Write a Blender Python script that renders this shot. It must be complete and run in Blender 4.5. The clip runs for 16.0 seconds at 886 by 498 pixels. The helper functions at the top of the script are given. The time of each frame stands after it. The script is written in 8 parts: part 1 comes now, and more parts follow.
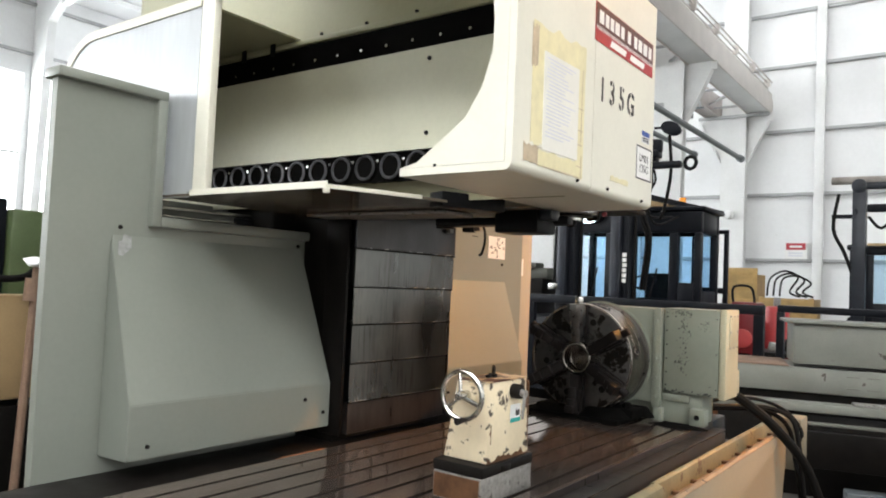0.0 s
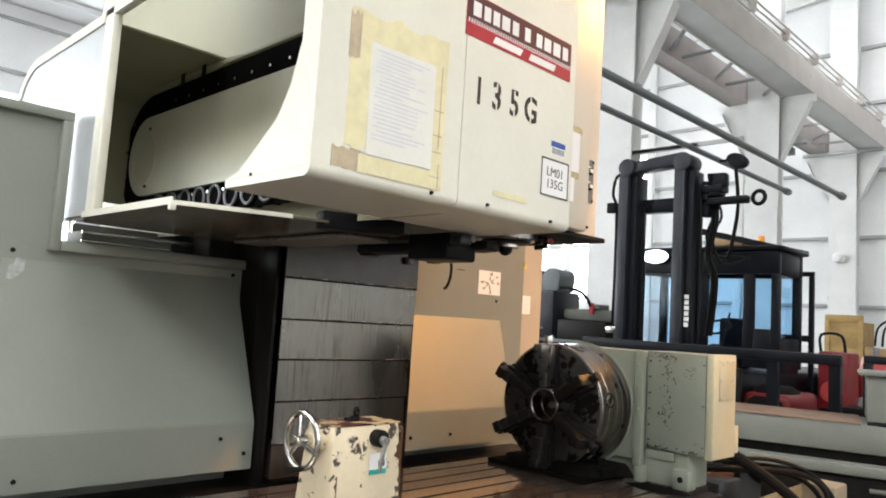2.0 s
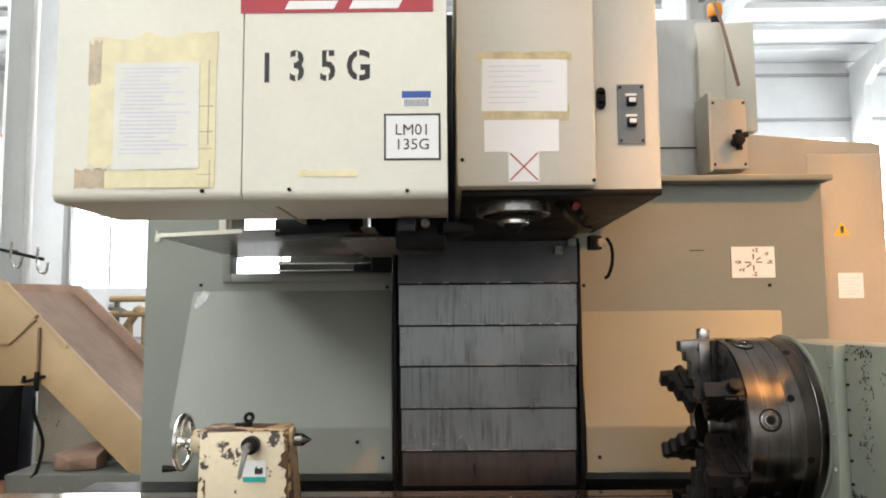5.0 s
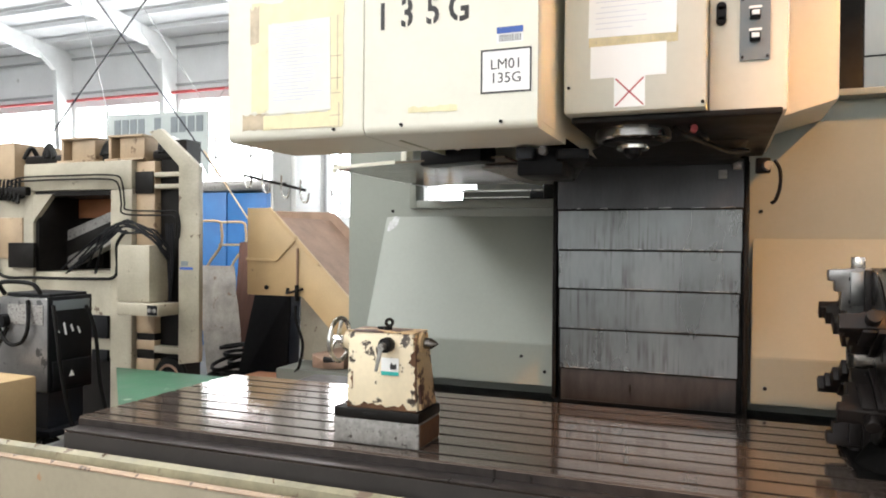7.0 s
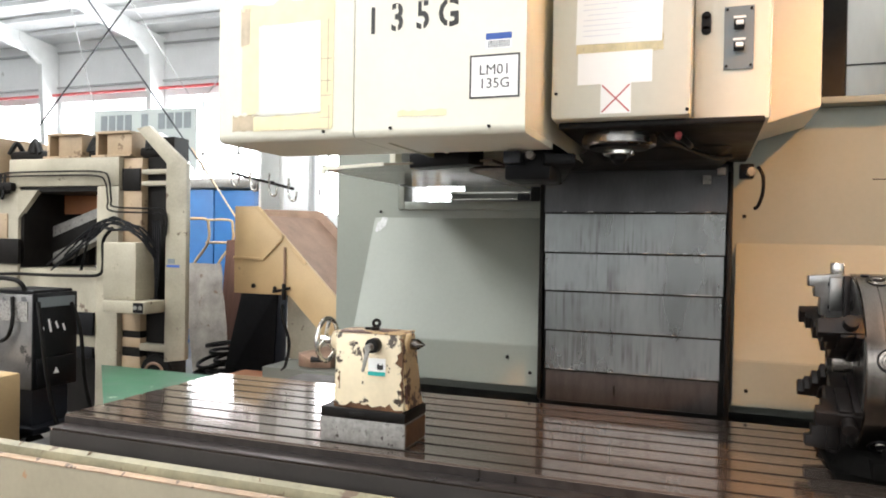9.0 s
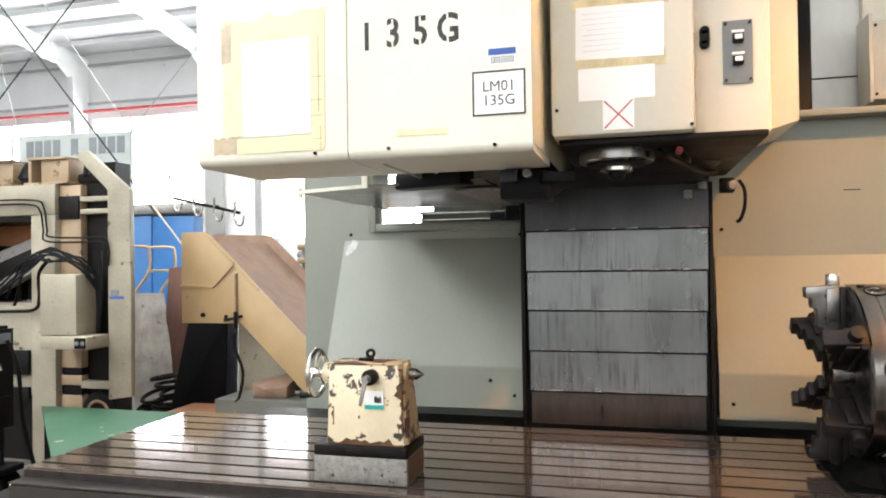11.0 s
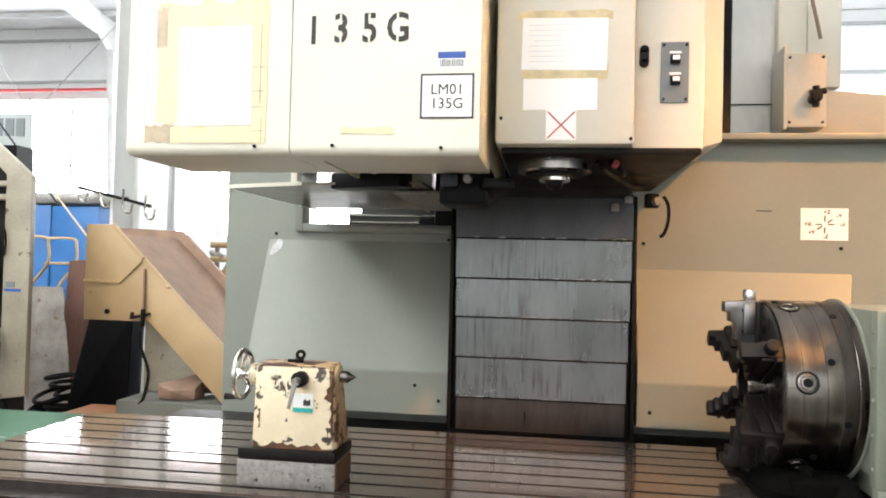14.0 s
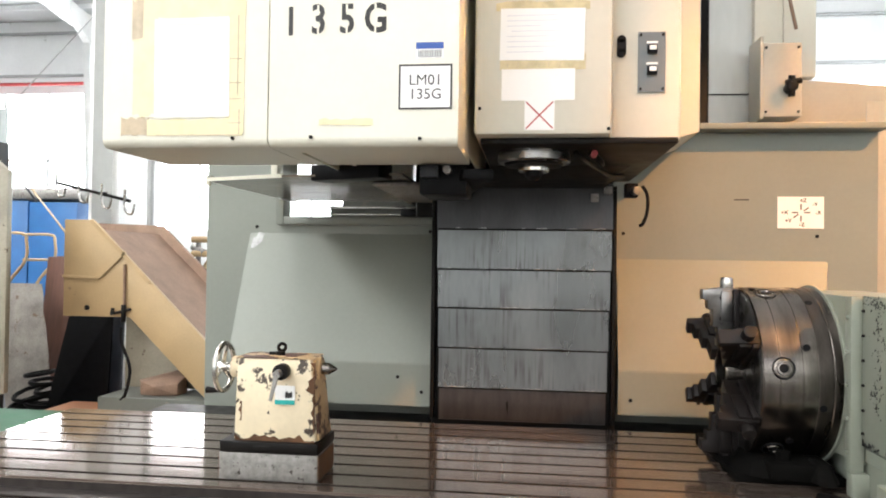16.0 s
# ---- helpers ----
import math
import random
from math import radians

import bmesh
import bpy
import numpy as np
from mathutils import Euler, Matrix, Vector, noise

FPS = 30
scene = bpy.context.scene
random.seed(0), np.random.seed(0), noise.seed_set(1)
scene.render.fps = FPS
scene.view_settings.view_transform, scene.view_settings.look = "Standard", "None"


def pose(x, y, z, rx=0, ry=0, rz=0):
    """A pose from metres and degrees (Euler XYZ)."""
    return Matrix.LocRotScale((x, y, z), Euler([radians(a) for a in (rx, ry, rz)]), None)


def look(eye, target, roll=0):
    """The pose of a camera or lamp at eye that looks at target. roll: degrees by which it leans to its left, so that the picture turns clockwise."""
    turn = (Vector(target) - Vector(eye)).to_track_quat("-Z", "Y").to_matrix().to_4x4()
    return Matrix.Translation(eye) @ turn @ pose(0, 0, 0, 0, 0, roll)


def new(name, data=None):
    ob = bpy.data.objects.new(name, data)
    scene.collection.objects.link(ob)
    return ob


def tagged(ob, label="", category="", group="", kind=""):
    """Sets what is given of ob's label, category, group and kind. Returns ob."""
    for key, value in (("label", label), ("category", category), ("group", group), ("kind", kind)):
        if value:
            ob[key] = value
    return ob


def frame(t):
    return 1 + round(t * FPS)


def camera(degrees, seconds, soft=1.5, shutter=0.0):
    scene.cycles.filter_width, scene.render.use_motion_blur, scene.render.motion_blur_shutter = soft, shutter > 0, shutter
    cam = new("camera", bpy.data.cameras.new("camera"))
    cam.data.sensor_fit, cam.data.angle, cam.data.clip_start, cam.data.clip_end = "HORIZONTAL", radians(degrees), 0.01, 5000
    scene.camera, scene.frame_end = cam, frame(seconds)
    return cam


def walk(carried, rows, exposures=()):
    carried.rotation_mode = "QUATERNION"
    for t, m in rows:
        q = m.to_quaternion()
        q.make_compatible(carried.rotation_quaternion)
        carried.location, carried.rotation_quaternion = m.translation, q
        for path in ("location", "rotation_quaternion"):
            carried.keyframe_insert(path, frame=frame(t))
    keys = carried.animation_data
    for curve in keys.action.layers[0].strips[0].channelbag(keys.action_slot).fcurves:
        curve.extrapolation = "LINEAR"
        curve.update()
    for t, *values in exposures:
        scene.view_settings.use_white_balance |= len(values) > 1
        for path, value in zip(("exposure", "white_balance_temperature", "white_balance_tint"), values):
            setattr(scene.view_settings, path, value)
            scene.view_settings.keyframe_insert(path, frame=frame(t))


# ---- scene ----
cam = camera(63.0, 16.0, soft=1.9)
METRES, EYE, TILT, LEAN, TURN = 3.4, 1.6, 0.0, 0.0, 36.6
ROWS = [
    (0.0, 0.0, 0.0, 0.0, -0.11, 2.56, -2.54),
    (0.5, 0.0092, 0.0083, -0.0012, -2.05, 2.57, -1.12),
    (1.0, 0.063, 0.0267, 0.0008, -0.46, 3.14, -2.76),
    (1.5, 0.1261, 0.0415, 0.0025, 4.41, 4.14, -0.74),
    (2.0, 0.1897, 0.0909, -0.0007, 8.15, 5.54, -3.6),
    (2.5, 0.2522, 0.1484, -0.0084, 12.07, 5.07, -3.36),
    (3.0, 0.341, 0.2113, -0.0092, 19.71, 3.8, -2.68),
    (3.5, 0.4099, 0.2896, -0.0147, 24.23, 3.68, -2.26),
    (4.0, 0.4683, 0.3596, -0.0031, 32.65, 4.18, -0.47),
    (4.5, 0.5328, 0.3952, 0.0063, 45.55, 5.01, -1.55),
    (4.7, 0.5576, 0.408, 0.0055, 49.15, 5.1, -0.7),
    (7.0, 0.6843, 0.5107, -0.002, 74.43, -0.64, -0.41),
    (7.5, 0.6817, 0.511, -0.001, 75.01, -1.35, -0.62),
    (8.0, 0.682, 0.5114, -0.0011, 74.66, -1.41, -0.85),
    (8.5, 0.6928, 0.51, -0.0006, 74.13, -1.06, -1.18),
    (11.0, 0.6498, 0.4689, 0.0045, 68.44, 0.81, 0.81),
    (11.5, 0.6426, 0.4535, 0.0012, 63.96, 1.21, -2.38),
    (12.0, 0.6423, 0.4574, -0.0006, 61.7, 1.42, -2.97),
    (12.5, 0.6413, 0.4584, 0.0009, 61.53, 1.09, -3.26),
    (13.0, 0.6409, 0.457, 0.0011, 61.74, 1.14, -3.39),
    (13.5, 0.6393, 0.4554, 0.0021, 61.53, 1.25, -1.75),
    (14.0, 0.6372, 0.4524, 0.0021, 61.52, 1.31, -1.4),
    (14.5, 0.6377, 0.4518, 0.0018, 61.21, 1.19, -0.7),
    (15.0, 0.6387, 0.4528, 0.0006, 60.78, 0.97, -0.95),
    (15.5, 0.6398, 0.453, 0.0005, 60.54, 0.87, -0.91),
    (16.0, 0.6399, 0.4538, 0.0004, 60.22, 0.77, -0.81),
]
EXPOSURES = [(0.0, -0.15), (1.5, -0.18), (2.5, -0.22), (3.5, -0.24), (4.5, -0.28), (7.0, 0.15), (11.0, 0.28), (16.0, 0.28)]
walk(cam, [(t, pose(0, 0, EYE, TILT, LEAN, TURN) @ pose(METRES * x, METRES * y, METRES * z, 90 + pitch, roll, yaw)) for t, x, y, z, yaw, pitch, roll in ROWS], EXPOSURES)

# ---- world and lights ----
world = bpy.data.worlds.new("sky")
scene.world = world
world.use_nodes = True
wn = world.node_tree
sky = wn.nodes.new("ShaderNodeTexSky")
sky.sky_type = "NISHITA"
sky.sun_disc = False
sky.sun_elevation, sky.sun_rotation = radians(38), radians(60)
wn.nodes["Background"].inputs["Strength"].default_value = 0.1
wn.links.new(sky.outputs[0], wn.nodes["Background"].inputs["Color"])


def lamp_area(name, eye, target, sx, sy, watts, colour):
    data = bpy.data.lights.new(name, "AREA")
    data.shape, data.size, data.size_y = "RECTANGLE", sx, sy
    data.energy, data.color = watts, colour
    ob = new(name, data)
    ob.matrix_world = look(eye, target)
    return ob


sun_data = bpy.data.lights.new("sun", "SUN")
sun_data.energy, sun_data.angle, sun_data.color = 2.5, radians(0.5), (1.0, 0.95, 0.88)
new("sun", sun_data).matrix_world = look((30, 17, 27), (0, 0, 0))
# daylight that enters by the window bands, with added fill from the east and overhead
lamp_area("window_light", (13.8, -5.2, 5.9), (0, -1.0, 1.6), 31.0, 5.0, 900, (1.0, 0.955, 0.89))
# fill lamp at an east doorway that is unseen and added
lamp_area("doorway_light", (13.8, 14.0, 3.2), (0, 8.0, 1.6), 7.0, 6.0, 160, (1.0, 0.97, 0.92))
lamp_area("window_light", (-25.6, -8.0, 5.6), (0, -8, 9.5), 60.0, 4.0, 3600, (0.93, 0.97, 1.0))
lamp_area("window_light", (-16.8, 23.6, 5.6), (-8, 0, 1.0), 15.0, 4.0, 900, (0.93, 0.97, 1.0))
# three fill lamps hung below the closed roof, with no roof lights seen
lamp_area("roof_light", (6.5, 1.0, 11.3), (5.0, 1.0, 0), 5.0, 44.0, 2500, (1.0, 0.975, 0.955))
lamp_area("roof_light", (-17.0, -6.0, 11.3), (-18.5, -6.0, 0), 4.0, 56.0, 8800, (0.97, 0.99, 1.0))
lamp_area("roof_light", (-3.0, 18.0, 11.2), (-3.0, 23.8, 3.5), 14.0, 4.0, 620, (0.98, 0.99, 1.0))
# warm sodium lamps high in the bay, on the north-east side
for eye, target, watts, cone in (((2.6, 8.0, 6.8), (-2.0, 3.35, 0.95), 4000, 19.0), ((-0.3, 9.5, 6.6), (-1.5, 2.55, 2.5), 3000, 11.0)):
    warm = bpy.data.lights.new("sodium_lamp_light", "SPOT")
    warm.energy, warm.color, warm.spot_size, warm.spot_blend, warm.shadow_soft_size = watts, (1.0, 0.44, 0.11), radians(cone), 0.35, 0.15
    new("sodium_lamp_light", warm).matrix_world = look(eye, target)

# ---- helpers for building ----
def link_nodes(m):
    m.use_nodes = True
    nt = m.node_tree
    return nt, nt.nodes["Principled BSDF"]


def surface(name, colour, rough=0.5, metal=0.0, vary=0.12, scale=6.0, fine=60.0, bump=0.05, spots=None, spot_amount=0.5, spot_scale=14.0, streak=(1, 1, 1), rough_vary=0.12, random_tint=0.0, coat=0.0, spec=0.5):
    """A paint, metal or stone: two scales of variation, fine relief and, where given, chips or stains of another colour."""
    m = bpy.data.materials.new(name)
    nt, b = link_nodes(m)
    n, l = nt.nodes.new, nt.links.new
    co = n("ShaderNodeTexCoord")
    mp = n("ShaderNodeMapping")
    mp.inputs["Scale"].default_value = streak
    l(co.outputs["Object"], mp.inputs["Vector"])
    big, small = n("ShaderNodeTexNoise"), n("ShaderNodeTexNoise")
    big.inputs["Scale"].default_value, big.inputs["Detail"].default_value = scale, 5
    small.inputs["Scale"].default_value, small.inputs["Detail"].default_value = fine, 4
    for t in (big, small):
        l(mp.outputs[0], t.inputs["Vector"])
    add = n("ShaderNodeMath")
    add.operation = "MULTIPLY_ADD"
    add.inputs[1].default_value = 0.35
    l(small.outputs[0], add.inputs[0])
    l(big.outputs[0], add.inputs[2])
    ramp = n("ShaderNodeValToRGB")
    ramp.color_ramp.elements[0].position, ramp.color_ramp.elements[1].position = 0.45, 0.95
    lo = [max(0.0, c * (1 - vary)) for c in colour]
    hi = [min(1.0, c * (1 + vary)) for c in colour]
    ramp.color_ramp.elements[0].color, ramp.color_ramp.elements[1].color = (*lo, 1), (*hi, 1)
    l(add.outputs[0], ramp.inputs[0])
    out = ramp.outputs[0]
    if random_tint:
        info, hsv = n("ShaderNodeObjectInfo"), n("ShaderNodeHueSaturation")
        rng = n("ShaderNodeMapRange")
        rng.inputs["To Min"].default_value, rng.inputs["To Max"].default_value = 1 - random_tint, 1 + random_tint
        l(info.outputs["Random"], rng.inputs["Value"])
        l(rng.outputs[0], hsv.inputs["Value"])
        l(out, hsv.inputs["Color"])
        out = hsv.outputs[0]
    if spots:
        sp = n("ShaderNodeTexNoise")
        sp.inputs["Scale"].default_value, sp.inputs["Detail"].default_value, sp.inputs["Roughness"].default_value = spot_scale, 8, 0.62
        l(co.outputs["Object"], sp.inputs["Vector"])
        cut = n("ShaderNodeValToRGB")
        cut.color_ramp.elements[0].position, cut.color_ramp.elements[1].position = spot_amount, spot_amount + 0.03
        l(sp.outputs[0], cut.inputs[0])
        mix = n("ShaderNodeMix")
        mix.data_type = "RGBA"
        mix.inputs["B"].default_value = (*spots, 1)
        l(cut.outputs[0], mix.inputs["Factor"])
        l(out, mix.inputs["A"])
        out = mix.outputs["Result"]
    l(out, b.inputs["Base Color"])
    rr = n("ShaderNodeMapRange")
    rr.inputs["To Min"].default_value, rr.inputs["To Max"].default_value = max(0.02, rough - rough_vary), min(1, rough + rough_vary)
    l(big.outputs[0], rr.inputs["Value"])
    l(rr.outputs[0], b.inputs["Roughness"])
    b.inputs["Metallic"].default_value = metal
    b.inputs["Coat Weight"].default_value = coat
    b.inputs["Specular IOR Level"].default_value = spec
    if bump:
        bp = n("ShaderNodeBump")
        bp.inputs["Strength"].default_value, bp.inputs["Distance"].default_value = bump, 0.01
        l(add.outputs[0], bp.inputs["Height"])
        l(bp.outputs[0], b.inputs["Normal"])
    return m


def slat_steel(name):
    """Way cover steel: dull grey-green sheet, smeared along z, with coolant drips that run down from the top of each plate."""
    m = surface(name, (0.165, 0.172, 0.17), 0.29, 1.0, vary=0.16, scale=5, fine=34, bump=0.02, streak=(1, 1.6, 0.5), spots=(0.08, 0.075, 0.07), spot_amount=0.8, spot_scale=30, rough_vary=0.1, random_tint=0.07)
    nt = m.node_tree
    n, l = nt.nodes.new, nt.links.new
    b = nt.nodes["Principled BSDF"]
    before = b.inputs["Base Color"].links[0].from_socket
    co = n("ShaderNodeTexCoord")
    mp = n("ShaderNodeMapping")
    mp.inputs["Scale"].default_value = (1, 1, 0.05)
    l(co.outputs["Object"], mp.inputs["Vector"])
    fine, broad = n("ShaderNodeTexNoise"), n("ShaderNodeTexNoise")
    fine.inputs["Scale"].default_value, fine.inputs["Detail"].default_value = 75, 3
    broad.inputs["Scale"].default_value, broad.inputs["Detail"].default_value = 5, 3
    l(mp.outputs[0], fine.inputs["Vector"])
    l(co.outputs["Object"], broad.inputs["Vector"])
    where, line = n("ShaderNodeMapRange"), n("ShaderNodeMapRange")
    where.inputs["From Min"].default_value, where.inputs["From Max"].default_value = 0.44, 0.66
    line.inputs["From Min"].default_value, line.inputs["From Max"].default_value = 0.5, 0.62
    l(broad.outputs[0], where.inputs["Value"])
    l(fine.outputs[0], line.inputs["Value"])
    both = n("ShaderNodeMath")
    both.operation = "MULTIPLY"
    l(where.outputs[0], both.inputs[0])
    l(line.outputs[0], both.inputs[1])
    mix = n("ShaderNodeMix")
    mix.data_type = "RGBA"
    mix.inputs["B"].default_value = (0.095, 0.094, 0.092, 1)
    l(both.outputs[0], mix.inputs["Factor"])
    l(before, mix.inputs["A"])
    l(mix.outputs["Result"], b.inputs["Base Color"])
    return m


def glow(name, colour, strength):
    m = bpy.data.materials.new(name)
    nt, b = link_nodes(m)
    b.inputs["Base Color"].default_value = (*colour, 1)
    b.inputs["Emission Color"].default_value = (*colour, 1)
    b.inputs["Emission Strength"].default_value = strength
    return m


def glass(name, colour, rough=0.02):
    m = bpy.data.materials.new(name)
    nt, b = link_nodes(m)
    b.inputs["Base Color"].default_value = (*colour, 1)
    b.inputs["Roughness"].default_value = rough
    b.inputs["Transmission Weight"].default_value = 1.0
    b.inputs["IOR"].default_value = 1.2
    return m


def box(bm, x0, x1, y0, y1, z0, z1, bevel=0.0, seg=2):
    x0, x1, y0, y1, z0, z1 = min(x0, x1), max(x0, x1), min(y0, y1), max(y0, y1), min(z0, z1), max(z0, z1)
    t = bmesh.new()
    bmesh.ops.create_cube(t, size=1.0)
    for v in t.verts:
        v.co = ((x0 + x1) / 2 + v.co.x * (x1 - x0), (y0 + y1) / 2 + v.co.y * (y1 - y0), (z0 + z1) / 2 + v.co.z * (z1 - z0))
    if bevel:
        bmesh.ops.bevel(t, geom=t.edges[:], offset=min(bevel, 0.45 * min(x1 - x0, y1 - y0, z1 - z0)), segments=seg, affect="EDGES", profile=0.5)
    return join(bm, t)


def join(bm, t, m=None):
    if m is not None:
        t.transform(m)
    me = bpy.data.meshes.new("tmp")
    t.to_mesh(me)
    t.free()
    bm.from_mesh(me)
    bpy.data.meshes.remove(me)
    return bm


def cyl(bm, p0, p1, r, seg=24, r2=None, bevel=0.0):
    p0, p1 = Vector(p0), Vector(p1)
    d = p1 - p0
    t = bmesh.new()
    bmesh.ops.create_cone(t, cap_ends=True, segments=seg, radius1=r, radius2=r if r2 is None else max(r2, 1e-4), depth=d.length)
    if bevel:
        rim = [e for e in t.edges if any(len(f.verts) > 4 for f in e.link_faces)]
        bmesh.ops.bevel(t, geom=rim, offset=bevel, segments=2, affect="EDGES", profile=0.5)
    return join(bm, t, Matrix.Translation((p0 + p1) / 2) @ d.to_track_quat("Z", "Y").to_matrix().to_4x4())


def prism(bm, poly, axis, a, b, bevel=0.0):
    """A polygon of two coordinates, in the order of the axes left over, pushed along axis from a to b."""
    def p(u, v, w):
        return {"x": (w, u, v), "y": (u, w, v), "z": (u, v, w)}[axis]
    t = bmesh.new()
    lo = [t.verts.new(p(u, v, a)) for u, v in poly]
    hi = [t.verts.new(p(u, v, b)) for u, v in poly]
    t.faces.new(lo)
    t.faces.new(hi[::-1])
    k = len(poly)
    for i in range(k):
        t.faces.new((lo[i], hi[i], hi[(i + 1) % k], lo[(i + 1) % k]))
    bmesh.ops.recalc_face_normals(t, faces=t.faces[:])
    if bevel:
        bmesh.ops.bevel(t, geom=t.edges[:], offset=bevel, segments=2, affect="EDGES", profile=0.5)
    return join(bm, t)


def hull(bm, pts, bevel=0.0):
    t = bmesh.new()
    for q in pts:
        t.verts.new(q)
    bmesh.ops.convex_hull(t, input=t.verts[:])
    bmesh.ops.dissolve_limit(t, angle_limit=0.01, verts=t.verts[:], edges=t.edges[:])
    bmesh.ops.recalc_face_normals(t, faces=t.faces[:])
    if bevel:
        bmesh.ops.bevel(t, geom=t.edges[:], offset=bevel, segments=2, affect="EDGES", profile=0.5)
    return join(bm, t)


def bar(bm, p0, p1, w, h, bevel=0.0):
    """A beam of rectangular section between two points, h measured upwards."""
    p0, p1 = Vector(p0), Vector(p1)
    d = p1 - p0
    t = bmesh.new()
    box(t, -w / 2, w / 2, -h / 2, h / 2, 0, d.length, bevel)
    side = d.cross(Vector((0, 0, 1)))
    side = side.normalized() if side.length > 1e-6 else Vector((1, 0, 0))
    up = side.cross(d).normalized()
    m = Matrix((side, up, d.normalized())).transposed().to_4x4()
    return join(bm, t, Matrix.Translation(p0) @ m)


def tube(bm, pts, r, seg=8, smooth=4):
    """A hose or bent pipe through points, rounded between them."""
    P = [Vector(q) for q in pts]
    line = []
    for i in range(len(P) - 1):
        a, b, c, d = P[max(i - 1, 0)], P[i], P[i + 1], P[min(i + 2, len(P) - 1)]
        for k in range(smooth):
            s = k / smooth
            line.append(0.5 * ((2 * b) + (c - a) * s + (2 * a - 5 * b + 4 * c - d) * s * s + (3 * b - a - 3 * c + d) * s ** 3))
    line.append(P[-1])
    rings, ref = [], Vector((0.31, 0.17, 0.93))
    for i, q in enumerate(line):
        d = (line[min(i + 1, len(line) - 1)] - line[max(i - 1, 0)]).normalized()
        u = d.cross(ref).normalized()
        v = d.cross(u)
        rings.append([bm.verts.new(q + r * (math.cos(2 * math.pi * k / seg) * u + math.sin(2 * math.pi * k / seg) * v)) for k in range(seg)])
    for A, B in zip(rings, rings[1:]):
        for k in range(seg):
            bm.faces.new((A[k], A[(k + 1) % seg], B[(k + 1) % seg], B[k]))
    bm.faces.new(rings[0][::-1])
    bm.faces.new(rings[-1])
    return bm


def ring(bm, c, axis, R, r, seg=32, sub=10):
    """A torus round axis (a unit vector)."""
    t = bmesh.new()
    rows = []
    for i in range(seg):
        a = 2 * math.pi * i / seg
        rows.append([t.verts.new(((R + r * math.cos(b)) * math.cos(a), (R + r * math.cos(b)) * math.sin(a), r * math.sin(b))) for b in (2 * math.pi * k / sub for k in range(sub))])
    for i in range(seg):
        A, B = rows[i], rows[(i + 1) % seg]
        for k in range(sub):
            t.faces.new((A[k], B[k], B[(k + 1) % sub], A[(k + 1) % sub]))
    return join(bm, t, Matrix.Translation(c) @ Vector(axis).to_track_quat("Z", "Y").to_matrix().to_4x4())


def mesh_of(bm, name, material, smooth=35):
    bmesh.ops.recalc_face_normals(bm, faces=bm.faces[:])
    me = bpy.data.meshes.new(name)
    bm.to_mesh(me)
    bm.free()
    me.materials.append(material)
    if smooth:
        me.polygons.foreach_set("use_smooth", [True] * len(me.polygons))
        me.set_sharp_from_angle(angle=radians(smooth))
    return me


def base_of(ob):
    p = Vector((0, 0, 0))
    while ob is not None:
        p, ob = p + ob.location, ob.parent
    return p


def part(name, bm, material, parent, label=""):
    """Links a bmesh, drawn in the world's metres, as one mesh under a thing or part."""
    bm.transform(Matrix.Translation(-base_of(parent)))
    ob = new(name, mesh_of(bm, name, material))
    ob.parent = parent
    return tagged(ob, label)


def thing(name, place, label, category, group="", kind=""):
    ob = new(name)
    ob.location = place
    ob.empty_display_size = 0.1
    return tagged(ob, label, category, group, kind)


def solid(name, bm, material, label, category, group="", kind=""):
    """A thing of one mesh, its origin at the middle of its foot."""
    lo = [min(v.co[i] for v in bm.verts) for i in range(3)]
    hi = [max(v.co[i] for v in bm.verts) for i in range(3)]
    at = Vector(((lo[0] + hi[0]) / 2, (lo[1] + hi[1]) / 2, lo[2]))
    bm.transform(Matrix.Translation(-at))
    ob = new(name, mesh_of(bm, name, material))
    ob.location = at
    return tagged(ob, label, category, group, kind)


def structure(name, bm, material, label):
    return tagged(new(name, mesh_of(bm, name, material)), label, "", "", "structure")


def lettering(name, text, size, material, m, parent, thick=0.0006, bold=0.0, squeeze=1.0):
    """Printed letters as a mesh, centred at m, facing along its z."""
    cu = bpy.data.curves.new(name, "FONT")
    cu.body, cu.size, cu.align_x, cu.align_y, cu.extrude, cu.offset, cu.resolution_u = text, size, "CENTER", "CENTER", thick, bold, 3
    tmp = bpy.data.objects.new(name, cu)
    me = bpy.data.meshes.new_from_object(tmp)
    me.transform(Matrix.Translation(-base_of(parent)) @ m @ Matrix.Diagonal((squeeze, 1, 1, 1)))
    bpy.data.objects.remove(tmp)
    me.materials.clear()
    me.materials.append(material)
    ob = new(name, me)
    ob.parent = parent
    return ob


FACE_X = Matrix(((0, 0, 1, 0), (1, 0, 0, 0), (0, 1, 0, 0), (0, 0, 0, 1)))   # letters read along +y, face +x
FACE_YN = Matrix(((1, 0, 0, 0), (0, 0, -1, 0), (0, 1, 0, 0), (0, 0, 0, 1)))  # letters read along +x, face -y


def B():
    return bmesh.new()

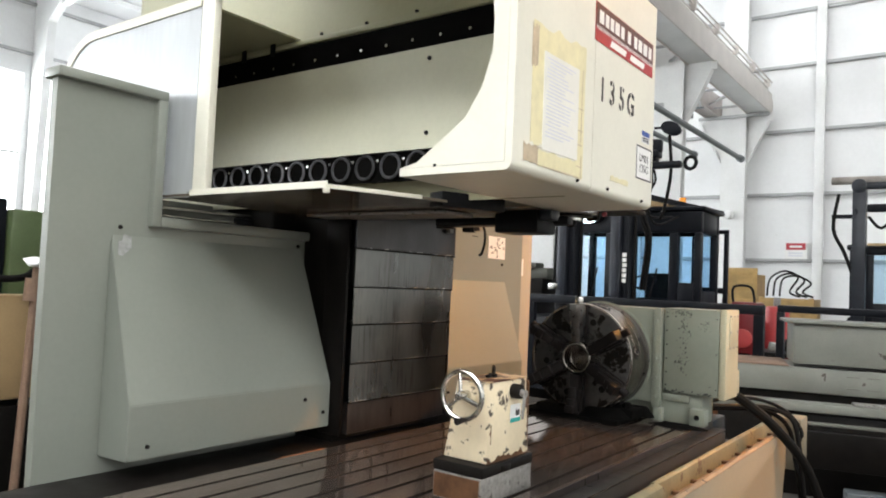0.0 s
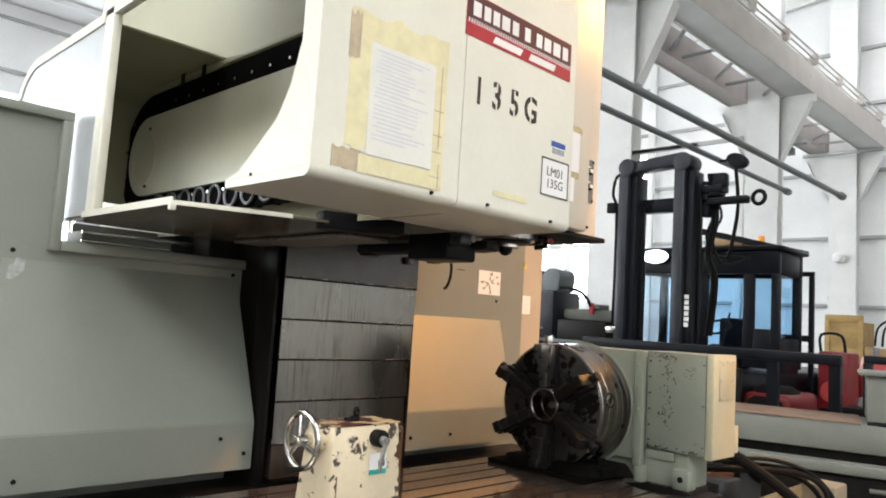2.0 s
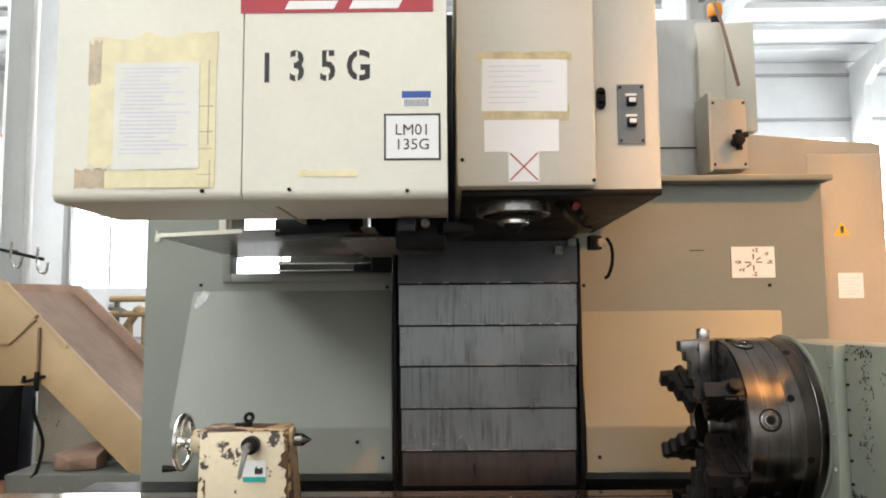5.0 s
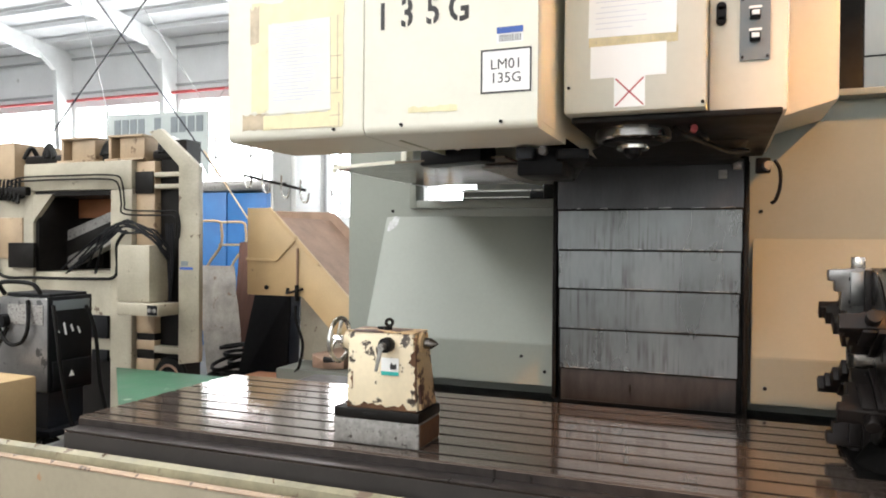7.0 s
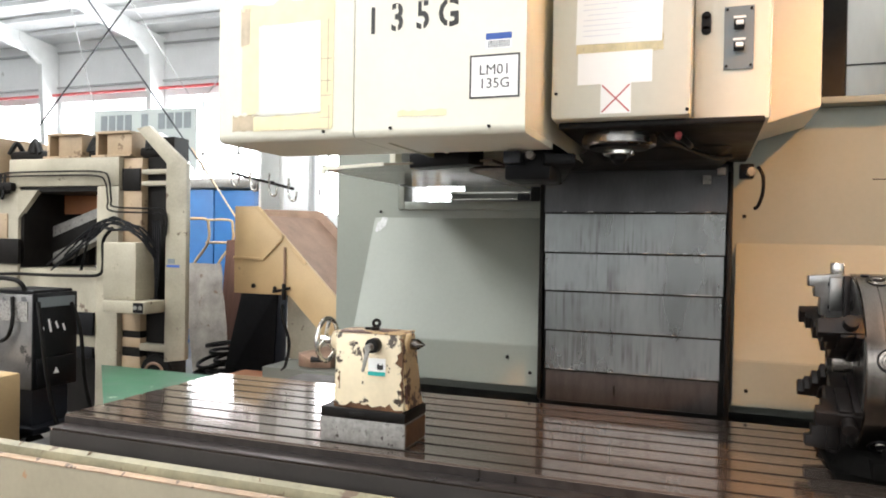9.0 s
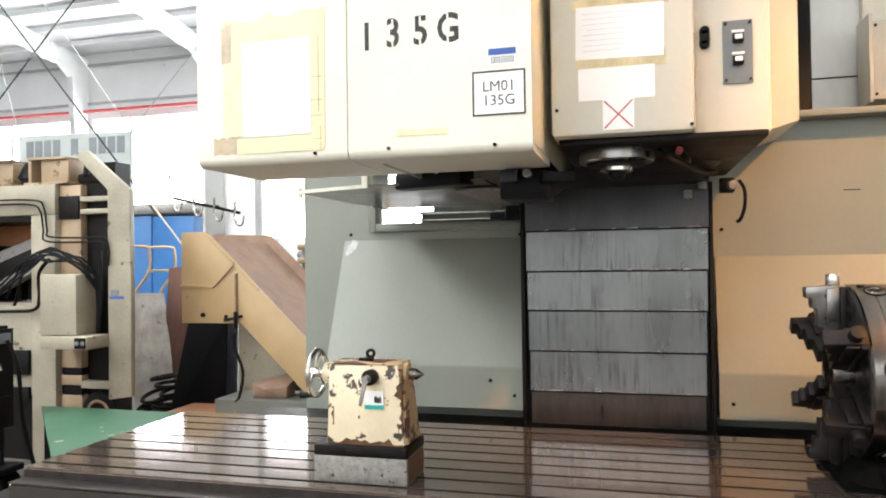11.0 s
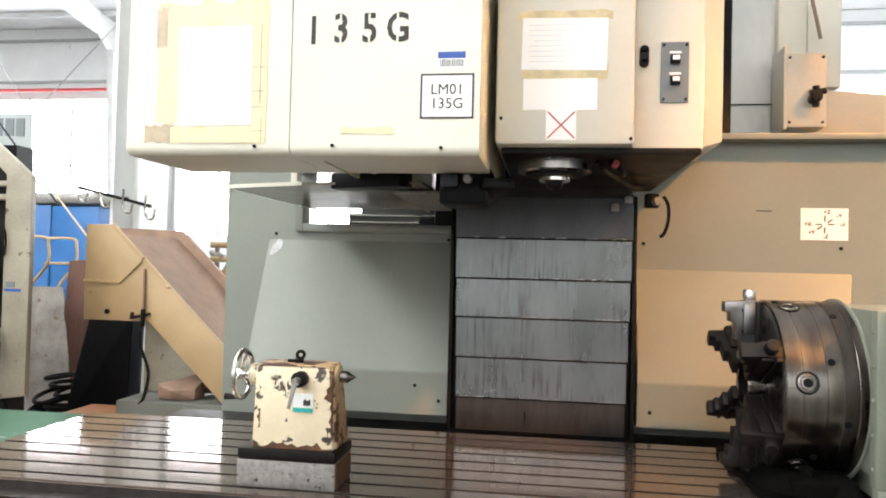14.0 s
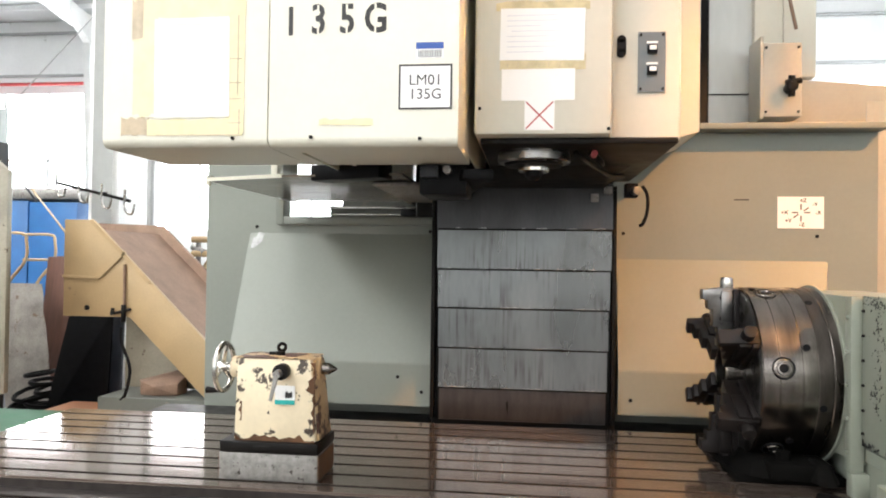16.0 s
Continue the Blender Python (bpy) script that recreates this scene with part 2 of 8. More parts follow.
# ---- materials ----
M_CREAM = surface("cream_paint", (0.78, 0.76, 0.65), 0.36, vary=0.06, scale=3, bump=0.02, spots=(0.25, 0.2, 0.14), spot_amount=0.73, spot_scale=22)
M_CREAM_CHIPPED = surface("chipped_cream_paint", (0.70, 0.60, 0.42), 0.45, vary=0.1, scale=9, bump=0.06, spots=(0.05, 0.035, 0.025), spot_amount=0.575, spot_scale=20)
M_GREY = surface("grey_green_paint", (0.21, 0.224, 0.194), 0.42, vary=0.07, scale=2.2, bump=0.02, spots=(0.2, 0.18, 0.13), spot_amount=0.74, spot_scale=17)
M_HEADSTOCK = surface("pale_green_paint", (0.225, 0.243, 0.198), 0.4, vary=0.1, scale=4, bump=0.03, spots=(0.07, 0.07, 0.06), spot_amount=0.68, spot_scale=24)
M_ENDCOVER = surface("yellow_cream_paint", (0.45, 0.43, 0.30), 0.42, vary=0.1, scale=4, bump=0.02, spots=(0.2, 0.17, 0.1), spot_amount=0.7, spot_scale=18)
M_CABINET = surface("beige_cabinet_paint", (0.40, 0.355, 0.275), 0.42, vary=0.08, scale=2.5, bump=0.02, spots=(0.25, 0.2, 0.14), spot_amount=0.74, spot_scale=14)
M_SHEET = surface("galvanised_sheet", (0.58, 0.59, 0.57), 0.5, 0.3, vary=0.12, scale=3, fine=30, bump=0.02, streak=(1, 1, 0.3))
M_HEAD = surface("beige_paint", (0.63, 0.60, 0.51), 0.4, vary=0.05, scale=3, bump=0.02)
M_BRUSHED = surface("brushed_sheet", (0.52, 0.54, 0.55), 0.42, 0.6, vary=0.16, scale=3, fine=40, bump=0.02, streak=(1, 1, 0.15))
M_STEEL = surface("bright_steel", (0.62, 0.61, 0.58), 0.22, 1.0, vary=0.15, scale=20, bump=0.02)
M_CHUCK = surface("worn_chuck_steel", (0.23, 0.21, 0.19), 0.22, 1.0, vary=0.28, scale=7, fine=90, bump=0.015, spots=(0.12, 0.085, 0.06), spot_amount=0.68, spot_scale=9, streak=(1, 5, 1), rough_vary=0.1)
M_CHUCKREAR = surface("dark_adapter_steel", (0.12, 0.105, 0.095), 0.3, 1.0, vary=0.3, scale=8, fine=70, bump=0.02, streak=(1, 4, 1))
# oily steel; also colours faces that are dark only from shade
M_DARKSTEEL = surface("dark_steel_oil_and_shade", (0.008, 0.0068, 0.006), 0.45, 0.0, vary=0.35, scale=14, bump=0.08, spec=0.14)
M_TABLE = surface("oiled_table_iron", (0.23, 0.18, 0.152), 0.09, 0.8, vary=0.3, scale=5, fine=55, bump=0.012, rough_vary=0.05, streak=(3, 0.6, 1))
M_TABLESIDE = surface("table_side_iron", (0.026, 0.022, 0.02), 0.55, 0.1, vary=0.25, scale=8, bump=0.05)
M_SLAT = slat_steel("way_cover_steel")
M_SCUFF = surface("pale_scuffed_steel", (0.33, 0.33, 0.32), 0.5, 0.5, vary=0.3, scale=40, bump=0.02)
# darker copy of the way cover steel, with the head's shade in its colour
M_SLATSHADE = surface("shaded_way_cover_steel", (0.075, 0.075, 0.077), 0.36, 1.0, vary=0.2, scale=6, fine=60, bump=0.02, streak=(1, 2, 0.5))
M_BLACK = surface("black_plastic", (0.007, 0.007, 0.008), 0.42, vary=0.2, scale=20, bump=0.03, spec=0.12)
M_RUBBER = surface("black_rubber", (0.008, 0.0075, 0.007), 0.6, vary=0.25, scale=25, bump=0.05, spec=0.1)
M_RUST = surface("rusty_oily_iron", (0.12, 0.06, 0.03), 0.45, 0.2, vary=0.45, scale=12, bump=0.12, spec=0.3)
M_TROUGH = surface("worn_olive_paint", (0.215, 0.19, 0.115), 0.5, vary=0.3, scale=7, bump=0.1, spots=(0.1, 0.06, 0.035), spot_amount=0.6, spot_scale=9)
M_TROUGHFACE = surface("peach_cream_paint", (0.26, 0.222, 0.155), 0.5, vary=0.14, scale=4, bump=0.04, spots=(0.28, 0.15, 0.07), spot_amount=0.66, spot_scale=10)
M_PEACHEDGE = surface("worn_peach_edge", (0.30, 0.2, 0.12), 0.55, vary=0.35, scale=8, bump=0.08, spots=(0.08, 0.05, 0.03), spot_amount=0.62, spot_scale=16)
M_BEDPALE = surface("pale_bed_paint", (0.19, 0.195, 0.17), 0.45, vary=0.14, scale=4, bump=0.05, spots=(0.07, 0.06, 0.05), spot_amount=0.66, spot_scale=8, spec=0.35)
M_CAST = surface("speckled_cast_iron", (0.26, 0.25, 0.235), 0.55, 0.4, vary=0.3, scale=60, fine=200, bump=0.08, spots=(0.05, 0.04, 0.035), spot_amount=0.6, spot_scale=55)
M_PAPER = surface("white_paper", (0.85, 0.85, 0.84), 0.8, vary=0.02, scale=4, bump=0.02)
M_TRAY = surface("glossy_tray_paint", (0.15, 0.125, 0.095), 0.16, vary=0.3, scale=4, bump=0.03, spec=0.3)
M_FADEDPAPER = surface("faded_paper", (0.77, 0.765, 0.70), 0.6, vary=0.05, scale=9, bump=0.02)
M_TARP = surface("blue_tarpaulin", (0.16, 0.2, 0.42), 0.4, vary=0.2, scale=5, bump=0.08)
M_DARKTEAL = surface("dark_teal_paint", (0.035, 0.06, 0.062), 0.4, vary=0.25, scale=5, bump=0.03)
M_PALEBLUE = surface("pale_blue_grey_paint", (0.2, 0.225, 0.26), 0.4, vary=0.12, scale=4, bump=0.03)
M_TAPEDARK = surface("old_yellow_tape", (0.6, 0.5, 0.28), 0.35, vary=0.25, scale=18, bump=0.05)
M_TAPE = surface("yellowed_tape", (0.75, 0.69, 0.43), 0.35, vary=0.1, scale=18, bump=0.05)
M_TAPEBROWN = surface("brown_tape", (0.5, 0.41, 0.28), 0.4, vary=0.25, scale=25, bump=0.05)
M_INK = surface("black_ink", (0.025, 0.025, 0.025), 0.6, vary=0.1, bump=0)
M_PRINT = surface("grey_print", (0.66, 0.67, 0.73), 0.7, vary=0.1, bump=0)
M_REDSIGN = surface("red_sign", (0.42, 0.03, 0.045), 0.4, vary=0.1, scale=4, bump=0.01)
M_DARKSIGN = surface("maroon_sign", (0.09, 0.03, 0.035), 0.4, vary=0.1, scale=4, bump=0.01)
M_WHITE = surface("white_print", (0.82, 0.82, 0.8), 0.5, vary=0.03, bump=0)
M_BLUEPRINT = surface("blue_print", (0.03, 0.09, 0.35), 0.5, vary=0.1, bump=0)
M_REDPRINT = surface("red_print", (0.45, 0.09, 0.1), 0.5, vary=0.1, bump=0)
M_YELLOW = surface("yellow_print", (0.75, 0.5, 0.03), 0.5, vary=0.1, bump=0)
M_PANELGREY = surface("grey_panel", (0.16, 0.18, 0.19), 0.4, vary=0.08, bump=0.02, spec=0.3)
M_AMBER = surface("amber_plastic", (0.85, 0.3, 0.02), 0.25, vary=0.05, bump=0)
M_TEAL = surface("teal_print", (0.02, 0.38, 0.34), 0.5, vary=0.1, bump=0)
M_CONCRETE = surface("oil_stained_concrete", (0.085, 0.078, 0.07), 0.5, vary=0.3, scale=1.3, fine=25, bump=0.06, spots=(0.08, 0.07, 0.06), spot_amount=0.6, spot_scale=1.7, spec=0.3)
M_WALL = surface("white_wall_sheet", (0.80, 0.81, 0.81), 0.55, vary=0.06, scale=0.8, fine=9, bump=0.02, spots=(0.5, 0.5, 0.48), spot_amount=0.68, spot_scale=1.5)
M_STRUCT = surface("white_steel_paint", (0.76, 0.77, 0.76), 0.5, vary=0.08, scale=1.5, fine=20, bump=0.02, spots=(0.45, 0.42, 0.38), spot_amount=0.7, spot_scale=4)
M_GIRT = surface("grey_girt_steel", (0.40, 0.41, 0.41), 0.5, 0.2, vary=0.12, scale=3, bump=0.02)
M_ROOF = surface("white_roof_sheet", (0.78, 0.785, 0.79), 0.6, vary=0.06, scale=0.7, bump=0.02)
M_BLUE = surface("blue_machine_paint", (0.018, 0.115, 0.31), 0.45, vary=0.15, scale=4, bump=0.03)
M_GREEN = surface("green_machine_paint", (0.022, 0.088, 0.045), 0.5, vary=0.3, scale=6, bump=0.05, spots=(0.3, 0.3, 0.26), spot_amount=0.66)
M_BROWN = surface("brown_dusty_steel", (0.26, 0.17, 0.12), 0.6, 0.1, vary=0.25, scale=5, bump=0.06, spec=0.25)
M_WOOD = surface("raw_timber", (0.44, 0.29, 0.11), 0.65, vary=0.25, scale=5, fine=40, bump=0.08, streak=(1, 6, 1))
M_DARKWOOD = surface("red_brown_board", (0.11, 0.052, 0.036), 0.55, vary=0.25, scale=5, bump=0.05, streak=(4, 4, 0.5), spec=0.3)
M_TRUCKBLACK = surface("black_truck_paint", (0.008, 0.009, 0.012), 0.35, 0.1, vary=0.3, scale=5, bump=0.04, spec=0.15)
M_TRUCKRED = surface("red_truck_paint", (0.19, 0.009, 0.012), 0.4, vary=0.15, scale=4, bump=0.03)
M_GLASS = glass("cab_glass", (0.6, 0.8, 0.97))
M_SCREEN = glow("lit_screen", (0.12, 0.65, 0.9), 1.2)
M_DAY = glow("daylight_outside", (0.95, 0.98, 1.0), 6.0)
M_BEDGREY = surface("bed_grey_paint", (0.105, 0.108, 0.092), 0.5, vary=0.12, scale=3, bump=0.05, spots=(0.16, 0.14, 0.11), spot_amount=0.62, spot_scale=8, spec=0.3)
M_RED_PIPE = surface("red_pipe_paint", (0.5, 0.06, 0.06), 0.5, vary=0.15, bump=0.02)
M_STONE = surface("grey_sheet", (0.33, 0.30, 0.27), 0.6, vary=0.4, scale=5, bump=0.2, spots=(0.2, 0.14, 0.1), spot_amount=0.6, spot_scale=6)
M_PEACH = surface("peach_machine_paint", (0.33, 0.24, 0.15), 0.5, vary=0.22, scale=3, bump=0.03, spots=(0.14, 0.09, 0.05), spot_amount=0.62, spot_scale=8)
M_TAN = surface("tan_machine_paint", (0.41, 0.285, 0.145), 0.5, vary=0.12, scale=3, bump=0.03, spots=(0.25, 0.17, 0.1), spot_amount=0.68, spot_scale=9)
M_BANNER = surface("dirty_white_banner", (0.34, 0.37, 0.36), 0.7, vary=0.1, scale=3, bump=0.05)
M_LAMPGLOW = glow("lamp_glass", (1.0, 0.86, 0.62), 30.0)
M_DIRTYCREAM = surface("dirty_cream_paint", (0.30, 0.27, 0.205), 0.5, vary=0.25, scale=3, bump=0.03, spots=(0.10, 0.07, 0.045), spot_amount=0.66, spot_scale=9)
M_OLIVE = surface("olive_machine_paint", (0.07, 0.10, 0.04), 0.5, vary=0.2, scale=5, bump=0.03)
M_RIM = surface("dark_pot_steel", (0.10, 0.10, 0.105), 0.35, 0.8, vary=0.2, scale=20, bump=0.02)
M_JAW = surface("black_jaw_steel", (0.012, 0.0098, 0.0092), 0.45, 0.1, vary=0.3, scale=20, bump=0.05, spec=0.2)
M_FACE = surface("oily_face_steel", (0.10, 0.095, 0.09), 0.3, 0.85, vary=0.35, scale=8, bump=0.03, spots=(0.015, 0.012, 0.01), spot_amount=0.55, spot_scale=10)
# lighter copy of the jaw steel, with the light on the top jaw painted in
M_JAWLIT = surface("lit_jaw_steel", (0.2, 0.2, 0.195), 0.3, 0.95, vary=0.25, scale=25, bump=0.05)
M_ORANGEBROWN = surface("orange_brown_board", (0.30, 0.12, 0.05), 0.6, vary=0.2, scale=5, bump=0.05)
M_NOSE = surface("ground_nose_steel", (0.24, 0.235, 0.23), 0.3, 1.0, vary=0.08, scale=4, bump=0.0)
M_RUSTSLAT = surface("brown_way_cover_steel", (0.04, 0.033, 0.03), 0.32, 0.5, vary=0.35, scale=6, bump=0.04, streak=(1, 5, 1))
M_MAST = surface("blue_black_mast_paint", (0.018, 0.021, 0.028), 0.32, 0.2, vary=0.3, scale=6, bump=0.04, spots=(0.08, 0.07, 0.06), spot_amount=0.7, spot_scale=9)
M_BEIGE = surface("beige_beam_paint", (0.62, 0.585, 0.55), 0.55, vary=0.1, scale=2, bump=0.03, spots=(0.3, 0.22, 0.16), spot_amount=0.66, spot_scale=5)
M_BROWNBEAM = surface("brown_beam_paint", (0.52, 0.48, 0.46), 0.6, vary=0.12, scale=2, bump=0.03)
M_CHANNEL = surface("rust_stained_channel", (0.24, 0.13, 0.065), 0.45, 0.05, vary=0.4, scale=10, bump=0.12, spots=(0.05, 0.03, 0.02), spot_amount=0.58, spot_scale=16, spec=0.4)
M_BEDWORN = surface("worn_bed_paint", (0.14, 0.143, 0.12), 0.45, vary=0.15, scale=4, bump=0.05, spots=(0.06, 0.055, 0.045), spot_amount=0.64, spot_scale=9, spec=0.35)
# the magazine's cream, darkened for the shade inside its housing
M_CREAMSHADE = surface("shaded_cream_paint", (0.62, 0.615, 0.48), 0.38, vary=0.07, scale=3, bump=0.02, spots=(0.3, 0.25, 0.16), spot_amount=0.74, spot_scale=18)
M_WELDGREY = surface("dull_aluminium_paint", (0.17, 0.165, 0.16), 0.35, 0.6, vary=0.25, scale=6, bump=0.04, spots=(0.05, 0.05, 0.05), spot_amount=0.62, spot_scale=9)
# glow in place of bright windows seen through the forklift
M_WINDOWGLOW = glow("window_glow_oval", (0.72, 0.85, 1.0), 7.0)
M_SLUDGE = surface("black_oily_cloth_and_slot_shade", (0.004, 0.0038, 0.0035), 0.9, vary=0.3, scale=20, bump=0.2, spec=0.05)
M_BOXGREY = surface("grey_beige_box_paint", (0.42, 0.40, 0.34), 0.4, 0.1, vary=0.1, scale=5, bump=0.03)
# deeper olive copy of the cream: shade at the back of the magazine
M_PANELSHADE = surface("shaded_panel_cream", (0.37, 0.36, 0.235), 0.4, vary=0.08, scale=3, bump=0.02, spots=(0.16, 0.14, 0.09), spot_amount=0.74, spot_scale=20)
M_RUSTCHIP = surface("flaking_cream_over_rust", (0.5, 0.36, 0.2), 0.45, vary=0.15, scale=9, bump=0.08, spots=(0.06, 0.018, 0.012), spot_amount=0.5, spot_scale=17)

# ---- the hall ----
XW, XE, YN, YS, EAVE, RIDGE = -26.0, 14.0, 24.0, -46.0, 10.9, 13.2
XCOL, BAY = -6.22, 6.41
FRAMES = [YN - BAY * i for i in range(11)]

bm = B()
box(bm, XW - 0.4, XE + 0.4, YS - 0.4, YN + 0.4, -0.3, 0.0)
structure("floor", bm, M_CONCRETE, "grey oil-stained concrete workshop floor")


def wall_with_openings(name, axis, at, thick, a0, a1, top, holes, label):
    """A wall along the other axis from a0 to a1, with openings (a, b, low, high) cut through it."""
    w = B()
    def blk(a, b, lo, hi):
        if b - a > 1e-3 and hi - lo > 1e-3:
            if axis == "x":
                box(w, at, at + thick, a, b, lo, hi)
            else:
                box(w, a, b, at, at + thick, lo, hi)
    cur = a0
    for a, b, lo, hi in sorted(holes):
        blk(cur, a, 0, top)
        blk(a, b, 0, lo)
        blk(a, b, hi, top)
        cur = b
    blk(cur, a1, 0, top)
    return structure(name, w, M_WALL, label)


BAND = (2.6, 8.0)
west_holes = [(FRAMES[i + 1] + 0.35, FRAMES[i] - 0.35, *BAND) for i in range(10)]
north_holes = [(XW + 1.0 + 4.2 * i, XW + 4.7 + 4.2 * i, *BAND) for i in range(3)]
# the doorway, last in the list, is added out of view for the fill
east_holes = [(FRAMES[i + 1] + 0.35, min(FRAMES[i] - 0.35, 10.4), 3.4, 8.4) for i in range(2, 7)] + [(10.5, 17.5, 0.0, 6.2)]
wall_west = wall_with_openings("wall_west", "x", XW, -0.2, YS, YN, EAVE, west_holes, "white sheet-metal wall with a bright window band")
wall_north = wall_with_openings("wall_north", "y", YN, 0.2, XW, XE, RIDGE, north_holes, "white sheet-metal end wall with horizontal girts")
wall_with_openings("wall_east", "x", XE, 0.2, YS, YN, EAVE, east_holes, "white sheet-metal wall with a window band and a tall doorway")
wall_with_openings("wall_south", "y", YS, -0.2, XW, XE, RIDGE, [], "white sheet-metal end wall")

bm = B()
xr = -6.0
prism(bm, [(XW - 0.3, EAVE), (xr, RIDGE), (XE + 0.3, EAVE), (XE + 0.3, EAVE + 0.15), (xr, RIDGE + 0.15), (XW - 0.3, EAVE + 0.15)], "y", YS - 0.3, YN + 0.3)
for i in range(1, 14):
    for x in (XW + i * (xr - XW) / 14, xr + i * (XE - xr) / 14):
        z = EAVE + (RIDGE - EAVE) * (1 - abs(x - xr) / (xr - XW))
        box(bm, x - 0.05, x + 0.05, YS, YN, z - 0.2, z - 0.02)
structure("ceiling", bm, M_ROOF, "white ribbed sheet roof on purlins")

bm = B()
box(bm, XW - 3.0, XW - 2.9, YS - 6, YN + 8, 0.3, 12)
box(bm, XW - 2.8, XW + 16, YN + 3.0, YN + 3.1, 0.3, 12)
structure("backdrop", bm, M_DAY, "bright overcast sky outside the window bands")

# girts, posts and pipes of the walls
girt_z = [0.75, 2.7, 4.72, 6.68, 8.7, 10.4]
for z in girt_z:
    g = B()
    box(g, XW + 0.01, XE, YN - 0.12, YN - 0.01, z - 0.05, z + 0.05, 0.01)
    part("girt", g, M_GIRT, wall_north)
    if not BAND[0] < z < BAND[1] - 0.8:
        g = B()
        box(g, XW + 0.01, XW + 0.12, YS, YN - 0.13, z - 0.05, z + 0.05, 0.01)
        part("girt", g, M_GIRT, wall_west)
for x in (-22.6, -19.5, -16.0, -12.6, -9.4, -3.85, 0.0, 4.0, 8.0):
    g = B()
    box(g, x - 0.13, x + 0.13, YN - 0.26, YN - 0.125, 0, 12.2, 0.01)
    part("post", g, M_STRUCT, wall_north)
for a, b, lo, hi in west_holes:
    for k in (1, 2):
        g = B()
        y = a + (b - a) * k / 3
        box(g, XW - 0.12, XW - 0.04, y - 0.05, y + 0.05, lo, hi)
        part("mullion", g, M_STRUCT, wall_west)
    g = B()
    box(g, XW - 0.12, XW - 0.04, a, b, (lo + hi) / 2 - 0.04, (lo + hi) / 2 + 0.04)
    part("transom", g, M_STRUCT, wall_west)
for a, b, lo, hi in north_holes:
    for z in (4.72, 6.68):
        g = B()
        box(g, a, b, YN + 0.04, YN + 0.12, z - 0.05, z + 0.05)
        part("transom", g, M_STRUCT, wall_north)
bm = B()
tube(bm, [(XW + 0.35, YS + 1, 8.3), (XW + 0.35, 4.0, 8.3)], 0.07, 10, 1)
solid("fire_pipe", bm, M_RED_PIPE, "red painted sprinkler pipe along the white wall", "pipe", "", "structure")

# frames: wall columns, haunched rafters and the middle columns
for i, y in enumerate(FRAMES):
    bm = B()
    prism(bm, [(XW + 0.02, 0), (XW + 0.45, 0), (XW + 1.0, EAVE - 1.2), (XW + 2.2, EAVE - 0.35), (XW + 2.2, EAVE + 0.0), (XW + 0.02, EAVE - 0.25)], "y", y - 0.14, y + 0.14) if 0 < i < 10 else None
    zr = lambda x: EAVE + (RIDGE - EAVE) * (1 - abs(x - xr) / (xr - XW))
    prism(bm, [(XW + 1.8, zr(XW + 1.8) - 1.0), (-16, zr(-16) - 0.65), (xr, RIDGE - 0.95), (XE - 2, EAVE - 0.7), (XE - 0.1, EAVE - 1.2), (XE - 0.1, EAVE - 0.22), (xr, RIDGE - 0.22), (XW + 1.8, zr(XW + 1.8) - 0.22)], "y", y - 0.12 - (0.15 if i == 0 else 0), y + 0.12 - (0.28 if i == 0 else 0))
    solid("roof_frame", bm, M_STRUCT, "white painted haunched steel roof frame", "roof frame", "roof frames", "structure")
for y in FRAMES[:6]:
    y = y - (0.45 if y == YN else 0)
    col = thing("column", (XCOL, y, 0), "white painted steel building column with crane bracket", "column", "building columns", "structure")
    c = B()
    box(c, XCOL - 0.37, XCOL + 0.37, y - 0.16, y - 0.13, 0, 12.1)
    box(c, XCOL - 0.37, XCOL + 0.37, y + 0.13, y + 0.16, 0, 12.1)
    box(c, XCOL - 0.02, XCOL + 0.02, y - 0.13, y + 0.13, 0, 12.1)
    box(c, XCOL - 0.45, XCOL + 0.45, y - 0.24, y + 0.24, 0, 0.03)
    part("shaft", c, M_STRUCT, col)
    for k in (1, -1):
        c = B()
        prism(c, [(XCOL + k * 0.38, 5.8), (XCOL + k * 0.45, 5.82), (XCOL + k * 0.84, 6.62), (XCOL + k * 1.0, 7.0), (XCOL + k * 1.0, 7.2), (XCOL + k * 0.38, 7.2)], "y", y - 0.02, y + 0.02)
        br_ = part("bracket", c, M_STRUCT, col)
        for p0, p1 in (((0.40, 5.74), (0.84, 6.60)), ((0.84, 6.60), (1.01, 7.0)), ((1.01, 7.0), (1.01, 7.2))):
            c = B()
            bar(c, (XCOL + k * p0[0], y, p0[1]), (XCOL + k * p1[0], y, p1[1]), 0.22, 0.025)
            part("bracket_flange", c, M_STRUCT, br_)

